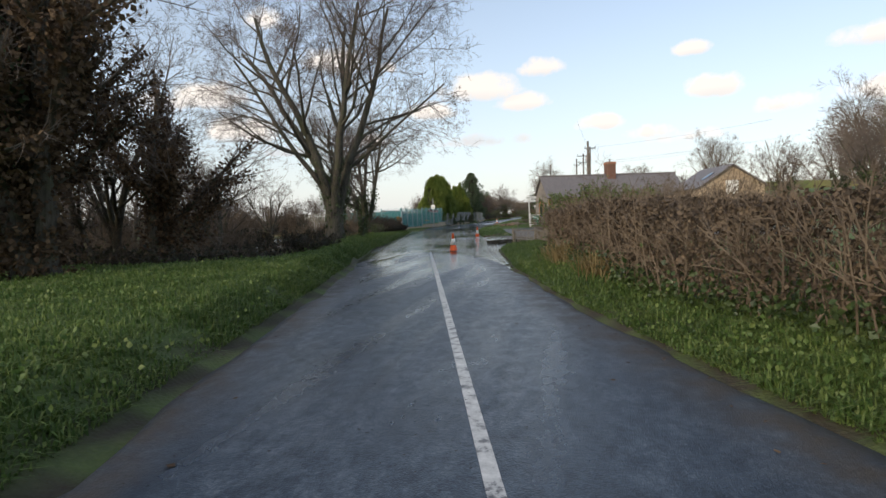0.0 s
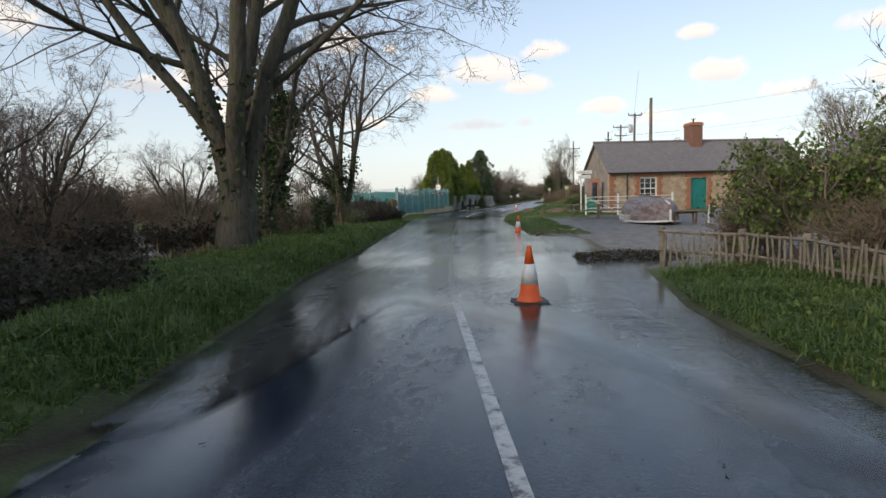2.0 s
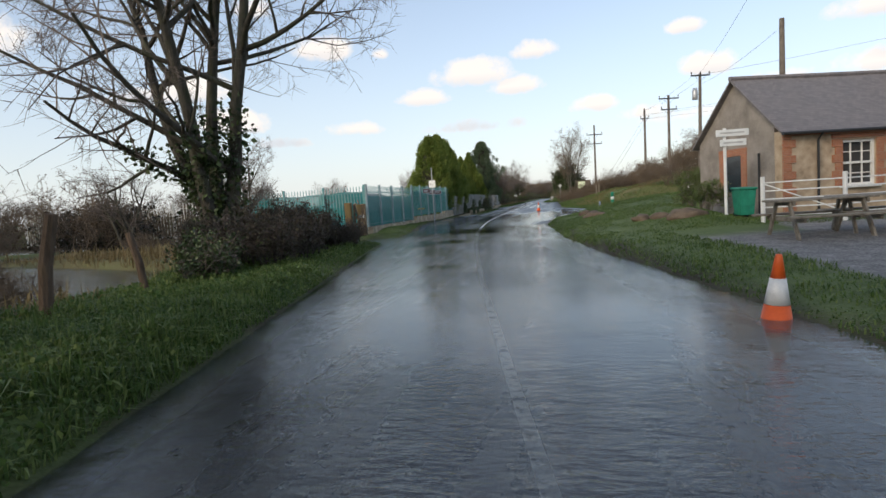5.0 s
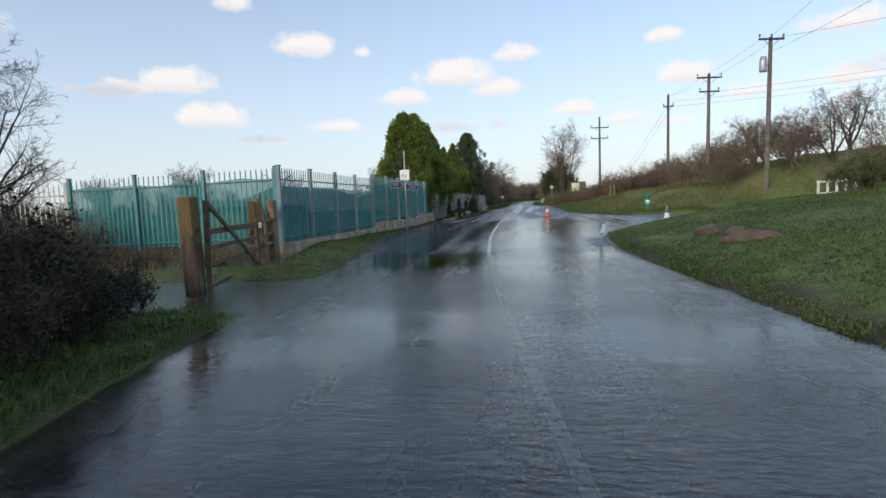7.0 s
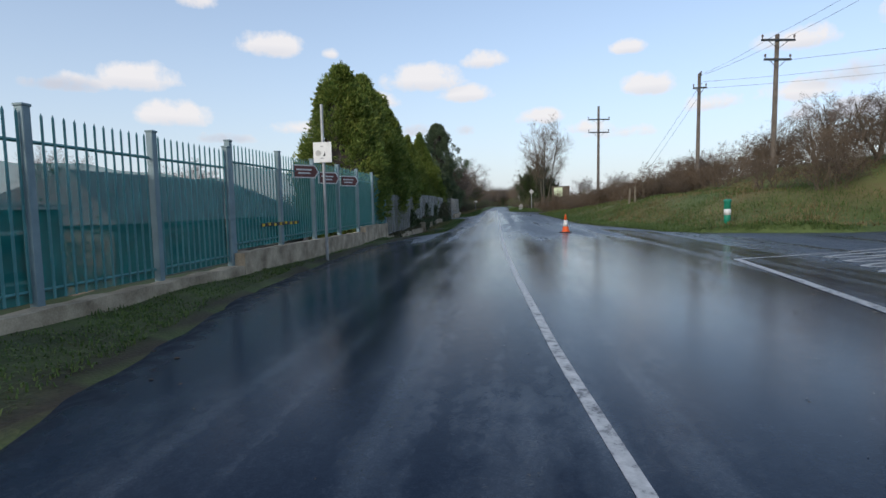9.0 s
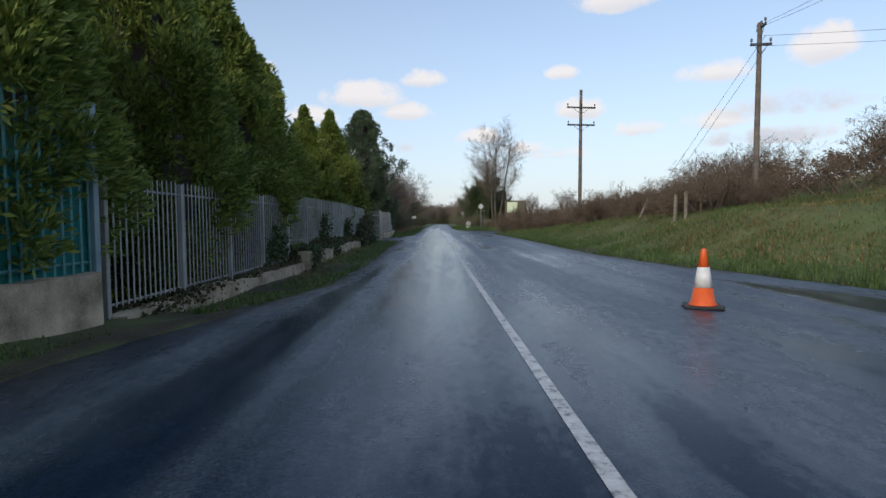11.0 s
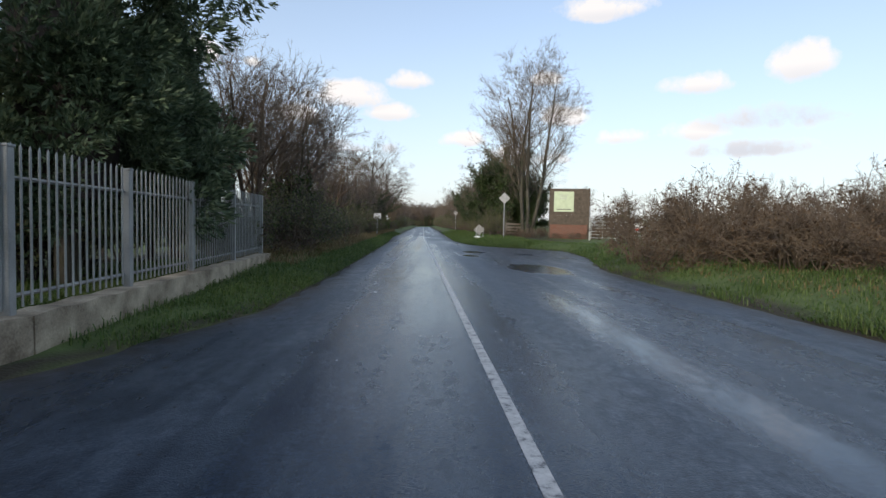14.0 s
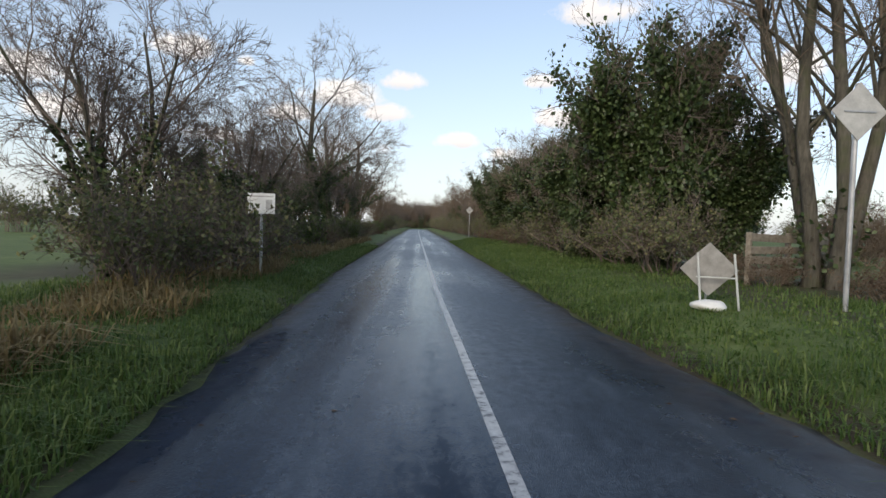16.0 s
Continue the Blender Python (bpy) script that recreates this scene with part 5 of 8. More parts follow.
def pale_mesh(height, width, material, point=True):
    bm = bmesh.new()
    w, t = width / 2, 0.006
    prof = [(-w, 0), (-w * 0.4, t * 2.5), (w * 0.4, t * 2.5), (w, 0), (w * 0.4, -t), (-w * 0.4, -t)]
    lo = [bm.verts.new((0 + b, a, 0)) for a, b in prof]
    hi = [bm.verts.new((0 + b, a, height)) for a, b in prof]
    for k in range(6):
        bm.faces.new((lo[k], lo[(k + 1) % 6], hi[(k + 1) % 6], hi[k]))
    tip = bm.verts.new((0, 0, height + (width * 1.1 if point else 0.004)))
    for k in range(6):
        bm.faces.new((hi[k], hi[(k + 1) % 6], tip))
    bm.faces.new(lo[::-1])
    bmesh.ops.recalc_face_normals(bm, faces=bm.faces)
    me = bpy.data.meshes.new("pale")
    bm.to_mesh(me)
    bm.free()
    me.materials.append(material)
    return me


def railing(name, pts, height, gap, width, material, label, post_step=2.3, post=0.10, rails=(0.16, -0.26), net=None, group="", post_mat=None, over=0.12):
    """Steel palisade railings: posts, two rails, and every pale, along points (x, y, foot height)."""
    root = thing(name, pose(pts[0][0], pts[0][1], pts[0][2]), label, "fence", group)
    o = Vector(pts[0])
    pale = pale_mesh(height, width, material)
    pbm = bmesh.new()
    add_box(pbm, (post, post, height + over + 0.25), (0, 0, (height + over) / 2 - 0.125), bevel=0.008)
    add_box(pbm, (post * 1.18, post * 1.18, 0.03), (0, 0, height + over + 0.012), bevel=0.006)
    pme = bpy.data.meshes.new("post")
    pbm.to_mesh(pme)
    pbm.free()
    pme.materials.append(post_mat or material)
    for (a, b) in zip(pts, pts[1:]):
        a, b = Vector(a) - o, Vector(b) - o
        d = b - a
        rz = math.atan2(d.y, d.x)
        n = max(1, round(d.xy.length / post_step))
        for i in range(n + 1):
            if i == n and tuple(b + o) != tuple(Vector(pts[-1])):
                continue
            q = new("post", pme)
            q.parent = root
            q.matrix_basis = Matrix.Translation(a + d * i / n) @ Matrix.Rotation(rz, 4, "Z")
        m = int(d.xy.length / gap)
        for i in range(m):
            t = (i + 0.5) / m
            if min(abs(t * n - round(t * n)) * d.xy.length / n, 9) < 0.05:
                continue
            q = new("pale", pale)
            q.parent = root
            q.matrix_basis = Matrix.Translation(a + d * t + Vector((0, 0, 0.04))) @ Matrix.Rotation(rz + math.pi / 2, 4, "Z")
        side = Vector((-d.y, d.x, 0)).normalized()
        for h in rails:
            z = h if h > 0 else height + h
            for i in range(n):
                p, q = a + d * i / n, a + d * (i + 1) / n
                bm = tube([p + Vector((0, 0, z)) + side * 0.028, q + Vector((0, 0, z)) + side * 0.028], 0.022, 4)
                part("rail", bm, material, root)
        if net:
            lo, hi, off = net
            bm = bmesh.new()
            k = max(2, int(d.xy.length / 0.5))
            rows = []
            for i in range(k + 1):
                p = a + d * i / k + side * off
                sag = 0.03 * math.sin(i * 1.9) + 0.02 * math.sin(i * 0.7)
                rows.append([bm.verts.new(p + Vector((0, 0, lo)) + side * 0.02 * math.sin(i * 1.3)), bm.verts.new(p + Vector((0, 0, (lo + hi) / 2)) + side * 0.03 * math.sin(i * 1.1)), bm.verts.new(p + Vector((0, 0, hi + sag)))])
            for u, v in zip(rows, rows[1:]):
                for j in range(2):
                    bm.faces.new((u[j], v[j], v[j + 1], u[j + 1]))
            part("netting", bm, M_NET, root, "teal windbreak netting tied to the bars", smooth=True)
    return root


railing("teal_fence", [(-8.45, 23.4, 0.26), (-8.42, 32.4, 0.25)], 2.10, 0.165, 0.042, M_TEAL, "tall teal steel railings with netting along the yard", 2.25, 0.11, net=(0.03, 1.62, 0.07), post_mat=M_BLUEPOST)
railing("teal_fence", [(-8.42, 32.5, 0.46), (-8.45, 46.7, 0.52)], 2.02, 0.165, 0.042, M_TEAL, "tall teal steel railings with netting along the yard", 2.35, 0.11, net=(0.03, 1.72, 0.07), post_mat=M_BLUEPOST)
railing("teal_fence", [(-15.4, 23.5, 0.2), (-8.55, 23.4, 0.24)], 2.10, 0.165, 0.042, M_TEAL, "teal steel railings with netting along the yard's side", 2.25, 0.10, net=(0.03, 1.9, 0.07))
railing("grey_railings", [(-33.0, 26.0, 0.15), (-15.5, 23.5, 0.2)], 2.0, 0.22, 0.06, M_PALE, "pale steel railings along the meadow", 2.6, 0.09)
railing("grey_railings", [(-8.62, 47.2, -0.06), (-8.66, 56.3, -0.03)], 1.86, 0.155, 0.045, M_RAIL, "grey steel railings in the shade of the conifers", 2.3, 0.09, rails=(0.08, -0.14), over=0.01)
railing("grey_railings", [(-8.68, 56.5, 0.44), (-8.75, 66.0, 0.48), (-8.85, 74.2, 0.40)], 1.52, 0.155, 0.05, M_RAIL, "pale grey steel railings above an overgrown wall before conifers", 2.4, 0.095, over=0.01)
railing("grey_railings", [(-9.40, 79.55, 0.04), (-8.62, 81.05, 0.05)], 1.88, 0.13, 0.035, M_RAIL, "pale steel railings beside the entrance gate", 2.9, 0.10, rails=(0.16, 0.85, -0.26))
railing("grey_railings", [(-8.55, 81.35, 0.34), (-8.30, 84.2, 0.34), (-8.58, 89.0, 0.34), (-8.93, 94.5, 0.36)], 1.55, 0.145, 0.035, M_RAIL, "pale steel railings on a low wall past the entrance", 2.7, 0.10, over=0.02)


def steel_gate():
    root = thing("entrance_gate", pose(-8.78, 75.0, 0.04, 0, 0, 98.5), "tall closed pale steel gate with a small green notice", "gate")
    part("gate_post", box((0.16, 0.16, 2.15), (0, 0, 1.05), bevel=0.01), M_CONC, root)
    part("gate_post", box((0.20, 0.20, 2.15), (4.42, 0, 1.05), bevel=0.01), M_CONC, root)
    for z in (0.14, 1.05, 1.92):
        part("rail", box((4.2, 0.04, 0.06), (2.2, 0, z), bevel=0.005), M_PALE, root)
    pale = pale_mesh(1.92, 0.055, M_RAIL)
    for i in range(37):
        q = new("pale", pale)
        q.parent = root
        q.matrix_basis = pose(0.22 + i * 0.109, -0.03, 0.06, 0, 0, 90)
    sign = part("notice", box((0.42, 0.012, 0.34), (3.55, -0.06, 1.50), bevel=0.003), M_GREENBIN, root, "small green notice")
    for k in range(3):
        part("lettering", box((0.30 - 0.05 * k, 0.004, 0.03), (3.55, -0.069, 1.59 - k * 0.09)), M_SIGNWHITE, sign, "pale bars of lettering")


steel_gate()


# ---- yard buildings behind the teal netting ----
def yard_shed(x, y, rz, length, depth, eave, ridge, label):
    root = thing("yard_building", pose(x, y, -0.85, 0, 0, rz), label, "building")
    w, d = length, depth
    bm = bmesh.new()
    add_box(bm, (w, 0.2, eave), (w / 2, 0.1, eave / 2))
    add_box(bm, (w, 0.2, eave), (w / 2, d - 0.1, eave / 2))
    add_box(bm, (0.2, d - 0.41, eave), (0.1, d / 2, eave / 2))
    add_box(bm, (0.2, d - 0.41, eave), (w - 0.1, d / 2, eave / 2))
    part("wall", bm, M_RENDER, root)
    bm = bmesh.new()
    o, t = 0.35, 0.09
    v = [(-o, -o, eave - 0.08), (w + o, -o, eave - 0.08), (w + o, d + o, eave - 0.08), (-o, d + o, eave - 0.08), (w * 0.14, d / 2, ridge), (w * 0.86, d / 2, ridge)]
    v = [bm.verts.new(p) for p in v]
    for f in ((0, 1, 5, 4), (2, 3, 4, 5), (1, 2, 5), (3, 0, 4), (3, 2, 1, 0)):
        bm.faces.new([v[i] for i in f])
    part("roof", bm, M_SLATE, root)
    for i, (sx, wid) in enumerate([(0.2, 0.9), (0.45, 0.9), (0.72, 1.2)]):
        win = part("window", box((wid, 0.06, 0.9), (w * sx, -0.02, eave * 0.62), bevel=0.01), M_WHITE, root)
        part("pane", box((wid - 0.14, 0.02, 0.76), (w * sx, -0.06, eave * 0.62)), M_GLASS, win)


yard_shed(-12.4, 34.5, 89, 12.0, 5.0, 1.95, 3.35, "low yard building with a hipped roof behind the netting")
yard_shed(-11.3, 26.4, 89, 5.2, 2.6, 2.3, 2.5, "pale portable cabin behind the netting")


def marquee():
    root = thing("covered_boat", pose(-10.2, 26.0, -0.9, 0, 0, 88), "grey covered boat on a trailer in the yard", "boat")
    bm = lathe([(0.05, -1.9), (0.5, -1.5), (0.72, -0.6), (0.74, 0.5), (0.6, 1.3), (0.2, 1.85), (0.02, 1.95)], 16)
    bmesh.ops.transform(bm, matrix=pose(0, 0, 0.95, 0, 90, 0), verts=bm.verts)
    part("hull", bm, M_TARP, root, smooth=True)
    part("trailer_frame", box((3.2, 0.9, 0.10), (0, 0, 0.28), bevel=0.02), M_DARKSTEEL, root)
    for sy in (-0.52, 0.52):
        part("wheel", tube([(0, sy - 0.07, 0.26), (0, sy + 0.07, 0.26)], 0.26, 16), M_RUBBER, root)


marquee()


# ---- field gate at the water's edge ----
def lichen_mat():
    """Old timber, dark where it is wet, with ochre lichen in patches over its upper part."""
    s = Shade("lichened_timber")
    grain = s.noise(9.0, 6, 0.65, s.pos(1.0, 1.0, 0.12))
    wood_col = s.ramp(grain, [(0.3, (0.035, 0.026, 0.02)), (0.55, (0.10, 0.075, 0.05)), (0.75, (0.20, 0.155, 0.10))])
    height = s.node("ShaderNodeSeparateXYZ")
    s.link(s.tc.outputs["Object"], height.inputs[0])
    patch = s.math("ADD", s.math("MULTIPLY", height.outputs[2], 0.55), s.math("MULTIPLY", s.noise(5.0, 6, 0.7), 0.9))
    col = s.mix(s.ramp(patch, [(0.98, (0, 0, 0)), (1.25, (0.5, 0.5, 0.5))]), wood_col, lin(0.25, 0.18, 0.065))
    s.bump(grain, 0.6, 0.02)
    return s.done(col, 0.8, 0, 0.3)


M_LICHEN = lichen_mat()


def plank(a, b, wide, thick):
    """A sawn board between two points, its wide face upright."""
    a, b = Vector(a), Vector(b)
    d = (b - a).normalized()
    m = Matrix.Translation((a + b) / 2) @ d.to_track_quat("Y", "Z").to_matrix().to_4x4()
    bm = box((thick, (b - a).length, wide), (0, 0, 0), bevel=0.006)
    bmesh.ops.transform(bm, matrix=m, verts=bm.verts)
    return bm


def field_gate():
    ox, oy, oz = -6.95, 16.85, -0.14
    at = lambda x, y, z: Vector((x - ox, y - oy, z - oz))
    root = thing("field_gate", pose(ox, oy, oz), "weathered wooden field gate shut between old posts", "gate")
    part("gate_post", box((0.26, 0.26, 1.95), at(-6.92, 16.85, 0.54), (0, -1, 4), bevel=0.025), M_LICHEN, root, "squared timber post with ochre lichen on top")
    part("hanging_stile", plank(at(-6.80, 17.08, -0.1), at(-6.77, 17.10, 1.45), 0.09, 0.09), M_OLDWOOD, root)
    near, far = at(-6.80, 17.1, 0), at(-7.80, 20.72, 0)
    up = Vector((0, 0, 1))
    for z0, z1, w in ((0.90, 0.90, 0.11), (0.62, 0.60, 0.08), (0.34, 0.32, 0.08), (-0.06, -0.02, 0.10)):
        part("bar", plank(near + up * z0, far + up * z1, w, 0.045), M_OLDWOOD, root)
    part("brace", plank(near + up * 1.40 + Vector((0.05, 0, 0)), near.lerp(far, 0.93) + up * 0.02 + Vector((0.05, 0, 0)), 0.09, 0.04), M_OLDWOOD, root)
    part("shutting_stile", plank(far + up * -0.15, far + up * 1.05, 0.10, 0.07), M_OLDWOOD, root)


field_gate()


def side_stile():
    ox, oy = -7.95, 20.95
    oz = float(land_z(ox, oy))
    at = lambda x, y, z: Vector((x - ox, y - oy, z - oz))
    root = thing("side_stile", pose(ox, oy, oz), "old timber posts and rails closing the gap beside the gate", "stile")
    part("twin_post", plank(at(-8.02, 20.93, -0.6), at(-8.00, 20.90, 1.47), 0.19, 0.17), M_LICHEN, root, "split post with ochre lichen")
    part("twin_post", plank(at(-7.83, 21.0, -0.6), at(-7.86, 20.98, 1.43), 0.15, 0.14), M_OLDWOOD, root)
    part("bent_post", tube([at(-8.62, 22.70, -0.6), at(-8.62, 22.70, 0.3), at(-8.64, 22.71, 0.9), at(-8.74, 22.75, 1.25), at(-8.90, 22.80, 1.5)], [0.12, 0.115, 0.105, 0.10, 0.09], 8), M_STILE, root, "pale bent trunk used as a post")
    part("end_post", plank(at(-8.50, 22.96, -0.6), at(-8.50, 22.96, 1.49), 0.20, 0.20), M_STILE, root, "worn pale timber post")
    for z0, z1 in ((0.93, 0.97), (0.55, 0.60), (0.30, 0.33)):
        part("rail", plank(at(-7.95, 21.0, z0), at(-8.52, 22.95, z1), 0.085, 0.04), M_STILE, root)
    part("slanting_board", plank(at(-8.00, 21.1, 0.95), at(-8.62, 22.55, 1.66), 0.11, 0.035), M_OLDWOOD, root)
    for z in (0.36, 0.40):
        part("rope", tube([at(-8.13, 20.78, z), at(-7.72, 20.86, z + 0.02), at(-7.70, 21.08, z), at(-8.10, 21.05, z), at(-8.13, 20.78, z)], 0.014, 5), M_STILE, root, "pale rope tie")
    part("tag", box((0.17, 0.012, 0.13), at(-7.83, 20.87, 0.88), (0, 0, 10)), M_SIGNWHITE, root, "small white tag")
    for k in range(3):
        part("footing_brick", box((0.11, 0.2, 0.07), at(-8.60 + 0.03 * k, 22.55, -0.34 + 0.075 * k), (0, 0, 12 * k), bevel=0.008), M_STILE, root)


side_stile()


# ---- signs ----
def signpost_white():
    root = thing("signpost", pose(-7.82, 36.4, 0.2), "grey steel post with a small white warning plate", "sign")
    part("pole", tube([(0, 0, -0.3), (0, 0, 3.75)], 0.038, 12), M_GALV, root)
    plate = part("plate", box((0.50, 0.015, 0.52), (0.0, -0.055, 2.52), (0, 0, -4), bevel=0.004), M_SIGNWHITE, root, "white plate with two grey symbols")
    part("symbol", tube([(-0.11, -0.064, 2.50), (-0.11, -0.068, 2.50)], 0.075, 16), M_SIGNBACK, plate)
    bm = bmesh.new()
    t = [bm.verts.new((0.11 + x, -0.068, 2.50 + z)) for x, z in ((-0.10, -0.08), (0.10, -0.08), (0, 0.10))]
    bm.faces.new(t)
    part("symbol", bm, M_DARKSTEEL, plate)
    for k in range(2):
        part("clamp", box((0.10, 0.09, 0.03), (0, -0.02, 2.37 + 0.30 * k)), M_GALV, root)


signpost_white()


def arrow_board(y, z, rz):
    root = thing("arrow_sign", pose(-8.28, y, z, 0, 0, rz), "maroon direction board with a white border on the fence", "sign", "boards on the teal fence")
    bm = bmesh.new()
    prof = [(-0.42, -0.17), (0.30, -0.17), (0.43, 0.0), (0.30, 0.17), (-0.42, 0.17)]
    f0 = [bm.verts.new((x, 0.0, q)) for x, q in prof]
    f1 = [bm.verts.new((x, -0.02, q)) for x, q in prof]
    bm.faces.new(f0)
    bm.faces.new(f1[::-1])
    for k in range(5):
        bm.faces.new((f0[k], f1[k], f1[(k + 1) % 5], f0[(k + 1) % 5]))
    bmesh.ops.recalc_face_normals(bm, faces=bm.faces)
    part("board", bm, M_SIGNWHITE, root)
    bm = bmesh.new()
    f = [bm.verts.new((x * 0.90, -0.024, q * 0.82)) for x, q in prof]
    bm.faces.new(f)
    panel = part("panel", bm, M_SIGNBROWN, root, "maroon face")
    for k in range(2):
        part("lettering", box((0.48 - 0.10 * k, 0.004, 0.04), (-0.06, -0.027, 0.045 - 0.09 * k)), M_SIGNWHITE, panel, "white bars of lettering")


arrow_board(36.3, 2.24, 58)
arrow_board(38.2, 2.16, 62)
arrow_board(40.4, 2.16, 62)


def warning_tape():
    root = thing("barrier_tape", pose(-8.30, 33.6, 0.95), "yellow hazard strip fixed along the fence", "tape")
    for k in range(14):
        part("stripe", box((0.012, 0.11, 0.06), (0, 0.06 + k * 0.155, 0.012 * math.sin(k)), bevel=0.002), M_YELLOW if k % 2 == 0 else M_BLACK, root)
    part("backing", box((0.006, 2.2, 0.075), (-0.012, 1.06, 0)), M_BLACK, root)


warning_tape()


def railing_notice():
    root = thing("railing_notice", pose(-28.7, 25.28, 1.15, 0, 0, -8), "small white notice with red bars on the meadow railings", "sign")
    board = part("board", box((1.0, 0.03, 0.8), (0, -0.09, 0.3), bevel=0.005), M_SIGNWHITE, root)
    for k in range(2):
        part("lettering", box((0.8 - 0.2 * k, 0.006, 0.14), (0, -0.109, 0.42 - 0.26 * k)), M_RED, board, "red bar of lettering")
    part("bracket", box((0.9, 0.06, 0.05), (0, -0.045, 0.3)), M_GALV, root)


railing_notice()


# ---- the cottage ----
def cottage():
    L, D, E, R = 13.0, 4.4, 2.75, 4.75
    base = 0.08
    root = thing("cottage", pose(8.0, 14.5, base, 0, 0, 18), "single-storey stone cottage with brick trim and slate roof", "house")
    e, r = E - base, R - base
    wins = [(1.95, 3.1, 0.90, 2.30), (8.45, 9.6, 0.90, 2.30)]
    door = (5.3, 6.4, 0.0, 2.18)
    cuts = sorted(wins + [door])
    t = 0.35
    x = 0.0
    for x0, x1, z0, z1 in cuts + [(L, L, 0, 0)]:
        if x0 - x > 0:
            part("front_wall", box((x0 - x, t, e), ((x + x0) / 2, t / 2, e / 2)), M_RUBBLE, root, "buff rubble stone wall")
        if x1 > x0:
            if z0 > 0:
                part("wall_below_window", box((x1 - x0, t, z0), ((x0 + x1) / 2, t / 2, z0 / 2)), M_RUBBLE, root)
            part("wall_above_opening", box((x1 - x0, t, e - z1), ((x0 + x1) / 2, t / 2, (e + z1) / 2)), M_RUBBLE, root)
        x = x1
    for gx in (0.0, L - t):
        bm = bmesh.new()
        prof = [(t, 0.0), (D, 0.0), (D, e), (D / 2, r - 0.08), (t, e + (r - e) * t / (D / 2) - 0.08), (t, e)]
        a = [bm.verts.new((gx, y, z)) for y, z in prof]
        b = [bm.verts.new((gx + t, y, z)) for y, z in prof]
        bm.faces.new(a)
        bm.faces.new(b[::-1])
        for k in range(6):
            bm.faces.new((a[k], b[k], b[(k + 1) % 6], a[(k + 1) % 6]))
        bmesh.ops.recalc_face_normals(bm, faces=bm.faces)
        part("gable_wall", bm, M_RENDER, root, "grey stained gable wall")
    part("back_wall", box((L - 2 * t, t, e), (L / 2, D - t / 2, e / 2)), M_RUBBLE, root)
    # brick trim, a hand proud of the stone, toothed like quoins
    def trim(x0, x1, z0, z1, sill):
        n = int((z1 + 0.2 - z0) / 0.24)
        for side in (-1, 1):
            for k in range(n + 1):
                w = 0.34 if k % 2 else 0.24
                z = z0 + 0.12 + k * 0.24
                if z > z1 + 0.05:
                    continue
                cx = (x0 - w / 2) if side < 0 else (x1 + w / 2)
                part("brick_quoin", box((w, 0.05, 0.232), (cx, -0.02, z), bevel=0.004), M_BRICK, root)
        part("brick_lintel", box((x1 - x0 + 0.7, 0.052, 0.26), ((x0 + x1) / 2, -0.021, z1 + 0.19), bevel=0.004), M_BRICK, root)
        if sill:
            part("window_sill", box((x1 - x0 + 0.16, 0.18, 0.07), ((x0 + x1) / 2, -0.04, z0 - 0.035), bevel=0.008), M_WHITE, root)

    for w in wins:
        trim(*w, True)
        x0, x1, z0, z1 = w
        win = part("window", box((x1 - x0, 0.05, z1 - z0), ((x0 + x1) / 2, 0.16, (z0 + z1) / 2)), M_GLASS, root, "dark sash window panes")
        fr = bmesh.new()
        cx, cz, wd, ht = (x0 + x1) / 2, (z0 + z1) / 2, x1 - x0, z1 - z0
        for sx in (-1, 1):
            add_box(fr, (0.08, 0.07, ht), (cx + sx * (wd / 2 - 0.04), 0.10, cz))
        for z in (z0 + 0.04, cz, z1 - 0.04):
            add_box(fr, (wd - 0.16, 0.08 if z == cz else 0.068, 0.07), (cx, 0.10, z))
        part("window_frame", fr, M_WHITE, win, "white painted sash frame")
        for i in (1, 2):
            part("glazing_bar", box((0.028, 0.04, ht - 0.16), (cx - wd / 2 + wd * i / 3, 0.115, cz)), M_WHITE, win)
        for z in (z0 + ht * 0.27, z0 + ht * 0.74):
            part("glazing_bar", box((wd - 0.16, 0.036, 0.028), (cx, 0.115, z)), M_WHITE, win)
    trim(*door, False)
    x0, x1, z0, z1 = door
    dr = part("door", box((x1 - x0 - 0.12, 0.06, z1 - 0.06), ((x0 + x1) / 2, 0.14, z1 / 2 - 0.02), bevel=0.006), M_TEALDOOR, root, "teal painted plank door")
    for k in range(6):
        part("plank", box(((x1 - x0 - 0.16) / 6 - 0.01, 0.02, z1 - 0.12), (x0 + 0.08 + (k + 0.5) * (x1 - x0 - 0.16) / 6, 0.105, z1 / 2 - 0.02), bevel=0.004), M_TEALDOOR, dr)
    part("door_handle", tube([(x1 - 0.2, 0.08, 1.0), (x1 - 0.2, 0.04, 1.0), (x1 - 0.32, 0.04, 1.0)], 0.012, 8), M_DARKSTEEL, dr)
    for sx in (x0 + 0.03, x1 - 0.03):
        part("door_frame", box((0.06, 0.1, z1), (sx, 0.13, z1 / 2)), M_TEALDOOR, root)
    for k in range(11):
        w = 0.42 if k % 2 else 0.28
        part("brick_quoin", box((w, 0.05, 0.232), (w / 2 - 0.02, -0.02, 0.12 + k * 0.24), bevel=0.004), M_BRICK, root)
    part("brick_course", box((L + 0.02, 0.06, 0.16), (L / 2, -0.024, e - 0.09), bevel=0.004), M_BRICK, root, "red brick course under the eaves")
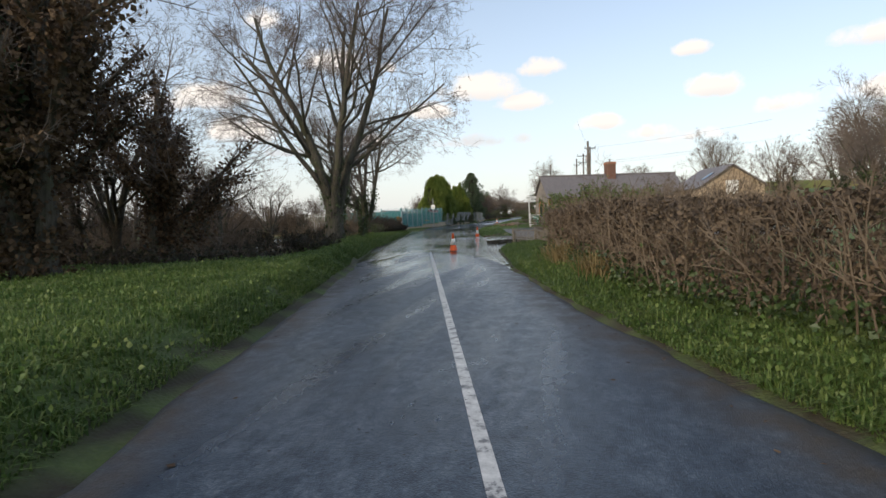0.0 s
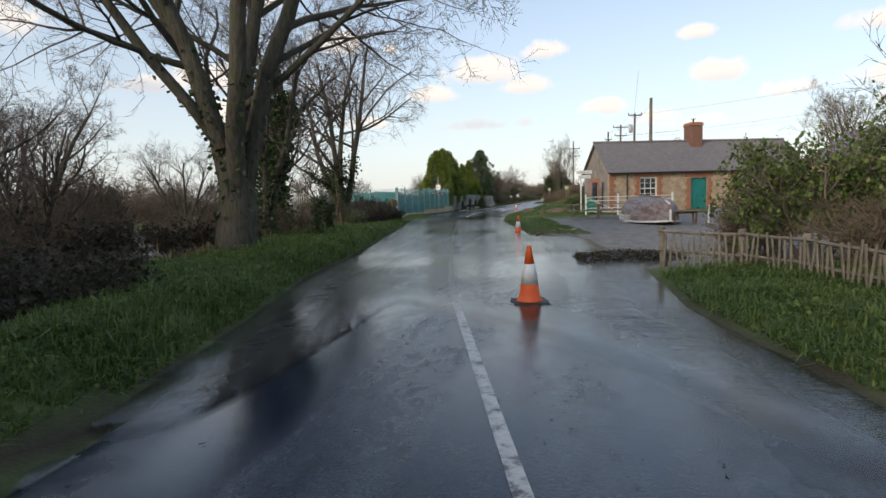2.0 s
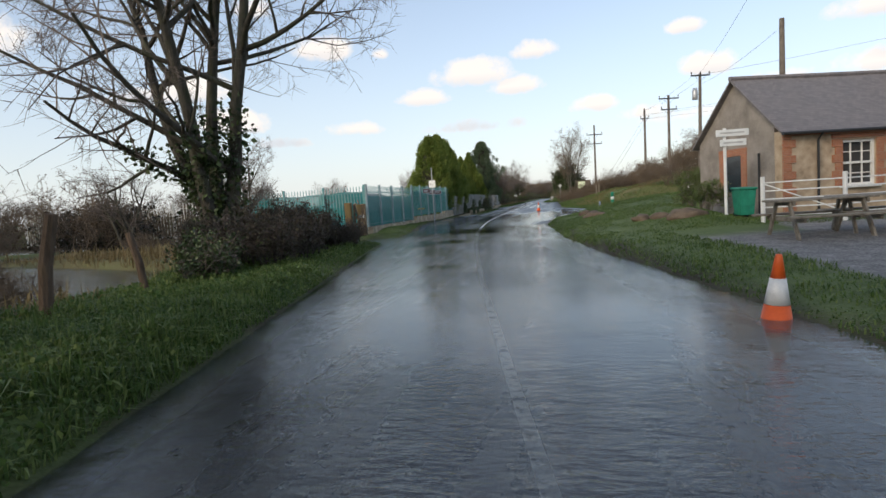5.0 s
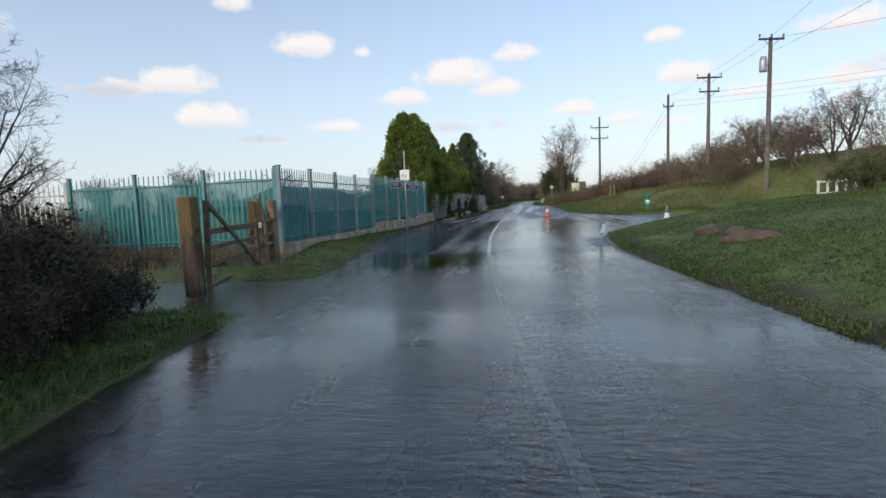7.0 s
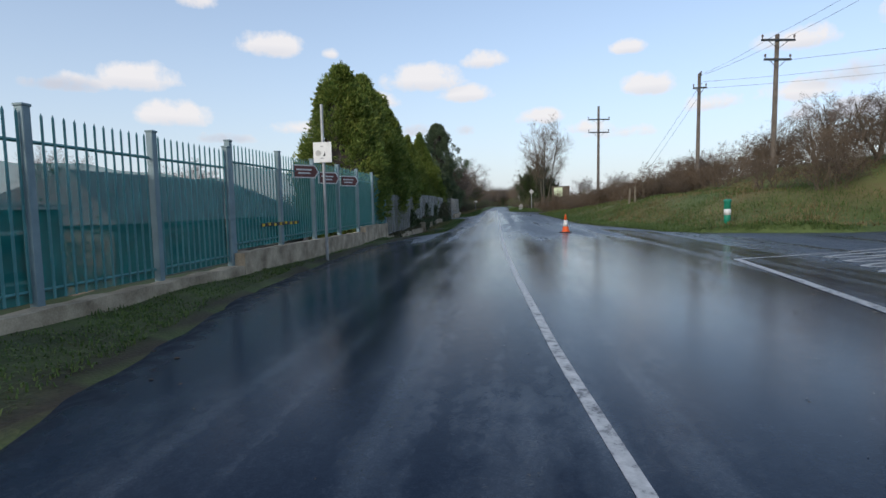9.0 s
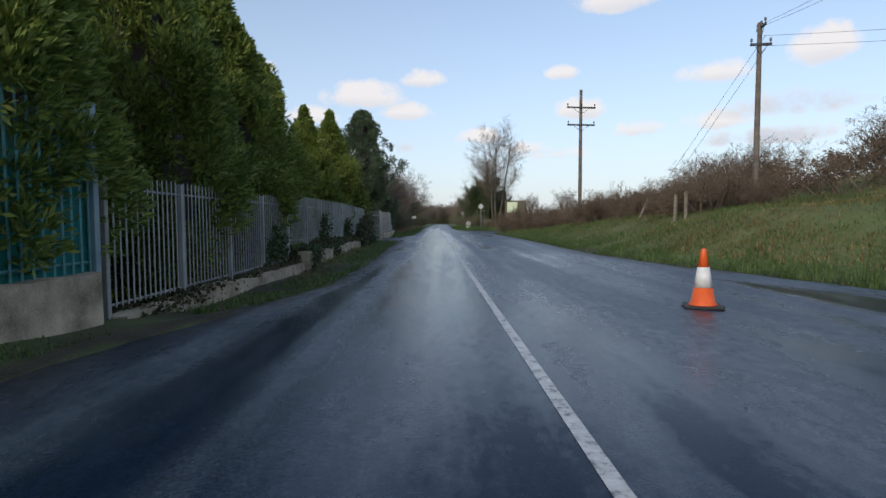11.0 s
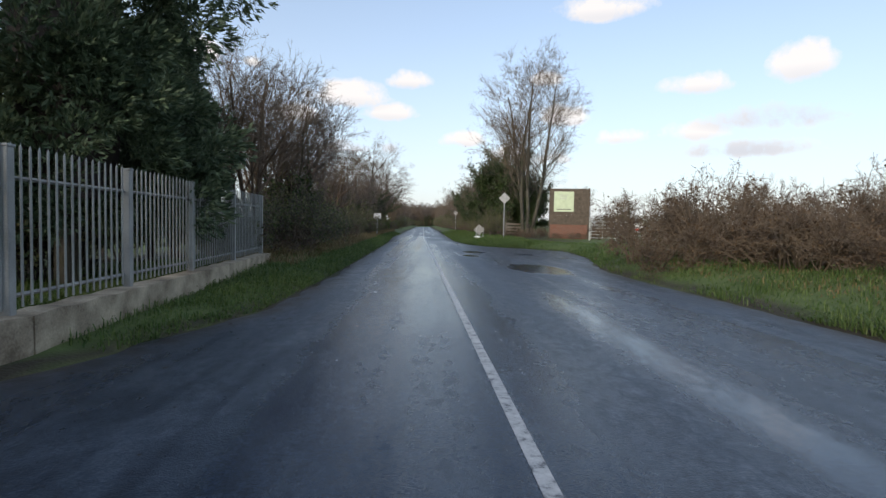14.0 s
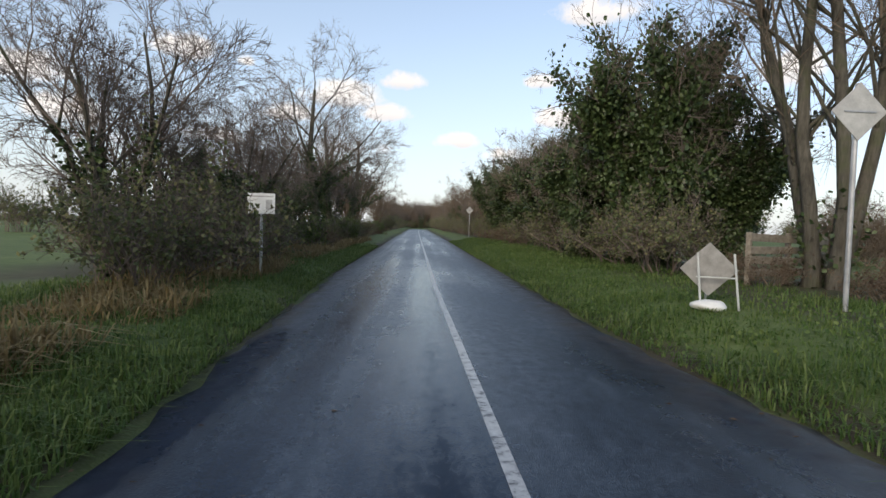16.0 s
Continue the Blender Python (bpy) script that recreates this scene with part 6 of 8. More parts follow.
    # roof with thickness and an uneven ridge
    for side in (-1, 1):
        bm = bmesh.new()
        n = 26
        y_e, y_r = (-0.22, D / 2) if side < 0 else (D + 0.22, D / 2)
        z_e = e - 0.06
        rows = []
        for i in range(n + 1):
            xx = -0.18 + (L + 0.36) * i / n
            sag = 0.018 * math.sin(i * 0.8) + 0.012 * math.sin(i * 2.1)
            rows.append([bm.verts.new((xx, y_e, z_e)), bm.verts.new((xx, (y_e + y_r) / 2, (z_e + r) / 2 + sag)), bm.verts.new((xx, y_r, r + sag * 0.5)),
                         bm.verts.new((xx, y_e, z_e - 0.07)), bm.verts.new((xx, (y_e + y_r) / 2, (z_e + r) / 2 + sag - 0.08)), bm.verts.new((xx, y_r, r + sag * 0.5 - 0.08))])
        for u, v in zip(rows, rows[1:]):
            for a, b in ((0, 1), (1, 2), (5, 4), (4, 3), (3, 0)):
                bm.faces.new((u[a], v[a], v[b], u[b]))
        for row in (rows[0], rows[-1]):
            bm.faces.new((row[0], row[1], row[4], row[3]))
            bm.faces.new((row[1], row[2], row[5], row[4]))
        bmesh.ops.recalc_face_normals(bm, faces=bm.faces)
        part("roof_slope", bm, M_SLATE, root, "grey slate roof")
    for k in range(26):
        bm = tube([(-0.2 + k * 0.515, D / 2, r + 0.03), (-0.2 + (k + 1) * 0.515 - 0.012, D / 2, r + 0.03)], 0.085, 6)
        part("ridge_tile", bm, M_SLATE, root)
    part("gutter", tube([(-0.2, -0.27, e - 0.10), (L + 0.2, -0.27, e - 0.12)], 0.05, 8), M_BLACK, root, "black gutter")
    part("downpipe", tube([(1.1, -0.26, e - 0.14), (1.1, -0.08, e - 0.32), (1.1, -0.08, 0.1)], 0.035, 8), M_BLACK, root)
    part("downpipe", tube([(-0.06, 1.0, 2.1), (-0.06, 1.0, 0.0)], 0.035, 8), M_BLACK, root)
    for cx in (6.7,):
        ch = part("chimney", box((0.78, 0.95, 1.75), (cx, D / 2, r + 0.28), bevel=0.01), M_BRICKHOARD, root, "weathered brick chimney stack")
        part("cap", box((0.90, 1.07, 0.10), (cx, D / 2, r + 1.04), bevel=0.01), M_BRICK, ch)
        part("cap", box((0.80, 0.97, 0.10), (cx, D / 2, r + 1.15), bevel=0.01), M_BRICK, ch)
        part("cowl", tube([(cx, D / 2, r + 1.2), (cx, D / 2, r + 1.45)], 0.05, 8), M_DARKSTEEL, ch)
        part("cowl_cap", box((0.32, 0.1, 0.03), (cx, D / 2, r + 1.46), bevel=0.005), M_DARKSTEEL, ch)
    # brick-trimmed gable window
    part("gable_window", box((0.06, 0.9, 1.2), (-0.005, 2.4, 1.5)), M_GLASS, root)
    for yy in (1.8, 3.0):
        part("brick_quoin", box((0.05, 0.26, 1.5), (-0.02, yy, 1.5), bevel=0.004), M_BRICK, root)
    part("brick_lintel", box((0.05, 1.5, 0.24), (-0.021, 2.4, 2.24), bevel=0.004), M_BRICK, root)


cottage()


# ---- things in the gravel yard ----
def yard_gate():
    root = thing("white_gate", at_ground(6.45, 11.5, 0), "white painted bar gate before the cottage", "gate")
    a, b, c = Vector((0, 0, 0)), Vector((1.75, -0.3, 0)), Vector((4.9, 1.2, 0))
    for p in (a, b, c):
        part("post", tube([p + Vector((0, 0, -0.3)), p + Vector((0, 0, 1.18))], 0.055, 8), M_WHITE, root)
    for u, v in ((a, b), (b, c)):
        for k in range(5):
            z = 0.18 + k * 0.21
            part("bar", tube([u + Vector((0, 0, z)), v + Vector((0, 0, z))], 0.02, 6), M_WHITE, root)
    part("brace", tube([a + Vector((0, -0.03, 1.0)), b + Vector((0, -0.03, 0.2))], 0.018, 6), M_WHITE, root)
    part("upright", tube([(b + c) / 2 + Vector((0, 0, 0.1)), (b + c) / 2 + Vector((0, 0, 1.06))], 0.02, 6), M_WHITE, root)


yard_gate()


def finger_post():
    root = thing("finger_post", at_ground(6.25, 14.0, 0), "white direction post with two finger boards", "sign")
    part("pole", tube([(0, 0, -0.3), (0, 0, 2.6)], 0.045, 10), M_WHITE, root)
    for z, s, dx in ((2.45, 1.0, 0.2), (2.16, 0.8, 0.22)):
        b = part("finger_board", box((0.95 * s, 0.03, 0.20), (dx, -0.05, z), (0, 0, 8), bevel=0.006), M_SIGNWHITE, root)
        part("lettering", box((0.7 * s, 0.005, 0.045), (dx, -0.068, z), (0, 0, 8)), M_SIGNBACK, b, "grey bar of lettering")


finger_post()


def picnic_table(m, label):
    root = thing("picnic_table", m, label, "table", "picnic tables in the yard")
    for k in range(5):
        part("top_plank", box((1.8, 0.135, 0.04), (0, -0.29 + k * 0.145, 0.72), bevel=0.006), M_POST, root)
    for s in (-1, 1):
        for k in range(2):
            part("seat_plank", box((1.8, 0.135, 0.04), (0, s * (0.66 + k * 0.145), 0.42), bevel=0.006), M_POST, root)
    for x in (-0.65, 0.65):
        for s in (-1, 1):
            part("leg", box((0.045, 0.10, 0.85), (x, s * 0.45, 0.34), (s * 28, 0, 0), bevel=0.005), M_POST, root)
        part("seat_bearer", box((0.05, 1.55, 0.09), (x + 0.05, 0, 0.355), bevel=0.005), M_POST, root)
        part("top_bearer", box((0.05, 0.74, 0.08), (x + 0.05, 0, 0.658), bevel=0.005), M_POST, root)
    return root


pt = picnic_table(at_ground(6.3, 8.0, 4), "weathered wooden picnic table on the gravel")
copy_thing(pt, at_ground(7.65, 8.5, -6))


def trestle(x, y, rz):
    root = thing("timber_trestle", at_ground(x, y, rz), "low dark timber trestle with odd planks beside the boat", "trestle")
    for sx in (-0.42, 0.42):
        for sy in (-1, 1):
            part("leg", box((0.07, 0.07, 0.5), (sx, sy * 0.16, 0.22), (sy * -14, 0, 0), bevel=0.006), M_OLDWOOD, root)
    part("beam", box((1.05, 0.09, 0.09), (0, 0, 0.49), bevel=0.008), M_OLDWOOD, root)
    for k in range(3):
        part("plank", box((1.2 - 0.12 * k, 0.15, 0.03), (0.04 * k, -0.14 + 0.14 * k, 0.555 + 0.002 * k), (0, 0, 5 * k - 4), bevel=0.004), M_POST, root)


def white_stake(x, y):
    root = thing("white_stake", at_ground(x, y, 15), "short white timber stake on a round foot", "post")
    part("stake", box((0.07, 0.07, 0.75), (0, 0, 0.4), (0, 3, 0), bevel=0.008), M_WHITE, root)
    part("foot", lathe([(0.18, 0.0), (0.19, 0.04), (0.16, 0.07)], 14), M_KERB_FOOT, root)


def wheeled_bin(x, y, rz):
    root = thing("green_bin", at_ground(x, y, rz), "small dark green bin beside the direction post", "bin")
    bm = bmesh.new()
    bmesh.ops.create_cube(bm, size=1.0)
    for v in bm.verts:
        k = 0.40 if v.co.z < 0 else 0.50
        v.co = Vector((v.co.x * k, v.co.y * k * 1.1, 0.08 + (v.co.z + 0.5) * 0.78))
    bmesh.ops.bevel(bm, geom=list(bm.edges), offset=0.025, segments=2, affect="EDGES")
    part("body", bm, M_GREENBIN, root)
    part("lid", box((0.55, 0.62, 0.06), (0, -0.01, 0.895), (3, 0, 0), bevel=0.02), M_GREENBIN, root)
    for sx in (-0.17, 0.17):
        part("wheel", tube([(sx - 0.03, 0.2, 0.09), (sx + 0.03, 0.2, 0.09)], 0.09, 12), M_RUBBER, root)


def planter(x, y, rz):
    root = thing("timber_planter", at_ground(x, y, rz), "pale timber planter below the cottage window", "planter")
    for k in range(3):
        for sy in (-1, 1):
            part("board", box((1.1, 0.025, 0.145), (0, sy * 0.2, 0.12 + k * 0.152), bevel=0.004), M_POST, root)
        for sx in (-1, 1):
            part("board", box((0.025, 0.37, 0.145), (sx * 0.535, 0, 0.12 + k * 0.152), bevel=0.004), M_POST, root)
    part("soil", box((1.03, 0.36, 0.05), (0, 0, 0.42)), M_OLDWOOD, root)
    r = np.random.RandomState(12)
    part_mesh("plant", leaf_cloud("plant", np.stack([r.normal(0, 0.3, 260), r.normal(0, 0.1, 260), 0.46 + np.abs(r.normal(0, 0.12, 260))], 1), 0.07, M_BRAMBLE, 12), root)


M_KERB_FOOT = simple("grey_concrete_foot", (0.16, 0.155, 0.145), (0.32, 0.31, 0.29), 5.0, 0.85, bump=0.2)
trestle(10.0, 2.6, 8)
white_stake(10.9, 2.4)
wheeled_bin(6.85, 14.35, 10)
planter(16.7, 16.75, 18)


def old_boat():
    """An upturned wooden boat, keel up, propped on blocks."""
    root = thing("upturned_boat", at_ground(8.95, 4.6, -80, -0.06) @ pose(0, 0, 0, 0, 2.0, 0) @ Matrix.Diagonal((1.0, 1.0, 1.25, 1.0)), "upturned old wooden boat with worn red and white paint", "boat")
    s = Shade("worn_hull_paint")
    streak = s.noise(3.0, 6, 0.65, s.pos(0.5, 2.5, 2.5))
    col = s.ramp(streak, [(0.28, (0.11, 0.055, 0.045)), (0.46, (0.20, 0.125, 0.11)), (0.58, (0.26, 0.24, 0.24)), (0.72, (0.17, 0.20, 0.24))])
    s.bump(streak, 0.3, 0.01)
    hull_mat = s.done(col, 0.55)
    bm = bmesh.new()
    rows = []
    n = 20
    for i in range(n + 1):
        u = i / n
        x = -2.5 + 5.0 * u
        w = 0.98 * (1 - abs(2 * u - 0.92) ** 2.6) ** 0.5 if abs(2 * u - 0.92) < 1 else 0.02
        w = max(w, 0.06 if u > 0.5 else 0.42)
        rim = 0.14 + 0.10 * (2 * u - 1) ** 2
        top = 0.96 - 0.30 * max(0, u - 0.72) ** 1.2 * 3 - 0.16 * (1 - u) * (u < 0.25)
        row = []
        for k in range(13):
            t = math.pi * k / 12
            row.append(bm.verts.new((x, -math.cos(t) * w * (0.94 + 0.06 * math.sin(t)), rim + (top - rim) * math.sin(t) ** 0.52)))
        rows.append(row)
    for u, v in zip(rows, rows[1:]):
        for k in range(12):
            bm.faces.new((u[k], v[k], v[k + 1], u[k + 1]))
    bm.faces.new(rows[0])
    bm.faces.new(rows[-1][::-1])
    bmesh.ops.recalc_face_normals(bm, faces=bm.faces)
    part("hull", bm, hull_mat, root, "worn red and grey hull planking", smooth=True)
    for side in (-1, 1):
        pts = []
        for i in range(n + 1):
            u = i / n
            w = 0.98 * (1 - abs(2 * u - 0.92) ** 2.6) ** 0.5 if abs(2 * u - 0.92) < 1 else 0.02
            w = max(w, 0.06 if u > 0.5 else 0.42)
            pts.append((-2.5 + 5.0 * u, side * (w + 0.015), 0.14 + 0.10 * (2 * u - 1) ** 2))
        part("gunwale", tube(pts, 0.035, 6), M_WHITE, root, "white gunwale")
    part("keel", tube([(-2.4, 0, 0.86), (-1.2, 0, 0.985), (0.8, 0, 0.985), (2.1, 0, 0.80)], 0.03, 6), M_POST, root)
    part("stem", tube([(2.52, 0, 0.22), (2.50, 0, 0.55), (2.36, 0, 0.80), (1.9, 0, 0.90)], [0.05, 0.05, 0.045, 0.03], 6), M_WHITE, root, "white painted stem")
    for x in (-1.9, 1.6):
        part("block", box((0.3, 0.5, 0.42), (x, 0, 0.03), bevel=0.02), M_OLDWOOD, root)


old_boat()


def crate_stack(x, y, rz):
    root = thing("timber_crate", at_ground(x, y, rz), "small pale slatted timber crate on the gravel", "crate", "crates in the yard")
    for k in range(4):
        for s in (-1, 1):
            part("slat", box((0.42, 0.02, 0.07), (0, s * 0.18, 0.05 + k * 0.095), bevel=0.003), M_PALE, root)
            part("slat", box((0.02, 0.335, 0.07), (s * 0.19, 0, 0.05 + k * 0.095), bevel=0.003), M_PALE, root)
    part("base", box((0.40, 0.34, 0.02), (0, 0, 0.012)), M_POST, root)


crate_stack(8.0, 4.4, 10)
crate_stack(8.05, 5.9, 30)


def picket_run():
    line = [Vector(p) for p in ((6.95, -11.1, 0), (8.0, -12.1, 0), (8.42, -13.3, 0), (8.58, -15.3, 0))]
    root = thing("picket_fence", pose(6.95, -11.1, 0), "low broken fence of grey rails and leaning wooden pickets", "fence")
    r = random.Random(4)
    g = [Vector((p.x - 6.95, p.y + 11.1, float(land_z(p.x, p.y)))) for p in line]
    for p in g:
        part("post", box((0.10, 0.10, 1.0), (p.x, p.y, 0.20), (r.uniform(-3, 3), r.uniform(-4, 4), 50 + r.uniform(-8, 8)), bevel=0.01), M_POST, root)
    for a, b in zip(g, g[1:]):
        side = Vector((a.y - b.y, b.x - a.x, 0)).normalized() * -0.07
        for z in (0.63, 0.30):
            u, v = Vector((a.x, a.y, z)) + side, Vector((b.x, b.y, z + r.uniform(-0.03, 0.03))) + side
            part("rail", tube([u + (u - v) * 0.03, (u + v) / 2 + Vector((0, 0, -0.012)), v + (v - u) * 0.03], 0.03, 5), M_POST, root)
        n = int((b - a).length / 0.11)
        for k in range(1, n):
            if r.random() < 0.08:
                continue
            p = a.lerp(b, k / n) + side * 1.7
            h = r.uniform(0.52, 0.70) * (1.0 if a is g[0] else 0.85)
            part("picket", box((0.036, 0.020, h), (p.x, p.y, p.z + h / 2 - 0.06), (r.uniform(-5, 5), r.uniform(-9, 9), math.degrees(math.atan2(b.y - a.y, b.x - a.x))), bevel=0.004), M_POST, root)


picket_run()


# ---- traffic cones and bollards ----
def traffic_cone(x, y, s, label, rz=0.0, z=None, tilt=0.0):
    m = pose(x, y, float(road_z(x, y)) if z is None else z, tilt, 0, rz) @ Matrix.Scale(s, 4)
    root = thing("traffic_cone", m, label, "cone", "traffic cones")
    bm = bmesh.new()
    add_box(bm, (0.46, 0.46, 0.035), (0, 0, 0.02), bevel=0.012)
    for a in range(4):
        add_box(bm, (0.10, 0.10, 0.03), (0.2 * math.cos(a * math.pi / 2), 0.2 * math.sin(a * math.pi / 2), 0.016), bevel=0.008)
    part("base", bm, M_RUBBER, root, "black rubber base")
    R = lambda z: 0.150 - 0.122 * (z - 0.04) / 0.72
    part("lower_body", lathe([(0.175, 0.036), (0.172, 0.05), (R(0.06), 0.07), (R(0.26), 0.26)], 24), M_ORANGE, root, smooth=True)
    part("sleeve", lathe([(R(0.26) + 0.003, 0.26), (R(0.52) + 0.003, 0.52)], 24), M_SLEEVE, root, "white reflective sleeve", smooth=True)
    part("tip", lathe([(R(0.52), 0.52), (R(0.74), 0.74), (0.024, 0.755), (0.010, 0.75)], 24), M_ORANGE, root, smooth=True)
    return root


traffic_cone(4.75, -14.5, 1.0, "orange traffic cone with a white band standing in the flood water", 12)
traffic_cone(3.32, 1.6, 0.98, "orange traffic cone with a white band half sunk in the flood", 40, z=-0.17, tilt=3)
traffic_cone(-0.5, 47.0, 1.05, "orange traffic cone with a white band on the dry road", 70)


def faded_cone(x, y):
    root = thing("traffic_cone", at_ground(x, y, 20), "faded white traffic cone with a blue-grey tip on the lawn corner", "cone", "traffic cones")
    part("base", box((0.46, 0.46, 0.05), (0, 0, 0.03), bevel=0.012), M_ORANGE, root, "orange foot")
    part("body", lathe([(0.175, 0.05), (0.165, 0.10), (0.075, 0.60)], 24), M_SLEEVE, root, smooth=True)
    part("tip", lathe([(0.078, 0.60), (0.035, 0.86), (0.02, 0.87)], 24), M_FADED, root, "blue-grey tip", smooth=True)


M_FADED = simple("faded_blue_sleeve", (0.16, 0.20, 0.27), (0.26, 0.31, 0.38), 9.0, 0.5)
faded_cone(3.75, 31.0)


def marker(x, y):
    root = thing("green_marker", at_ground(x, y, 0), "green plastic marker post with a white band", "bollard")
    part("body", lathe([(0.13, -0.1), (0.13, 0.34), (0.125, 0.36)], 14), M_GREENBIN, root, smooth=True)
    part("band", lathe([(0.134, 0.36), (0.134, 0.60)], 14), M_SIGNWHITE, root, "white reflective band", smooth=True)
    part("top", lathe([(0.125, 0.60), (0.13, 0.62), (0.13, 0.88), (0.15, 0.90), (0.15, 0.97), (0.06, 1.0)], 14), M_GREENBIN, root, smooth=True)


marker(5.85, 46.0)


def boulder(x, y, rz, s, seed):
    r = random.Random(seed)
    bm = bmesh.new()
    bmesh.ops.create_icosphere(bm, subdivisions=3, radius=0.5)
    for v in bm.verts:
        k = 1 + 0.34 * noise.noise(v.co * 2.6 + Vector((seed, 0, 0))) + 0.16 * noise.noise(v.co * 7.0)
        v.co = Vector((v.co.x * 1.5 * k, v.co.y * 0.9 * k, max(v.co.z * 0.62 * k, -0.2)))
    ob = part("boulder", bm, M_STONE, None, smooth=True)
    ob.matrix_world = at_ground(x, y, rz, -0.03 * s) @ Matrix.Scale(s, 4)
    tagged(ob, "dull brown boulder set in the lawn", "rock", "boulders on the lawn")


for q in [(2.5, 21.1, 20, 0.55, 1), (2.75, 19.5, -30, 0.66, 2), (3.9, 14.4, 60, 0.6, 3), (5.0, 13.4, 10, 0.8, 4), (2.75, 20.3, 80, 0.5, 5), (4.4, 14.1, 30, 0.5, 6)]:
    boulder(*q)


def white_rails():
    root = thing("white_post_rail", at_ground(8.6, 30.0, 0), "short white post-and-rail fence on the lawn", "fence")
    for k in range(5):
        z = float(land_z(8.6 + k * 0.33, 30.0 + k * 0.07)) - float(land_z(8.6, 30.0))
        part("post", box((0.07, 0.07, 0.95), (k * 0.33, k * 0.07, z + 0.38), bevel=0.008), M_WHITE, root)
    for h in (0.35, 0.75):
        part("rail", box((1.4, 0.03, 0.06), (0.66, 0.2, h + 0.05), (0, 0, 12.5), bevel=0.005), M_WHITE, root)


white_rails()


# ---- kerb along the lawn: single stones ----
kerb = tagged(new("kerb"), "worn grey concrete kerb along the lawn", "kerb", kind="structure")
M_KERB = simple("dirty_kerb_concrete", (0.07, 0.065, 0.055), (0.24, 0.225, 0.19), 3.0, 0.85, bump=0.3, fine=40)
kb = bmesh.new()
add_box(kb, (0.88, 0.13, 0.24), bevel=0.012)
kme = bpy.data.meshes.new("kerb_stone")
kb.to_mesh(kme)
kb.free()
kme.materials.append(M_KERB)
kpts = [(float(right_edge(y)) + 0.06, float(y)) for y in np.arange(17.0, 26.2, 0.05)] + [(float(x), float(side_near(x)) - 0.06) for x in np.arange(1.0, 12, 0.05)]
gone = 0.0
for (x0, y0), (x1, y1) in zip(kpts, kpts[1:]):
    gone += math.hypot(x1 - x0, y1 - y0)
    if gone >= 0.9:
        gone = 0.0
        q = new("kerb_stone", kme)
        q.parent = kerb
        q.matrix_basis = pose(x0, y0, (float(road_z(x0, y0)) if y0 < 27 else 0.02 + 0.012 * max(0, x0 - 2)) - 0.105, 0, 0, math.degrees(math.atan2(y1 - y0, x1 - x0)))


# ---- heap of rubble at the gravel's edge ----
def stone_mesh(seed):
    bm = bmesh.new()
    bmesh.ops.create_icosphere(bm, subdivisions=1, radius=0.5)
    r = random.Random(seed)
    for v in bm.verts:
        v.co = Vector((v.co.x * 1.2, v.co.y * 0.85, v.co.z * 0.6)) * r.uniform(0.72, 1.12)
    me = bpy.data.meshes.new("stone")
    bm.to_mesh(me)
    bm.free()
    me.materials.append(M_RUBBLESTONE)
    return me


M_RUBBLESTONE = simple("dark_wet_rubble", (0.014, 0.013, 0.012), (0.06, 0.055, 0.05), 5.0, 0.6, bump=0.5, fine=30)


def rubble_heap():
    root = thing("rubble_heap", pose(6.35, -9.3, -0.08), "low heap of dark wet rubble and weeds at the gravel edge", "rubble")
    r = random.Random(44)
    shapes = [stone_mesh(k) for k in range(5)]
    for k in range(190):
        u = min(1.2, max(-0.8, r.gauss(0.1, 0.6)))
        v = r.gauss(0, 0.28)
        h = 0.13 * math.exp(-(u / 1.6) ** 2 - (v / 0.5) ** 2)
        q = new("stone", shapes[k % 5])
        q.parent = root
        s = r.uniform(0.06, 0.20)
        q.matrix_basis = pose(u * 0.98 - v * 0.2, v + u * 0.2, h, r.uniform(-30, 30), r.uniform(-30, 30), r.uniform(0, 360)) @ Matrix.Scale(s, 4)
    rr = np.random.RandomState(3)
    u, v = np.clip(rr.normal(0.1, 0.6, 4200), -0.85, 1.3), rr.normal(0, 0.26, 4200)
    h = 0.11 * np.exp(-(u / 1.6) ** 2 - (v / 0.5) ** 2) + np.abs(rr.normal(0, 0.04, 4200))
    part_mesh("foliage", leaf_cloud("foliage", np.stack([u * 0.98 - v * 0.2, v + u * 0.2, h], 1), 0.036, M_DITCH, 5), root, "wet dark weeds")


rubble_heap()
for k, (x, y) in enumerate([(4.55, -1.25), (4.85, -1.15), (5.1, -1.0), (5.35, -0.9), (5.55, -0.62), (4.3, -1.2), (5.75, -0.4)]):
    ob = new("edging_stone", stone_mesh(20 + k))
    ob.matrix_world = at_ground(x, y, 50 * k) @ Matrix.Scale(0.24 + 0.05 * (k % 3), 4)
    ob.data.materials[0] = M_CONC if k == 4 else M_STONE
    tagged(ob, "rough stone edging the grass strip", "stone", "stones edging the grass strip")


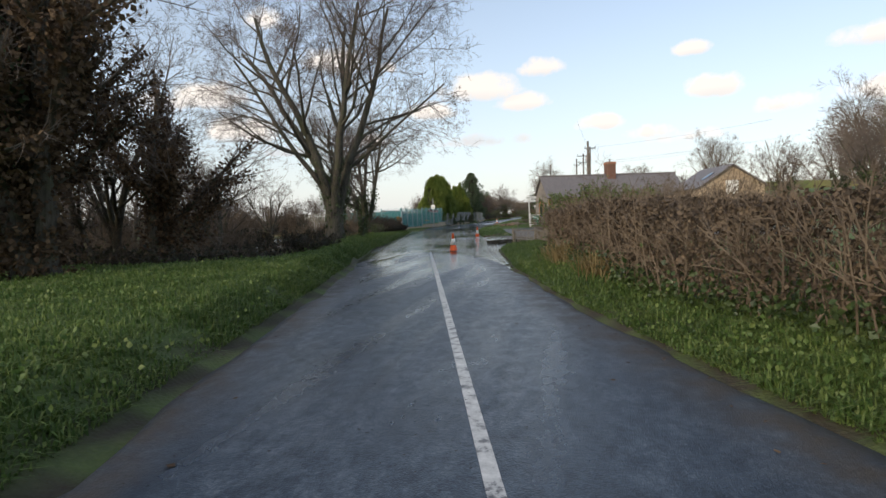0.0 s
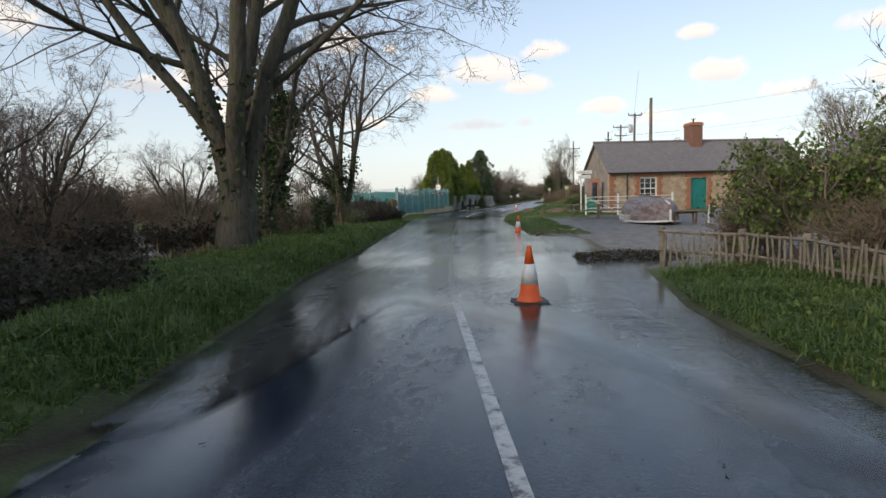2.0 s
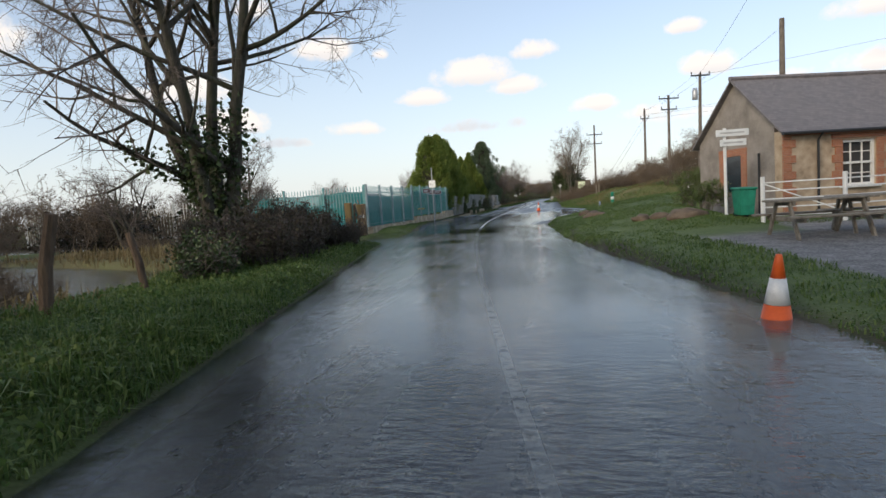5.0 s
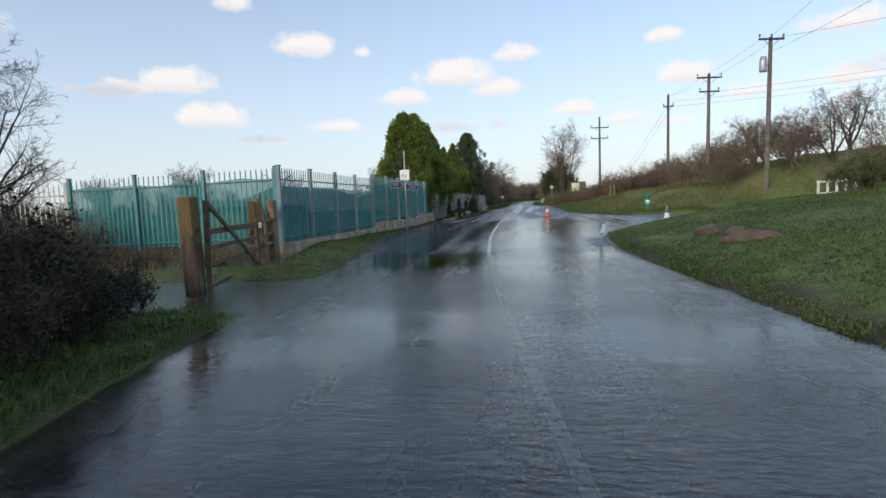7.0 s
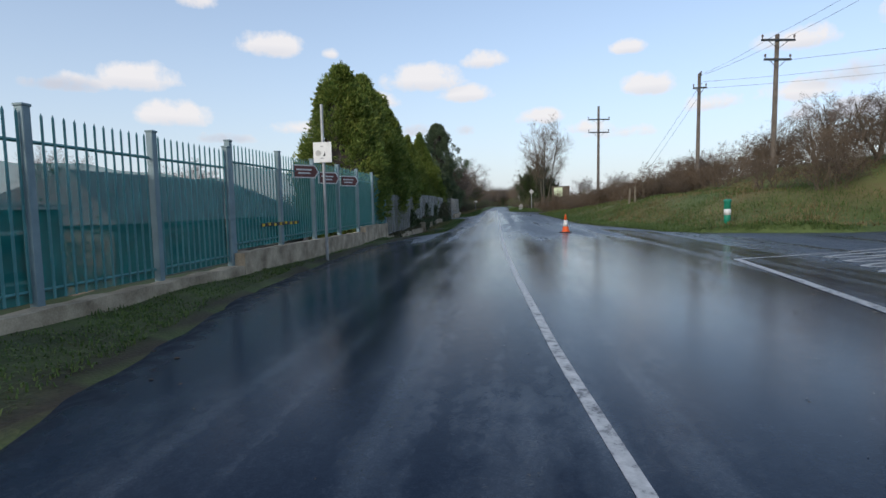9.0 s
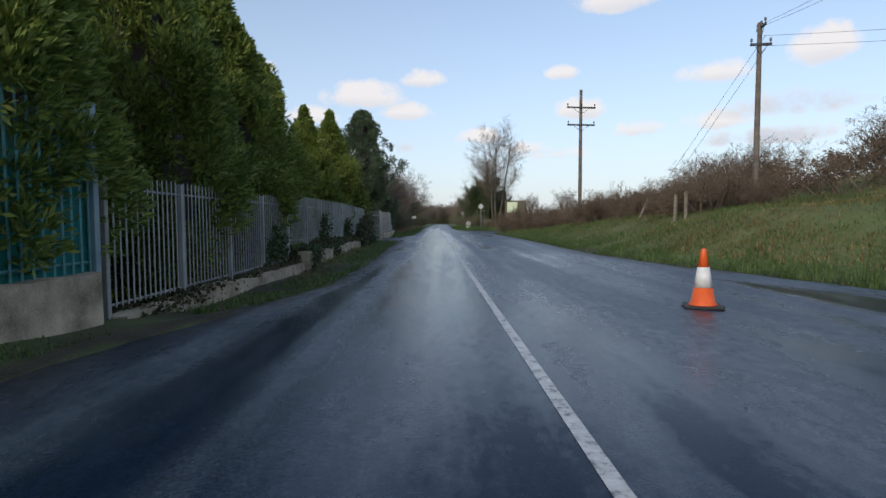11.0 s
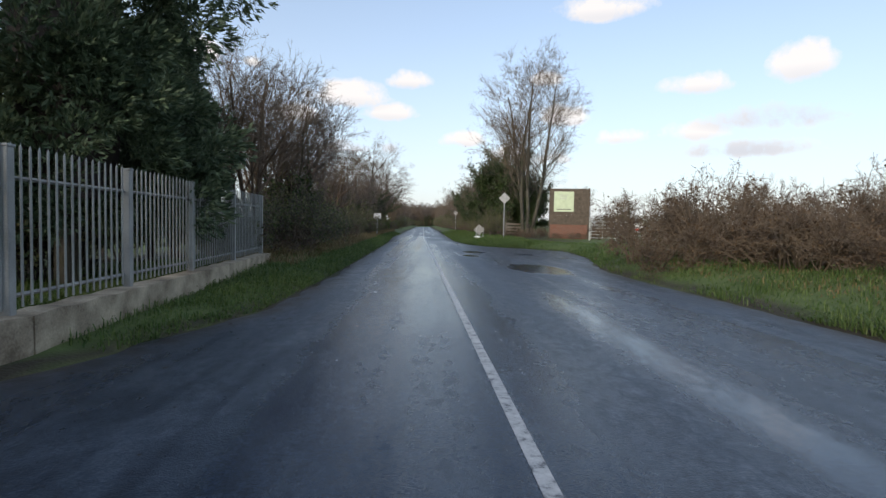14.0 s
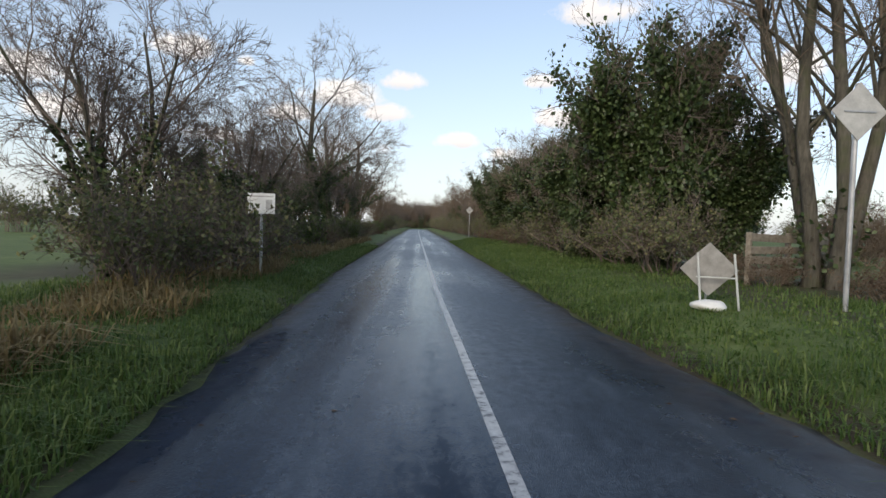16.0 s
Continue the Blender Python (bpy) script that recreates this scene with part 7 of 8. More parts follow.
# ---- gable building beyond the hedge ----
def gable_house():
    root = thing("gable_building", at_ground(19.0, 7.0, 8), "buff gabled outbuilding with a slate roof behind the hedge", "building")
    w, d, e, r = 4.6, 5.5, 2.5, 4.0
    bm = bmesh.new()
    prof = [(0, 0), (w, 0), (w, e), (w / 2, r), (0, e)]
    a = [bm.verts.new((x, 0, z)) for x, z in prof]
    b = [bm.verts.new((x, d, z)) for x, z in prof]
    bm.faces.new(a)
    bm.faces.new(b[::-1])
    for k in range(5):
        bm.faces.new((a[k], b[k], b[(k + 1) % 5], a[(k + 1) % 5]))
    bmesh.ops.recalc_face_normals(bm, faces=bm.faces)
    part("wall", bm, M_RUBBLE, root)
    slope = math.degrees(math.atan2(r - e, w / 2))
    ln = math.hypot(r - e, w / 2) + 0.3
    for sg in (-1, 1):
        c = (w / 2 + sg * (w / 4 + 0.10), d / 2, (r + e) / 2 - 0.02)
        roof = part("roof_slope", box((ln, d + 0.5, 0.09), c, (0, sg * slope, 0), bevel=0.01), M_SLATE, root)
        if sg < 0:
            part("skylight", box((0.9, 0.7, 0.06), (w / 2 - w / 4 - 0.1, 1.2, (r + e) / 2 + 0.06), (0, -slope, 0), bevel=0.01), M_GLASS, roof)
    part("window", box((0.9, 0.06, 1.0), (w / 2, -0.03, 2.4), bevel=0.01), M_WHITE, root)


gable_house()


# ---- power poles and wires ----
def power_pole(x, y, foot, top, label, arms, lean=0.0, kit=False):
    root = thing("power_pole", pose(x, y, foot, 0, lean, 0), label, "pole", "power poles")
    h = top - foot
    part("shaft", tube([(0, 0, -0.8), (0, 0, h * 0.5), (0, 0, h)], [0.16, 0.135, 0.11], 12), M_POLE, root)
    for z, half, rz, pins in arms:
        arm = part("crossarm", box((2 * half, 0.10, 0.12), (0, -0.14, h + z), (0, 0, rz), bevel=0.008), M_DARKSTEEL, root)
        c, s = math.cos(radians(rz)), math.sin(radians(rz))
        for k in range(pins):
            u = -half + 0.06 + (2 * half - 0.12) * k / max(1, pins - 1)
            bm = lathe([(0.02, 0), (0.02, 0.08), (0.06, 0.09), (0.06, 0.13), (0.035, 0.15), (0.055, 0.17), (0.055, 0.21), (0.02, 0.25)], 10)
            bmesh.ops.translate(bm, vec=(u * c, -0.14 + u * s, h + z + 0.06), verts=bm.verts)
            part("insulator", bm, M_CERAMIC, arm)
        for sg in (-1, 1):
            part("brace", tube([(sg * half * 0.6 * c, -0.17 + sg * half * 0.6 * s, h + z - 0.04), (0, -0.13, h + z - 0.5)], 0.016, 6), M_DARKSTEEL, root)
    if kit:
        bm = lathe([(0.20, 0), (0.22, 0.05), (0.22, 0.72), (0.19, 0.78)], 16)
        bmesh.ops.translate(bm, vec=(-0.42, -0.1, h - 2.1), verts=bm.verts)
        tr = part("transformer", bm, M_GALV, root, "grey pole transformer", smooth=True)
        for k in range(3):
            bm = lathe([(0.03, 0), (0.05, 0.05), (0.03, 0.1), (0.05, 0.15), (0.02, 0.2)], 8)
            bmesh.ops.translate(bm, vec=(-0.55 + k * 0.13, -0.1, h - 1.34), verts=bm.verts)
            part("bushing", bm, M_CERAMIC, tr)
        part("bracket", box((0.5, 0.06, 0.06), (-0.2, -0.05, h - 1.7)), M_DARKSTEEL, root)
    return root


power_pole(13.1, 46.6, float(land_z(13.1, 46.6)), 10.55, "tall timber power pole with a transformer and crossarm", [(-0.15, 0.78, 8, 3)], 1.2, True)
power_pole(12.65, 57.3, float(land_z(12.65, 57.3)), 10.7, "timber power pole with two crossarms", [(-0.35, 1.0, 8, 3), (-1.45, 0.8, 8, 2)], 0.8)
power_pole(11.85, 67.8, float(land_z(11.85, 67.8)), 10.9, "timber power pole with a stay and cable head", [(-0.25, 0.55, 80, 3), (-1.1, 0.5, -10, 2)], 0.6)
power_pole(6.95, 83.9, float(land_z(6.95, 83.9)), 11.4, "tall timber power pole with two narrow crossarms", [(-1.40, 1.15, 6, 3), (-2.75, 1.1, 6, 3)], 0.5)
power_pole(12.0, 25.7, float(land_z(12.0, 25.7)), 8.9, "plain grey pole behind the cottage roof", [], 0.3)
power_pole(3.6, 176.0, float(land_z(3.6, 176.0)), 9.0, "distant timber power pole with a crossarm", [(-0.3, 0.8, 0, 3)])

part_pts = [((12.9, 46.4, 10.6), (12.5, 57.1, 10.6)), ((13.8, 46.6, 10.6), (13.5, 57.3, 10.6)), ((12.5, 57.1, 10.6), (12.1, 67.7, 10.85)), ((13.5, 57.3, 10.6), (12.3, 68.0, 10.85)),
            ((13.2, 46.6, 10.5), (11.0, 25.0, 10.9)), ((13.8, 46.6, 10.5), (34.0, 37.0, 11.5)), ((12.2, 67.9, 10.3), (40, 66, 12)), ((12.2, 67.9, 9.8), (40, 67, 11.5)), ((13.0, 57.3, 9.2), (42, 50, 11)),
            ((12.1, 67.6, 10.2), (6.0, 67.9, 1.1)), ((12.15, 67.6, 9.6), (6.9, 68.4, 1.6)), ((12.0, 25.7, 8.5), (13.1, 46.5, 9.6))]
for a, b in part_pts:
    a, b = Vector(a), Vector(b)
    sag = 0.012 * (b - a).length if abs(a.z - b.z) < 5 else 0.0
    pts = [a.lerp(b, k / 10) - Vector((0, 0, sag * 4 * (k / 10) * (1 - k / 10))) for k in range(11)]
    ob = part("overhead_wire", tube(pts, 0.009, 4), M_WIRE)
    tagged(ob, "thin black overhead wire between the poles", "cable", "overhead wires")


def stay_guard(x, y):
    root = thing("stay_guard", at_ground(x, y, 0), "pale timber guard on the pole's stay wire", "post")
    part("stake", tube([(0, 0, -0.2), (0.55, 0.0, 1.05)], 0.05, 7), M_POST, root)


stay_guard(5.9, 67.9)
for k, (x, y) in enumerate([(5.6, 62.5), (5.9, 62.2), (7.0, 64.5)]):
    root = thing("timber_stake", at_ground(x, y, 0), "grey timber stake on the embankment", "post", "stakes on the embankment")
    part("stake", box((0.10, 0.10, 1.25), (0, 0, 0.5), (0, 3 - 3 * k, 20), bevel=0.01), M_POST, root)

# ---- embankment and hedgerow planting on the right ----
for x, y, a, s in [(9.5, 50.5, 0, 0.9), (11.5, 48.8, 40, 1.0), (13.5, 51.0, 80, 1.1), (15.5, 48.0, 120, 1.2), (17.0, 52.0, 160, 1.3), (14.5, 54.5, 200, 1.0), (18.5, 45.5, 240, 1.2), (21.0, 48.0, 280, 1.3), (16.0, 43.8, 320, 0.9), (19.0, 56.0, 20, 1.2)]:
    again(tall_scrub, x, y, a, s=s)
hill_tree = bare_tree("small_bare_tree", 83, 6.0, 0.10, stems=4, kids=(7, 6, 5, 4), spread=0.55, label="small spreading leafless tree on the embankment", up=0.06)
put(hill_tree, 14.8, 51.5, 0, s=0.72)
for x, y, a, s in [(17.5, 48.0, 70, 0.8), (20.5, 52.0, 140, 0.9), (16.0, 57.0, 210, 0.75), (12.0, 73.0, 30, 0.6), (18.5, 64.0, 100, 0.8), (25.0, 46.0, 160, 1.0), (22.0, 42.0, 250, 0.8)]:
    again(hill_tree, x, y, a, s=s)
heather = shrub("bramble_bank", 85, 1.5, 2.8, 30, "brown bramble thicket on the roadside bank", 1700, M_DEAD, 0.06, M_TWIG2, kids=(6, 4, 3))
put(heather, 8.6, 71.0, 0)
rr = random.Random(12)
for k in range(46):
    y = 62 + k * 0.78 + rr.uniform(-0.5, 0.5)
    x = float(right_edge(y)) + rr.uniform(4.2, 8.5) - (1.2 if y > 85 else 0)
    again((heather, scrub, tall_scrub)[rr.choice((0, 0, 1, 2))], x, y, rr.uniform(0, 360), s=rr.uniform(0.7, 1.05))
for k in range(34):
    y = 60 + k * 1.1 + rr.uniform(-0.5, 0.5)
    x = float(right_edge(y)) + rr.uniform(8.5, 15.0)
    again((heather, tall_scrub, scrub)[rr.choice((0, 0, 0, 1, 2))], x, y, rr.uniform(0, 360), s=rr.uniform(0.95, 1.3))
for x, y, a, s in [(3.0, 97.0, 0, 1.2), (4.6, 96.0, 60, 1.4), (2.6, 94.5, 100, 0.95), (6.2, 97.6, 140, 1.5), (4.4, 99.2, 200, 1.25), (7.8, 95.2, 250, 1.4), (6.6, 93.2, 300, 1.2), (4.8, 92.4, 20, 1.1)]:
    again((heather, scrub)[int(a) % 3 == 0], x, y, a, s=s)

# ---- hoarding, gate and signs near the lane's far end ----
def hoarding():
    root = thing("notice_hoarding", at_ground(5.35, 121.9, -14), "dark timber hoarding on a brick base with a pale board", "sign")
    part("brick_base", box((2.8, 0.3, 1.15), (1.45, 0.1, 0.5), bevel=0.01), M_BRICKHOARD, root)
    for k in range(8):
        part("plank", box((2.94, 0.05, 0.3435), (1.47, 0.0, 1.26 + k * 0.345), bevel=0.006), M_BOARD, root)
    for x in (0.0, 2.94):
        part("post", box((0.12, 0.14, 4.1), (x, 0.08, 1.85), bevel=0.01), M_BOARD, root)
    b = part("pale_board", box((1.5, 0.04, 1.55), (1.05, -0.05, 2.85), bevel=0.006), M_PALEBOARD, root, "pale cream board with a dark line")
    part("lettering", box((1.05, 0.006, 0.05), (1.05, -0.074, 2.25)), M_BLACK, b, "dark bar of lettering")
    for k in range(3):
        part("lettering", box((0.7 - 0.12 * k, 0.006, 0.035), (1.0, -0.074, 3.35 - k * 0.14)), M_PALE, b, "faint bar of lettering")


hoarding()


def bar_gate():
    root = thing("steel_field_gate", at_ground(7.05, 117.0, -26), "pale steel bar gate with a red and white notice", "gate")
    for x in (0.0, 1.75, 5.0):
        part("post", tube([(x, 0, -0.3), (x, 0, 1.55)], 0.06, 10), M_PALE, root)
    for u, v in ((0.06, 1.69), (1.81, 4.94)):
        for k in range(6):
            part("bar", tube([(u, 0, 0.2 + k * 0.22), (v, 0, 0.2 + k * 0.22)], 0.02, 6), M_PALE, root)
        for t in (0.03, 0.5, 0.97):
            part("upright", tube([(u + (v - u) * t, -0.02, 0.16), (u + (v - u) * t, -0.02, 1.32)], 0.018, 6), M_PALE, root)
    n = part("notice", box((0.55, 0.02, 0.62), (3.2, -0.06, 0.95), bevel=0.004), M_SIGNWHITE, root, "white notice with a red band")
    part("band", box((0.46, 0.006, 0.16), (3.2, -0.072, 0.80)), M_RED, n)
    part("lettering", box((0.36, 0.006, 0.05), (3.2, -0.072, 1.10)), M_SIGNBACK, n)


bar_gate()


def diamond_sign(x, y, face, label, rz=0.0):
    root = thing("diamond_sign", at_ground(x, y, rz), label, "sign")
    part("pole", tube([(0, 0, -0.3), (0, 0, 3.45)], 0.04, 10), M_GALV, root)
    plate = part("plate", box((0.62, 0.014, 0.62), (0, -0.055, 3.02), (0, 45, 0), bevel=0.004), face, root)
    part("stiffener", box((0.5, 0.02, 0.03), (0, -0.068, 3.02)), M_GALV, plate)
    part("clamp", box((0.1, 0.06, 0.03), (0, -0.03, 3.1)), M_GALV, root)
    return root


diamond_sign(1.74, 121.6, M_SIGNBACK, "grey diamond warning sign on a steel post in the verge")
diamond_sign(1.2, 178.0, M_SIGNBACK, "distant diamond warning sign on a post")


def small_sign():
    root = thing("roadside_sign", at_ground(-8.36, 126.2, 6), "small white rectangular sign on a steel post", "sign")
    part("pole", tube([(0, 0, -0.3), (0, 0, 1.95)], 0.035, 10), M_GALV, root)
    pl = part("plate", box((0.60, 0.02, 0.46), (0, -0.045, 1.70), bevel=0.004), M_SIGNWHITE, root)
    part("panel", box((0.14, 0.006, 0.22), (0.17, -0.058, 1.68)), M_SIGNBACK, pl)
    part("border", box((0.52, 0.004, 0.03), (0, -0.057, 1.86)), M_SIGNBACK, pl)


small_sign()


M_DULLSIGN = simple("dull_grey_sign_back", (0.17, 0.165, 0.155), (0.32, 0.31, 0.29), 6.0, 0.6)


def road_works_frame():
    root = thing("fallen_works_sign", at_ground(-0.1, 122.2, -22), "grey back of a temporary diamond sign on a folding frame", "sign")
    part("plate", box((0.62, 0.016, 0.62), (0, 0.0, 0.62), (0, 45, 0), bevel=0.004), M_DULLSIGN, root)
    for sx in (-0.18, 0.36):
        part("leg", tube([(sx, -0.02, 0.88), (sx + 0.05, -0.34, 0.0)], 0.018, 6), M_PALE, root)
    part("leg", tube([(0.0, 0.04, 0.8), (0.0, 0.34, 0.0)], 0.018, 6), M_PALE, root)
    part("crossbar", tube([(-0.2, -0.16, 0.5), (0.38, -0.16, 0.5)], 0.014, 6), M_PALE, root)
    bag = bmesh.new()
    bmesh.ops.create_icosphere(bag, subdivisions=3, radius=0.5)
    for v in bag.verts:
        k = 1 + 0.2 * noise.noise(v.co * 3)
        v.co = Vector((v.co.x * 0.55 * k, v.co.y * 0.4 * k - 0.3, max(v.co.z * 0.2 * k + 0.06, 0.0)))
    part("sandbag", bag, M_WHITE, root, "white sandbag on the foot", smooth=True)


road_works_frame()


def slat_fence():
    root = thing("slatted_fence", at_ground(2.5, 125.3, 24), "short grey slatted timber fence under the trees", "fence")
    for x in (0.0, 1.4, 2.8):
        part("post", box((0.1, 0.1, 1.35), (x, 0.06, 0.5), bevel=0.01), M_POST, root)
    for k in range(4):
        part("slat", box((2.9, 0.03, 0.17), (1.4, -0.01, 0.28 + k * 0.25), (0, 1.5 * (k % 2), 0), bevel=0.005), M_POST, root)


slat_fence()

# ---- trees along the straight lane ----
M_HEDGE = leaf_mat("hedgerow_leaves", (0.046, 0.066, 0.026), (0.115, 0.140, 0.056), (0.22, 0.20, 0.10), 0.55, 0.3)
put(bare_tree("tall_lane_tree", 101, 17.5, 0.17, stems=4, kids=(24, 12, 9), spread=0.19, base=1.8, trunk=0.82, ratio=0.46, thin=0.55, least=0.008, angle=(32, 58), bark=M_BARK, twig=M_TWIG2, label="tall pale bare tree with several straight stems", up=0.11, ivy=500, ivy_top=0.1), 4.2, 125.2, 0)
for x, y, a, s in [(3.6, 122.6, 0, 0.55), (4.6, 123.4, 60, 0.6), (9.2, 121.6, 120, 0.7), (8.8, 124.0, 180, 0.9), (2.9, 125.6, 240, 0.6), (5.9, 124.4, 300, 0.7)]:
    again(heather, x, y, a, s=s)
for k in range(16):
    again((tall_scrub, heather)[k % 2], 12 + k * 2.4, 134 + (k % 4) * 3.0, k * 47.0, s=1.0 + 0.1 * (k % 5))
ivied = put(bare_tree("ivied_tree", 103, 8.6, 0.18, stems=4, kids=(8, 6, 4, 3), spread=0.55, ivy=38000, shag=0.26, ivy_min=0.022, label="tree smothered in dark ivy beside the lane", ivy_top=0.97), 2.75, 132.4, 0, s=1.1, sz=1.35)
hedge_tree = bare_tree("hedgerow_tree", 107, 9.5, 0.11, stems=5, kids=(7, 7, 6, 4), spread=0.36, bark=M_BARK2, twig=M_TWIG2, label="bare hedgerow tree beside the lane", group="hedgerow trees")
put(hedge_tree, -10.4, 97.8, 0, s=0.9)
hedge_tree2 = bare_tree("hedgerow_tree", 109, 7.5, 0.085, stems=6, kids=(7, 7, 5, 4), spread=0.5, ivy=2600, ivy_top=0.5, label="bare hedgerow tree with ivy beside the lane", group="hedgerow trees")
put(hedge_tree2, -9.9, 102.0, 0)
under = shrub("hedgerow_bush", 111, 2.4, 2.6, 26, "dark hedgerow bush with brown and green leaves", 3400, M_HEDGE, 0.08, M_TWIG, kids=(7, 4, 3), group="hedgerow bushes")
put(under, -9.4, 99.5, 0)
rr = random.Random(21)
for k in range(30):
    y = 95.5 + k * 3.1 + rr.uniform(-0.8, 0.8)
    x = float(left_edge(y)) - rr.uniform(2.6, 3.9)
    if 117 < y < 123:
        continue
    again((under, under, heather, ever)[rr.choice((0, 0, 1, 2)) if y < 118 else rr.choice((0, 1, 2, 3))], x, y, rr.uniform(0, 360), s=rr.uniform(0.75, 1.1))
    if k % 2 == 0:
        again((hedge_tree, hedge_tree2)[rr.random() < 0.5], float(left_edge(y)) - rr.uniform(3.2, 6.0), y + rr.uniform(0.5, 2.0), rr.uniform(0, 360), s=rr.uniform(0.7, 1.0))
crown_tree = put(bare_tree("round_crowned_tree", 119, 12.6, 0.24, stems=1, kids=(12, 8, 6, 5), spread=0.3, angle=(34, 62), trunk=0.62, ratio=0.64, thin=0.8, least=0.008, up=0.10, label="tall bare tree with a rounded crown beside the lane", ivy=2500, ivy_top=0.35), -9.9, 142.0, 0)
again(crown_tree, -10.6, 151.0, 100, s=0.95)
again(crown_tree, -10.8, 163.0, 220, s=1.05)
for x, y, a, s in [(-10.2, 95.6, 0, 0.7), (-10.8, 101.2, 160, 0.8), (-11.8, 104.5, 240, 1.0), (-10.6, 107.8, 300, 1.0), (-11.4, 111.0, 20, 1.1)]:
    again(under, x, y, a, s=s)
for x, y, a, s in [(-11.6, 119.6, 10, 0.75), (-11.4, 125.8, 40, 1.0)]:
    again(hedge_tree2, x, y, a, s=s)
again(under, -10.0, 124.0, 15, s=0.95)
again(under, -10.4, 126.0, 190, s=1.25)
for x, y, a, s in [(5.7, 121.0, 10, 0.36), (6.9, 120.5, 120, 0.42), (8.0, 120.2, 240, 0.4)]:
    again(heather, x, y, a, s=s)
for x, y, a, s in [(25, -4, 10, 0.9), (28, 2, 80, 1.0), (31, 9, 150, 1.1), (27, 14, 220, 0.9), (33, 18, 300, 1.1), (24, 22, 40, 0.8), (36, 4, 110, 1.2), (30, -9, 200, 1.0)]:
    again((hedge_tree, hedge_tree2)[int(x) % 2], x, y, a, s=s)
for x, y, a, s in [(-11.4, 106.5, 20, 0.55), (-11.2, 110.5, 70, 0.5), (3.9, 133.6, 60, 0.95), (5.3, 131.4, 220, 0.85), (1.6, 135.0, 330, 0.8), (-11.5, 131.5, 150, 0.55), (5.4, 136.5, 200, 0.95), (3.4, 140.0, 270, 1.0), (3.0, 148.0, 300, 1.05), (2.6, 154.0, 20, 1.0), (2.8, 164.0, 70, 1.05), (-11.0, 138.0, 40, 0.5), (2.8, 158.0, 120, 0.8)]:
    again(ivied, x, y, a, s=s)
for k in range(24):
    y = 128.5 + k * 3.3 + rr.uniform(-0.8, 0.8)
    x = float(right_edge(y)) + rr.uniform(3.9, 5.2)
    again((under, heather)[rr.random() < 0.35], x, y, rr.uniform(0, 360), s=rr.uniform(0.85, 1.25))
    if y > 136:
        again((hedge_tree2, hedge_tree)[rr.random() < 0.4], x + rr.uniform(0.4, 1.6), y + 1.2, rr.uniform(0, 360), s=rr.uniform(0.7, 0.95))
for k in range(14):
    y = 205 + k * 11
    for sg in (-1, 1):
        x = (float(left_edge(y)) - 4.2) if sg < 0 else (float(right_edge(y)) + 4.2)
        again((hedge_tree, hedge_tree2)[k % 2], x, y, rr.uniform(0, 360), s=rr.uniform(0.8, 1.1))
        again(under, x - sg * 0.6, y + 4, rr.uniform(0, 360), s=rr.uniform(1.2, 1.6))

# far woods that close the view
for k in range(70):
    a = radians(-100 + k * 2.9 + rr.uniform(-1, 1))
    d = rr.uniform(120, 210)
    x, y = -2 + d * math.sin(a), 40 + d * math.cos(a)
    if abs(x + 4.5) < 14:
        continue
    again((hedge_tree, hedge_tree2, under)[rr.choice((0, 1, 2, 2))], x, y, rr.uniform(0, 360), s=rr.uniform(1.0, 1.7))
for k in range(26):
    x = -14 - k * 2.2
    again((under, heather, tall_scrub)[k % 3], x, 30 + rr.uniform(0, 8) + k * 0.6, rr.uniform(0, 360), s=rr.uniform(0.7, 1.2))
for k in range(16):
    y = -70 + k * 5.0
    for x in (-24 - rr.uniform(0, 10), 26 + rr.uniform(0, 12)):
        again((hedge_tree, under)[k % 2], x, y, rr.uniform(0, 360), s=rr.uniform(0.8, 1.2))

for k in range(24):
    again((under, hedge_tree2)[k % 2], -15 + k * 0.9, 348 + rr.uniform(0, 12), rr.uniform(0, 360), s=rr.uniform(1.2, 1.8))
# hedgerow beyond the meadow
for k in range(40):
    again((under, scrub, under, hedge_tree2)[k % 4], -100 + k * 2.1 + rr.uniform(-1, 1), 26 + k * 1.1 + rr.uniform(-3, 3), rr.uniform(0, 360), s=rr.uniform(1.0, 1.6) * (0.6 if k % 4 == 3 else 1.0))
# dark shrubs under the conifer behind the entrance railings
for x, y, a, s in [(-12.4, 80.5, 0, 0.9), (-13.2, 83.0, 70, 1.0), (-12.6, 88.5, 130, 0.85), (-13.0, 91.5, 200, 1.0), (-12.4, 94.5, 260, 0.9), (-14.5, 86.0, 310, 1.2), (-15.0, 90.0, 30, 1.2), (-14.8, 78.0, 160, 1.2), (-16.5, 82.0, 100, 1.3)]:
    again(under, x, y, a, s=s)
# trees that close the lane's far end and the field's far side
for k in range(30):
    again((under, hedge_tree2, hedge_tree)[k % 3], -19 + k * 1.0 + rr.uniform(-0.4, 0.4), 318 + rr.uniform(0, 25), rr.uniform(0, 360), s=rr.uniform(0.7, 1.5))
for k in range(44):
    again((under, hedge_tree2, under, ever)[k % 4], 22 + k * 3.2 + rr.uniform(-1, 1), 235 - k * 1.6 + rr.uniform(0, 14), rr.uniform(0, 360), s=rr.uniform(1.3, 2.1))
for k in range(16):
    again((ivied, under)[k % 3 > 0], float(right_edge(150)) + rr.uniform(4.5, 8.0), 134 + k * 6.5, rr.uniform(0, 360), s=rr.uniform(0.8, 1.5) * (0.6 if k % 3 == 0 else 1))

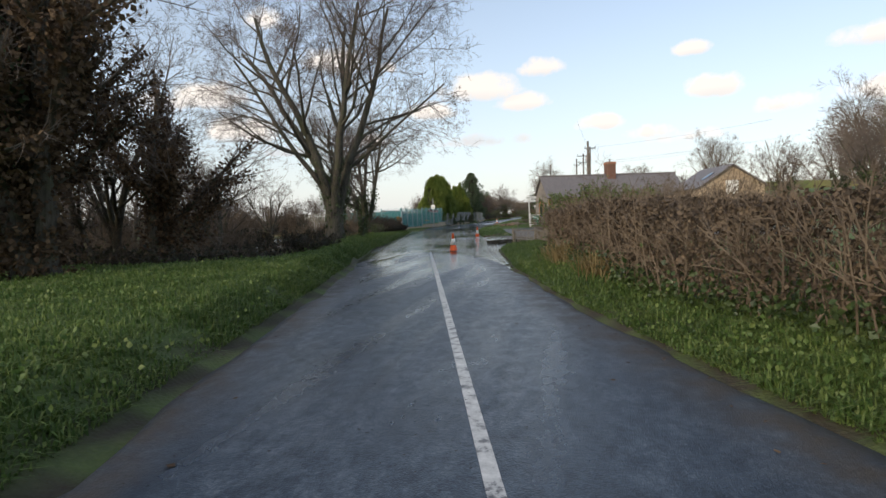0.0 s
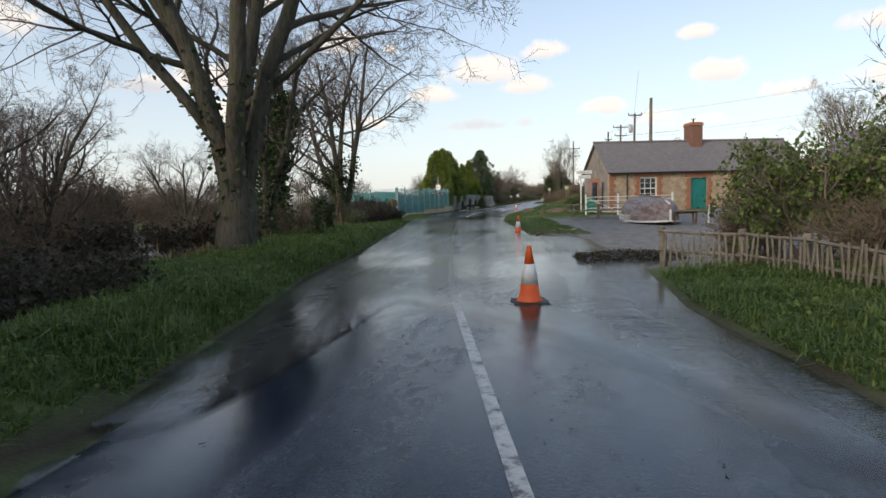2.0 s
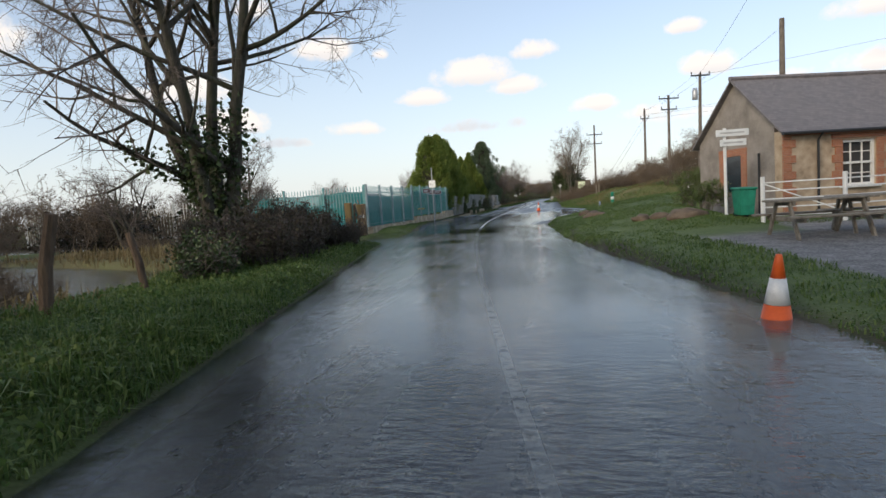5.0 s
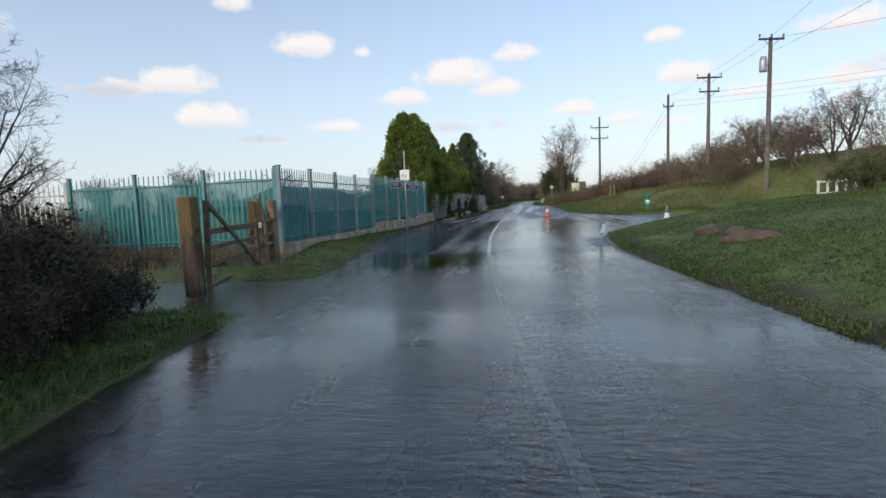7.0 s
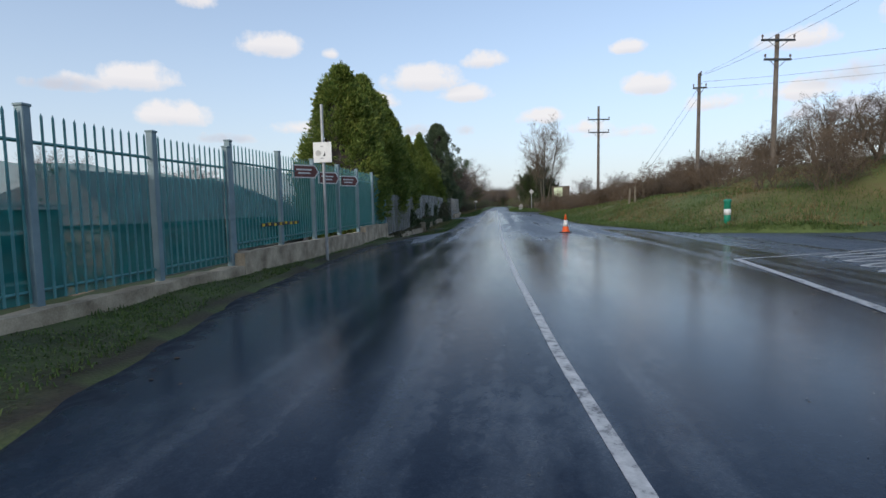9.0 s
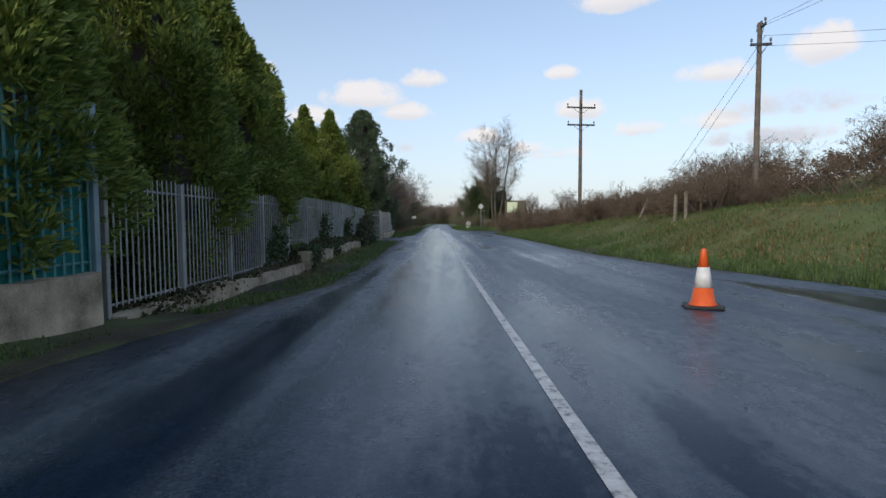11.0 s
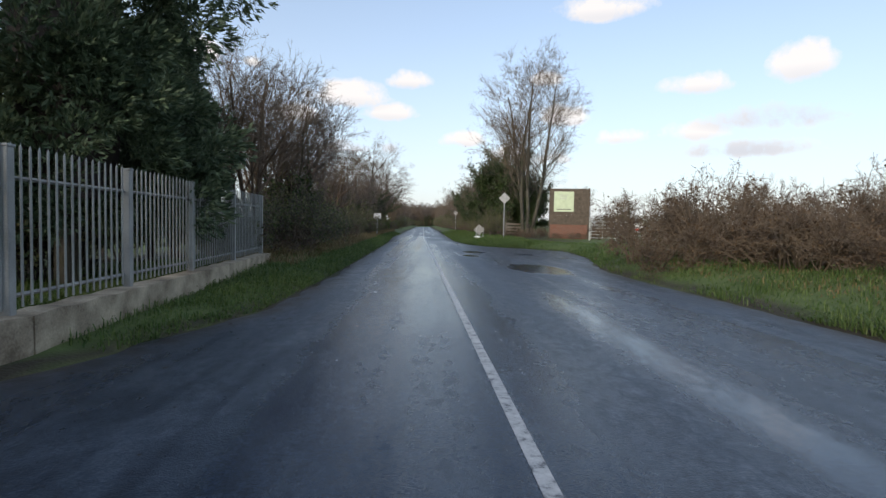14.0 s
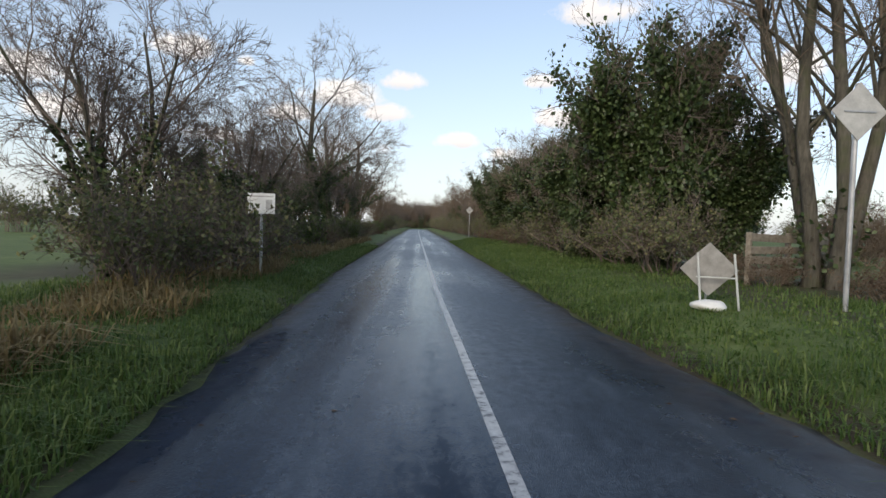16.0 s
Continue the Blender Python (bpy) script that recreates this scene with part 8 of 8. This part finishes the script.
# ---- junction markings ----
stripe("give_way_line", [(1.86, 34.95), (1.45, 31.6), (1.0, 28.2)], 0.16)
stripe("side_road_line", [(1.86, 34.95), (4.7, 35.92), (8.6, 38.0), (14, 39.6)], 0.11)


def marked_loop(x, y, rz, w, h):
    pts = [(w * math.cos(t) * 0.5, h * math.sin(t) * 0.5) for t in np.linspace(0.35, 2 * math.pi - 0.35, 22)]
    c, s = math.cos(radians(rz)), math.sin(radians(rz))
    stripe("painted_letter", [(x + a * c - b * s, y + a * s + b * c) for a, b in pts], 0.15, 0.007)


for x, y, w, h in ((5.05, 35.38, 3.0, 0.52), (5.0, 34.55, 3.0, 0.50), (4.75, 33.65, 2.9, 0.54), (4.5, 32.8, 2.8, 0.50)):
    marked_loop(x, y, 21, w, h)


# ---- ivy and brambles over the railings' wall ----
def ivy_bank():
    root = thing("ivy_bank", Matrix(), "dark ivy and dead stems spilling over the railings' wall", "ivy")
    r = np.random.RandomState(61)
    n = 16000
    y = r.uniform(47.5, 74.8, n)
    x = np.interp(y, [47, 58, 66, 74.8], [-8.52, -8.50, -8.62, -8.70]) + r.uniform(-0.26, 0.24, n)
    foot = np.where(y < 56.4, -0.22, 0.05)
    high = np.interp(y, [47, 56, 57, 72], [0.26, 0.30, 0.50, 0.50]) * (0.7 + 0.5 * lumps(y * 1.0, y * 0 + 4, 1.0))
    z = r.uniform(-0.05, 1.0, n) * high + foot
    part_mesh("ivy", leaf_cloud("ivy", np.stack([x, y, z], 1), 0.09, M_BRAMBLE, 62), root)
    for yc, hh, m in ((55.0, 1.0, 700), (61.5, 1.4, 900), (67.0, 1.3, 900), (73.6, 1.5, 3600), (72.2, 1.3, 2600), (71.0, 1.0, 1500)):
        yy = yc + r.normal(0, 0.45, m)
        zz = np.abs(r.uniform(0, 1, m)) * hh * np.exp(-((yy - yc) / 0.8) ** 2) + 0.1
        xx = np.interp(yy, [47, 58, 74], [-8.62, -8.70, -8.80]) + r.normal(0.08, 0.12 + 0.12 * (m > 1000), m)
        part_mesh("ivy", leaf_cloud("ivy", np.stack([xx, yy, zz], 1), 0.10, (M_IVY, M_BRAMBLE)[m > 1000], 63), root, "ivy climbing the bars")


ivy_bank()


# ---- grass ----
def grass(name, xs, ys, lengths, material, label, seed, width=0.0085, bend=1.45):
    """Single blades, each two bent quads, rooted in the ground."""
    r = np.random.RandomState(seed)
    n = len(xs)
    z = land_z(xs, ys) - 0.02
    a = r.uniform(0, 2 * math.pi, n)
    lean = np.abs(r.normal(0, bend, n))
    dx, dy = np.cos(a), np.sin(a)
    sx, sy = -dy * width, dx * width
    L = lengths * (0.8 + 0.22 * lumps(xs, ys, 0.55) + 0.32 * lumps(xs, ys, 1.6) + 0.30 * lumps(xs + 7, ys, 0.19)).clip(0.3, 1.6)
    p0 = np.stack([xs, ys, z], 1)
    p1 = p0 + np.stack([dx * lean * L * 0.25, dy * lean * L * 0.25, L * 0.6], 1)
    p2 = p0 + np.stack([dx * lean * L * 0.8, dy * lean * L * 0.8, L * (1.0 - 0.35 * np.minimum(lean, 1.4))], 1)
    s = np.stack([sx, sy, 0 * sx], 1)
    verts = np.stack([p0 - s, p0 + s, p1 + s * 0.8, p1 - s * 0.8, p2], 1).reshape(-1, 3)
    i = (np.arange(n) * 5)[:, None]
    tri = np.concatenate([i + np.array([[0, 1, 2]]), i + np.array([[0, 2, 3]]), i + np.array([[3, 2, 4]])])
    me = fast_mesh(name, verts, tri, material, False)
    return tagged(new(name, me), label, "grass", kind="stuff")


gr = np.random.RandomState(17)


def sow(n, y0, y1, side, d0, d1, power=1.0):
    """Places beside the road, thinning with distance from it."""
    y = gr.uniform(y0, y1, n)
    d = d0 + (d1 - d0) * gr.uniform(0, 1, n) ** power
    x = left_edge(y) - d if side < 0 else right_edge(y) + d
    return x, y


def above_water(x, y):
    return land_z(x, y) > WATER_Z + 0.015


def patchy(x, y, size, keep):
    return (lumps(x, y, size) + gr.uniform(-0.6, 0.6, len(x))) > keep


# left bank
x, y = sow(150000, -38, -18.0, -1, 0.12, 11, 1.6)
k = patchy(x, y, 1.4, -0.75) & (land_z(x, y) > 0.05)
grass("verge_grass", x[k], y[k], gr.uniform(0.06, 0.17, k.sum()), M_GRASS, "short wet green grass on the verge", 1)
x, y = sow(126000, -18.5, 15.2, -1, 0.10, 4.2, 1.2)
k = above_water(x, y) & patchy(x, y, 1.2, -0.8)
grass("bank_grass", x[k], y[k], gr.uniform(0.08, 0.26, k.sum()), M_GRASS, "rank wet green grass on the bank", 2)
x, y = sow(26000, -16, 23, -1, 3.0, 16, 1.0)
k = above_water(x, y) & patchy(x, y, 2.0, -0.35)
grass("meadow_grass", x[k], y[k], gr.uniform(0.2, 0.55, k.sum()), M_STRAW, "tall dry brown grass in the meadow", 3, 0.014)
x = gr.uniform(-17.0, -8.9, 9000)
y = gr.uniform(20.6, 23.6, 9000) - 0.10 * (x + 8.9)
k = patchy(x, y, 1.1, 0.0)
grass("reeds", x[k], y[k], gr.uniform(0.35, 0.95, k.sum()), M_STRAW, "tall dead brown reeds before the netted fence", 22, 0.016)
x, y = sow(75000, 12, 48, -1, 0.08, 2.6, 1.0)
k = (x > -8.15) & above_water(x, y) & patchy(x, y, 0.9, -0.5)
grass("wall_foot_grass", x[k], y[k], gr.uniform(0.03, 0.10, k.sum()), M_GRASS, "muddy grass at the foot of the wall", 4)
x, y = sow(34000, 48, 77, -1, 0.10, 2.9, 1.0)
k = (x > np.interp(y, [48, 53, 57, 60, 65, 75], [-8.2, -7.9, -7.86, -7.96, -8.2, -8.3])) & patchy(x, y, 1.1, -0.45)
grass("verge_grass", x[k], y[k], gr.uniform(0.05, 0.20, k.sum()), M_GRASS, "thin wet grass below the railings", 5)
x, y = sow(7000, 48, 76, -1, 0.9, 2.9, 0.8)
k = (x > np.interp(y, [48, 53, 57, 60, 65, 75], [-8.2, -7.9, -7.86, -7.96, -8.2, -8.3])) & patchy(x, y, 1.0, 0.05)
grass("dry_weeds", x[k], y[k], gr.uniform(0.10, 0.34, k.sum()), M_STRAW, "dead brown weeds along the wall", 6)
x, y = sow(150000, 84.5, 150, -1, 0.10, 5.0, 1.4)
k = patchy(x, y, 1.3, -0.7)
grass("verge_grass", x[k], y[k], gr.uniform(0.06, 0.24, k.sum()), M_GRASS, "green grass on the lane's verge", 7)
x, y = sow(36000, 94, 160, -1, 1.2, 3.4, 1.0)
k = patchy(x, y, 1.6, -0.1)
grass("dry_weeds", x[k], y[k], gr.uniform(0.2, 0.55, k.sum()), M_STRAW, "tall dry grass on the lane's verge", 8, 0.014)
# right bank
x, y = sow(130000, -38, -12.2, 1, 0.15, 3.6, 1.2)
k = patchy(x, y, 1.3, -0.75) & above_water(x, y)
grass("verge_grass", x[k], y[k], gr.uniform(0.06, 0.19, k.sum()), M_GRASS, "short wet green grass below the hedge", 9)
x, y = sow(12000, -1.8, 12, 1, 0.05, 2.2, 1.0)
k = above_water(x, y)
grass("island_grass", x[k], y[k], gr.uniform(0.05, 0.14, k.sum()), M_GRASS, "short grass on the strip beside the gravel", 10)
x, y = sow(110000, 11, 29, 1, 0.12, 12, 1.3)
k = (y < side_near(x) - 0.1)
grass("lawn_grass", x[k], y[k], gr.uniform(0.035, 0.09, k.sum()), M_GRASS, "short mown wet lawn", 11, 0.010)
x, y = sow(105000, 43, 112, 1, 0.12, 9.0, 1.5)
k = (y > side_far(x) + 0.06) & patchy(x, y, 1.6, -0.45)
grass("bank_grass", x[k], y[k], gr.uniform(0.08, 0.28, k.sum()), M_GRASS, "rough green grass on the embankment", 12)
x = gr.uniform(3.0, 16.0, 16000)
y = side_far(x) + gr.uniform(-1.4, 0.5, 16000)
k = (in_side(x, y) < 0.45) & patchy(x, y, 1.6, -0.5)
grass("bank_grass", x[k], y[k], gr.uniform(0.06, 0.2, k.sum()), M_GRASS, "rough grass at the foot of the embankment", 21)
x, y = sow(60000, 43, 100, 1, 1.2, 12.0, 1.0)
k = (y > side_far(x) + 0.12) & patchy(x, y, 2.2, -0.25) & ((y < 58) | (gr.uniform(0, 1, len(x)) < 0.55))
grass("dry_grass", x[k], y[k], gr.uniform(0.08, 0.30, k.sum()) * np.where(y[k] < 58, 1.0, gr.uniform(0.4, 1.0, k.sum())), M_STRAW, "dry pale grass on the embankment", 13, 0.014)
x, y = sow(90000, 111.5, 165, 1, 0.10, 5.0, 1.4)
k = patchy(x, y, 1.3, -0.7)
grass("verge_grass", x[k], y[k], gr.uniform(0.06, 0.26, k.sum()), M_GRASS, "bright green grass and weeds on the verge", 14)

y = gr.uniform(-27.5, -21.5, 5000)
x = hline(y) + gr.normal(0.02, 0.16, 5000)
k = patchy(x, y, 1.3, 0.05)
grass("dry_grass", x[k], y[k], gr.uniform(0.3, 0.8, k.sum()), M_STRAW, "pale dead grass at the foot of the hedge", 15, 0.010)

# broad-leaved weeds among the grass
wx_, wy_ = [], []
for n_, y0, y1, sd, d0, d1 in [(9000, -38, -18.5, -1, 0.2, 7.0), (22000, -16.5, 11, -1, 0.12, 3.4), (6000, -36, -12, 1, 0.2, 2.6), (2500, 48, 74, -1, 0.3, 2.2), (7000, 87, 135, -1, 0.2, 3.0), (9000, 112, 140, 1, 0.2, 4.0), (4000, 46, 95, 1, 0.3, 4.0)]:
    a_, b_ = sow(n_, y0, y1, sd, d0, d1, 1.2)
    k = above_water(a_, b_) & patchy(a_, b_, 0.9, 0.0)
    wx_.append(a_[k])
    wy_.append(b_[k])
wx_, wy_ = np.concatenate(wx_), np.concatenate(wy_)
hgt = np.abs(gr.normal(0.05, 0.05, len(wx_))) + 0.01
tagged(new("broad_leaved_weeds", leaf_cloud("broad_leaved_weeds", np.stack([wx_, wy_, land_z(wx_, wy_) + hgt], 1), 0.05, M_GRASS, 33, np.tile([[0.0, 0.0, 0.7]], (len(wx_), 1)))), "low broad-leaved weeds in the grass", "weeds", kind="stuff")

# dark creeper along the foot of the railings, hanging over the wall in places
n = 26000
y = gr.uniform(56.6, 74.5, n)
wall_x = np.interp(y, [56.4, 60, 65, 70, 74.6], [-8.20, -8.26, -8.46, -8.54, -8.52])
wall_h = np.interp(y, [56.4, 60, 65, 70, 74.6], [0.30, 0.20, 0.24, 0.16, 0.26])
over = gr.uniform(0, 1, n) < 0.45
foot = land_z(wall_x + 0.3, y)
x = np.where(over, wall_x + 0.17 + np.abs(gr.normal(0, 0.10, n)), wall_x + gr.normal(-0.10, 0.12, n))
z = np.where(over, foot + (wall_h + 0.06 - foot) * gr.uniform(0, 1, n), wall_h + np.abs(gr.normal(0.02, 0.07, n)))
k = np.where(over, lumps(y, 7.0, 1.3) + gr.uniform(-0.2, 0.2, n) > 0.12, lumps(y, 11.0, 2.0) + gr.uniform(-0.5, 0.5, n) > -0.5)
tagged(new("wall_creeper", leaf_cloud("wall_creeper", np.stack([x, y, z], 1)[k], 0.065, M_IVY, 41)), "dark creeper and brambles over the low wall", "creeper", kind="stuff")

# fallen leaves and twigs on the wet road and verge
n = 1500
y = gr.uniform(-36, 128, n)
u = gr.uniform(0, 1, n)
side = gr.uniform(0, 1, n) < 0.5
d = np.abs(gr.normal(0, 0.7, n))
x = np.where(side, left_edge(y) + d - 0.2, right_edge(y) - d + 0.2)
zz = np.maximum(road_z(x, y), land_z(x, y)) + 0.008
k = zz > WATER_Z + 0.02
tagged(new("leaf_litter", leaf_cloud("leaf_litter", np.stack([x, y, zz], 1)[k], 0.055, M_DEAD, 31, flat=0.12)), "fallen brown leaves along the road's edges", "leaves", kind="stuff")

# grit, twigs and sodden leaves on the carriageway
n = 5200
y = np.concatenate([gr.uniform(-37, -17, n // 2), gr.uniform(20, 50, n // 3), gr.uniform(50, 128, n - n // 2 - n // 3)])
u = gr.uniform(0.03, 0.97, n) + 0.12 * np.sign(gr.uniform(-1, 1, n)) * gr.uniform(0, 1, n)
u = np.clip(u, 0.02, 0.98)
x = left_edge(y) + u * (right_edge(y) - left_edge(y))
k = (lumps(x * 1.6, y * 0.4, 1.0) + gr.uniform(-0.5, 0.5, n) > 0.05) & (road_z(x, y) > WATER_Z + 0.012)
M_GRIT = simple("sodden_grit", (0.012, 0.011, 0.010), (0.06, 0.05, 0.04), 8.0, 0.6)
tagged(new("road_grit", leaf_cloud("road_grit", np.stack([x, y, road_z(x, y) + 0.007], 1)[k], 0.024, M_GRIT, 37, flat=0.12)), "dark grit and sodden bits on the wet asphalt", "debris", kind="stuff")
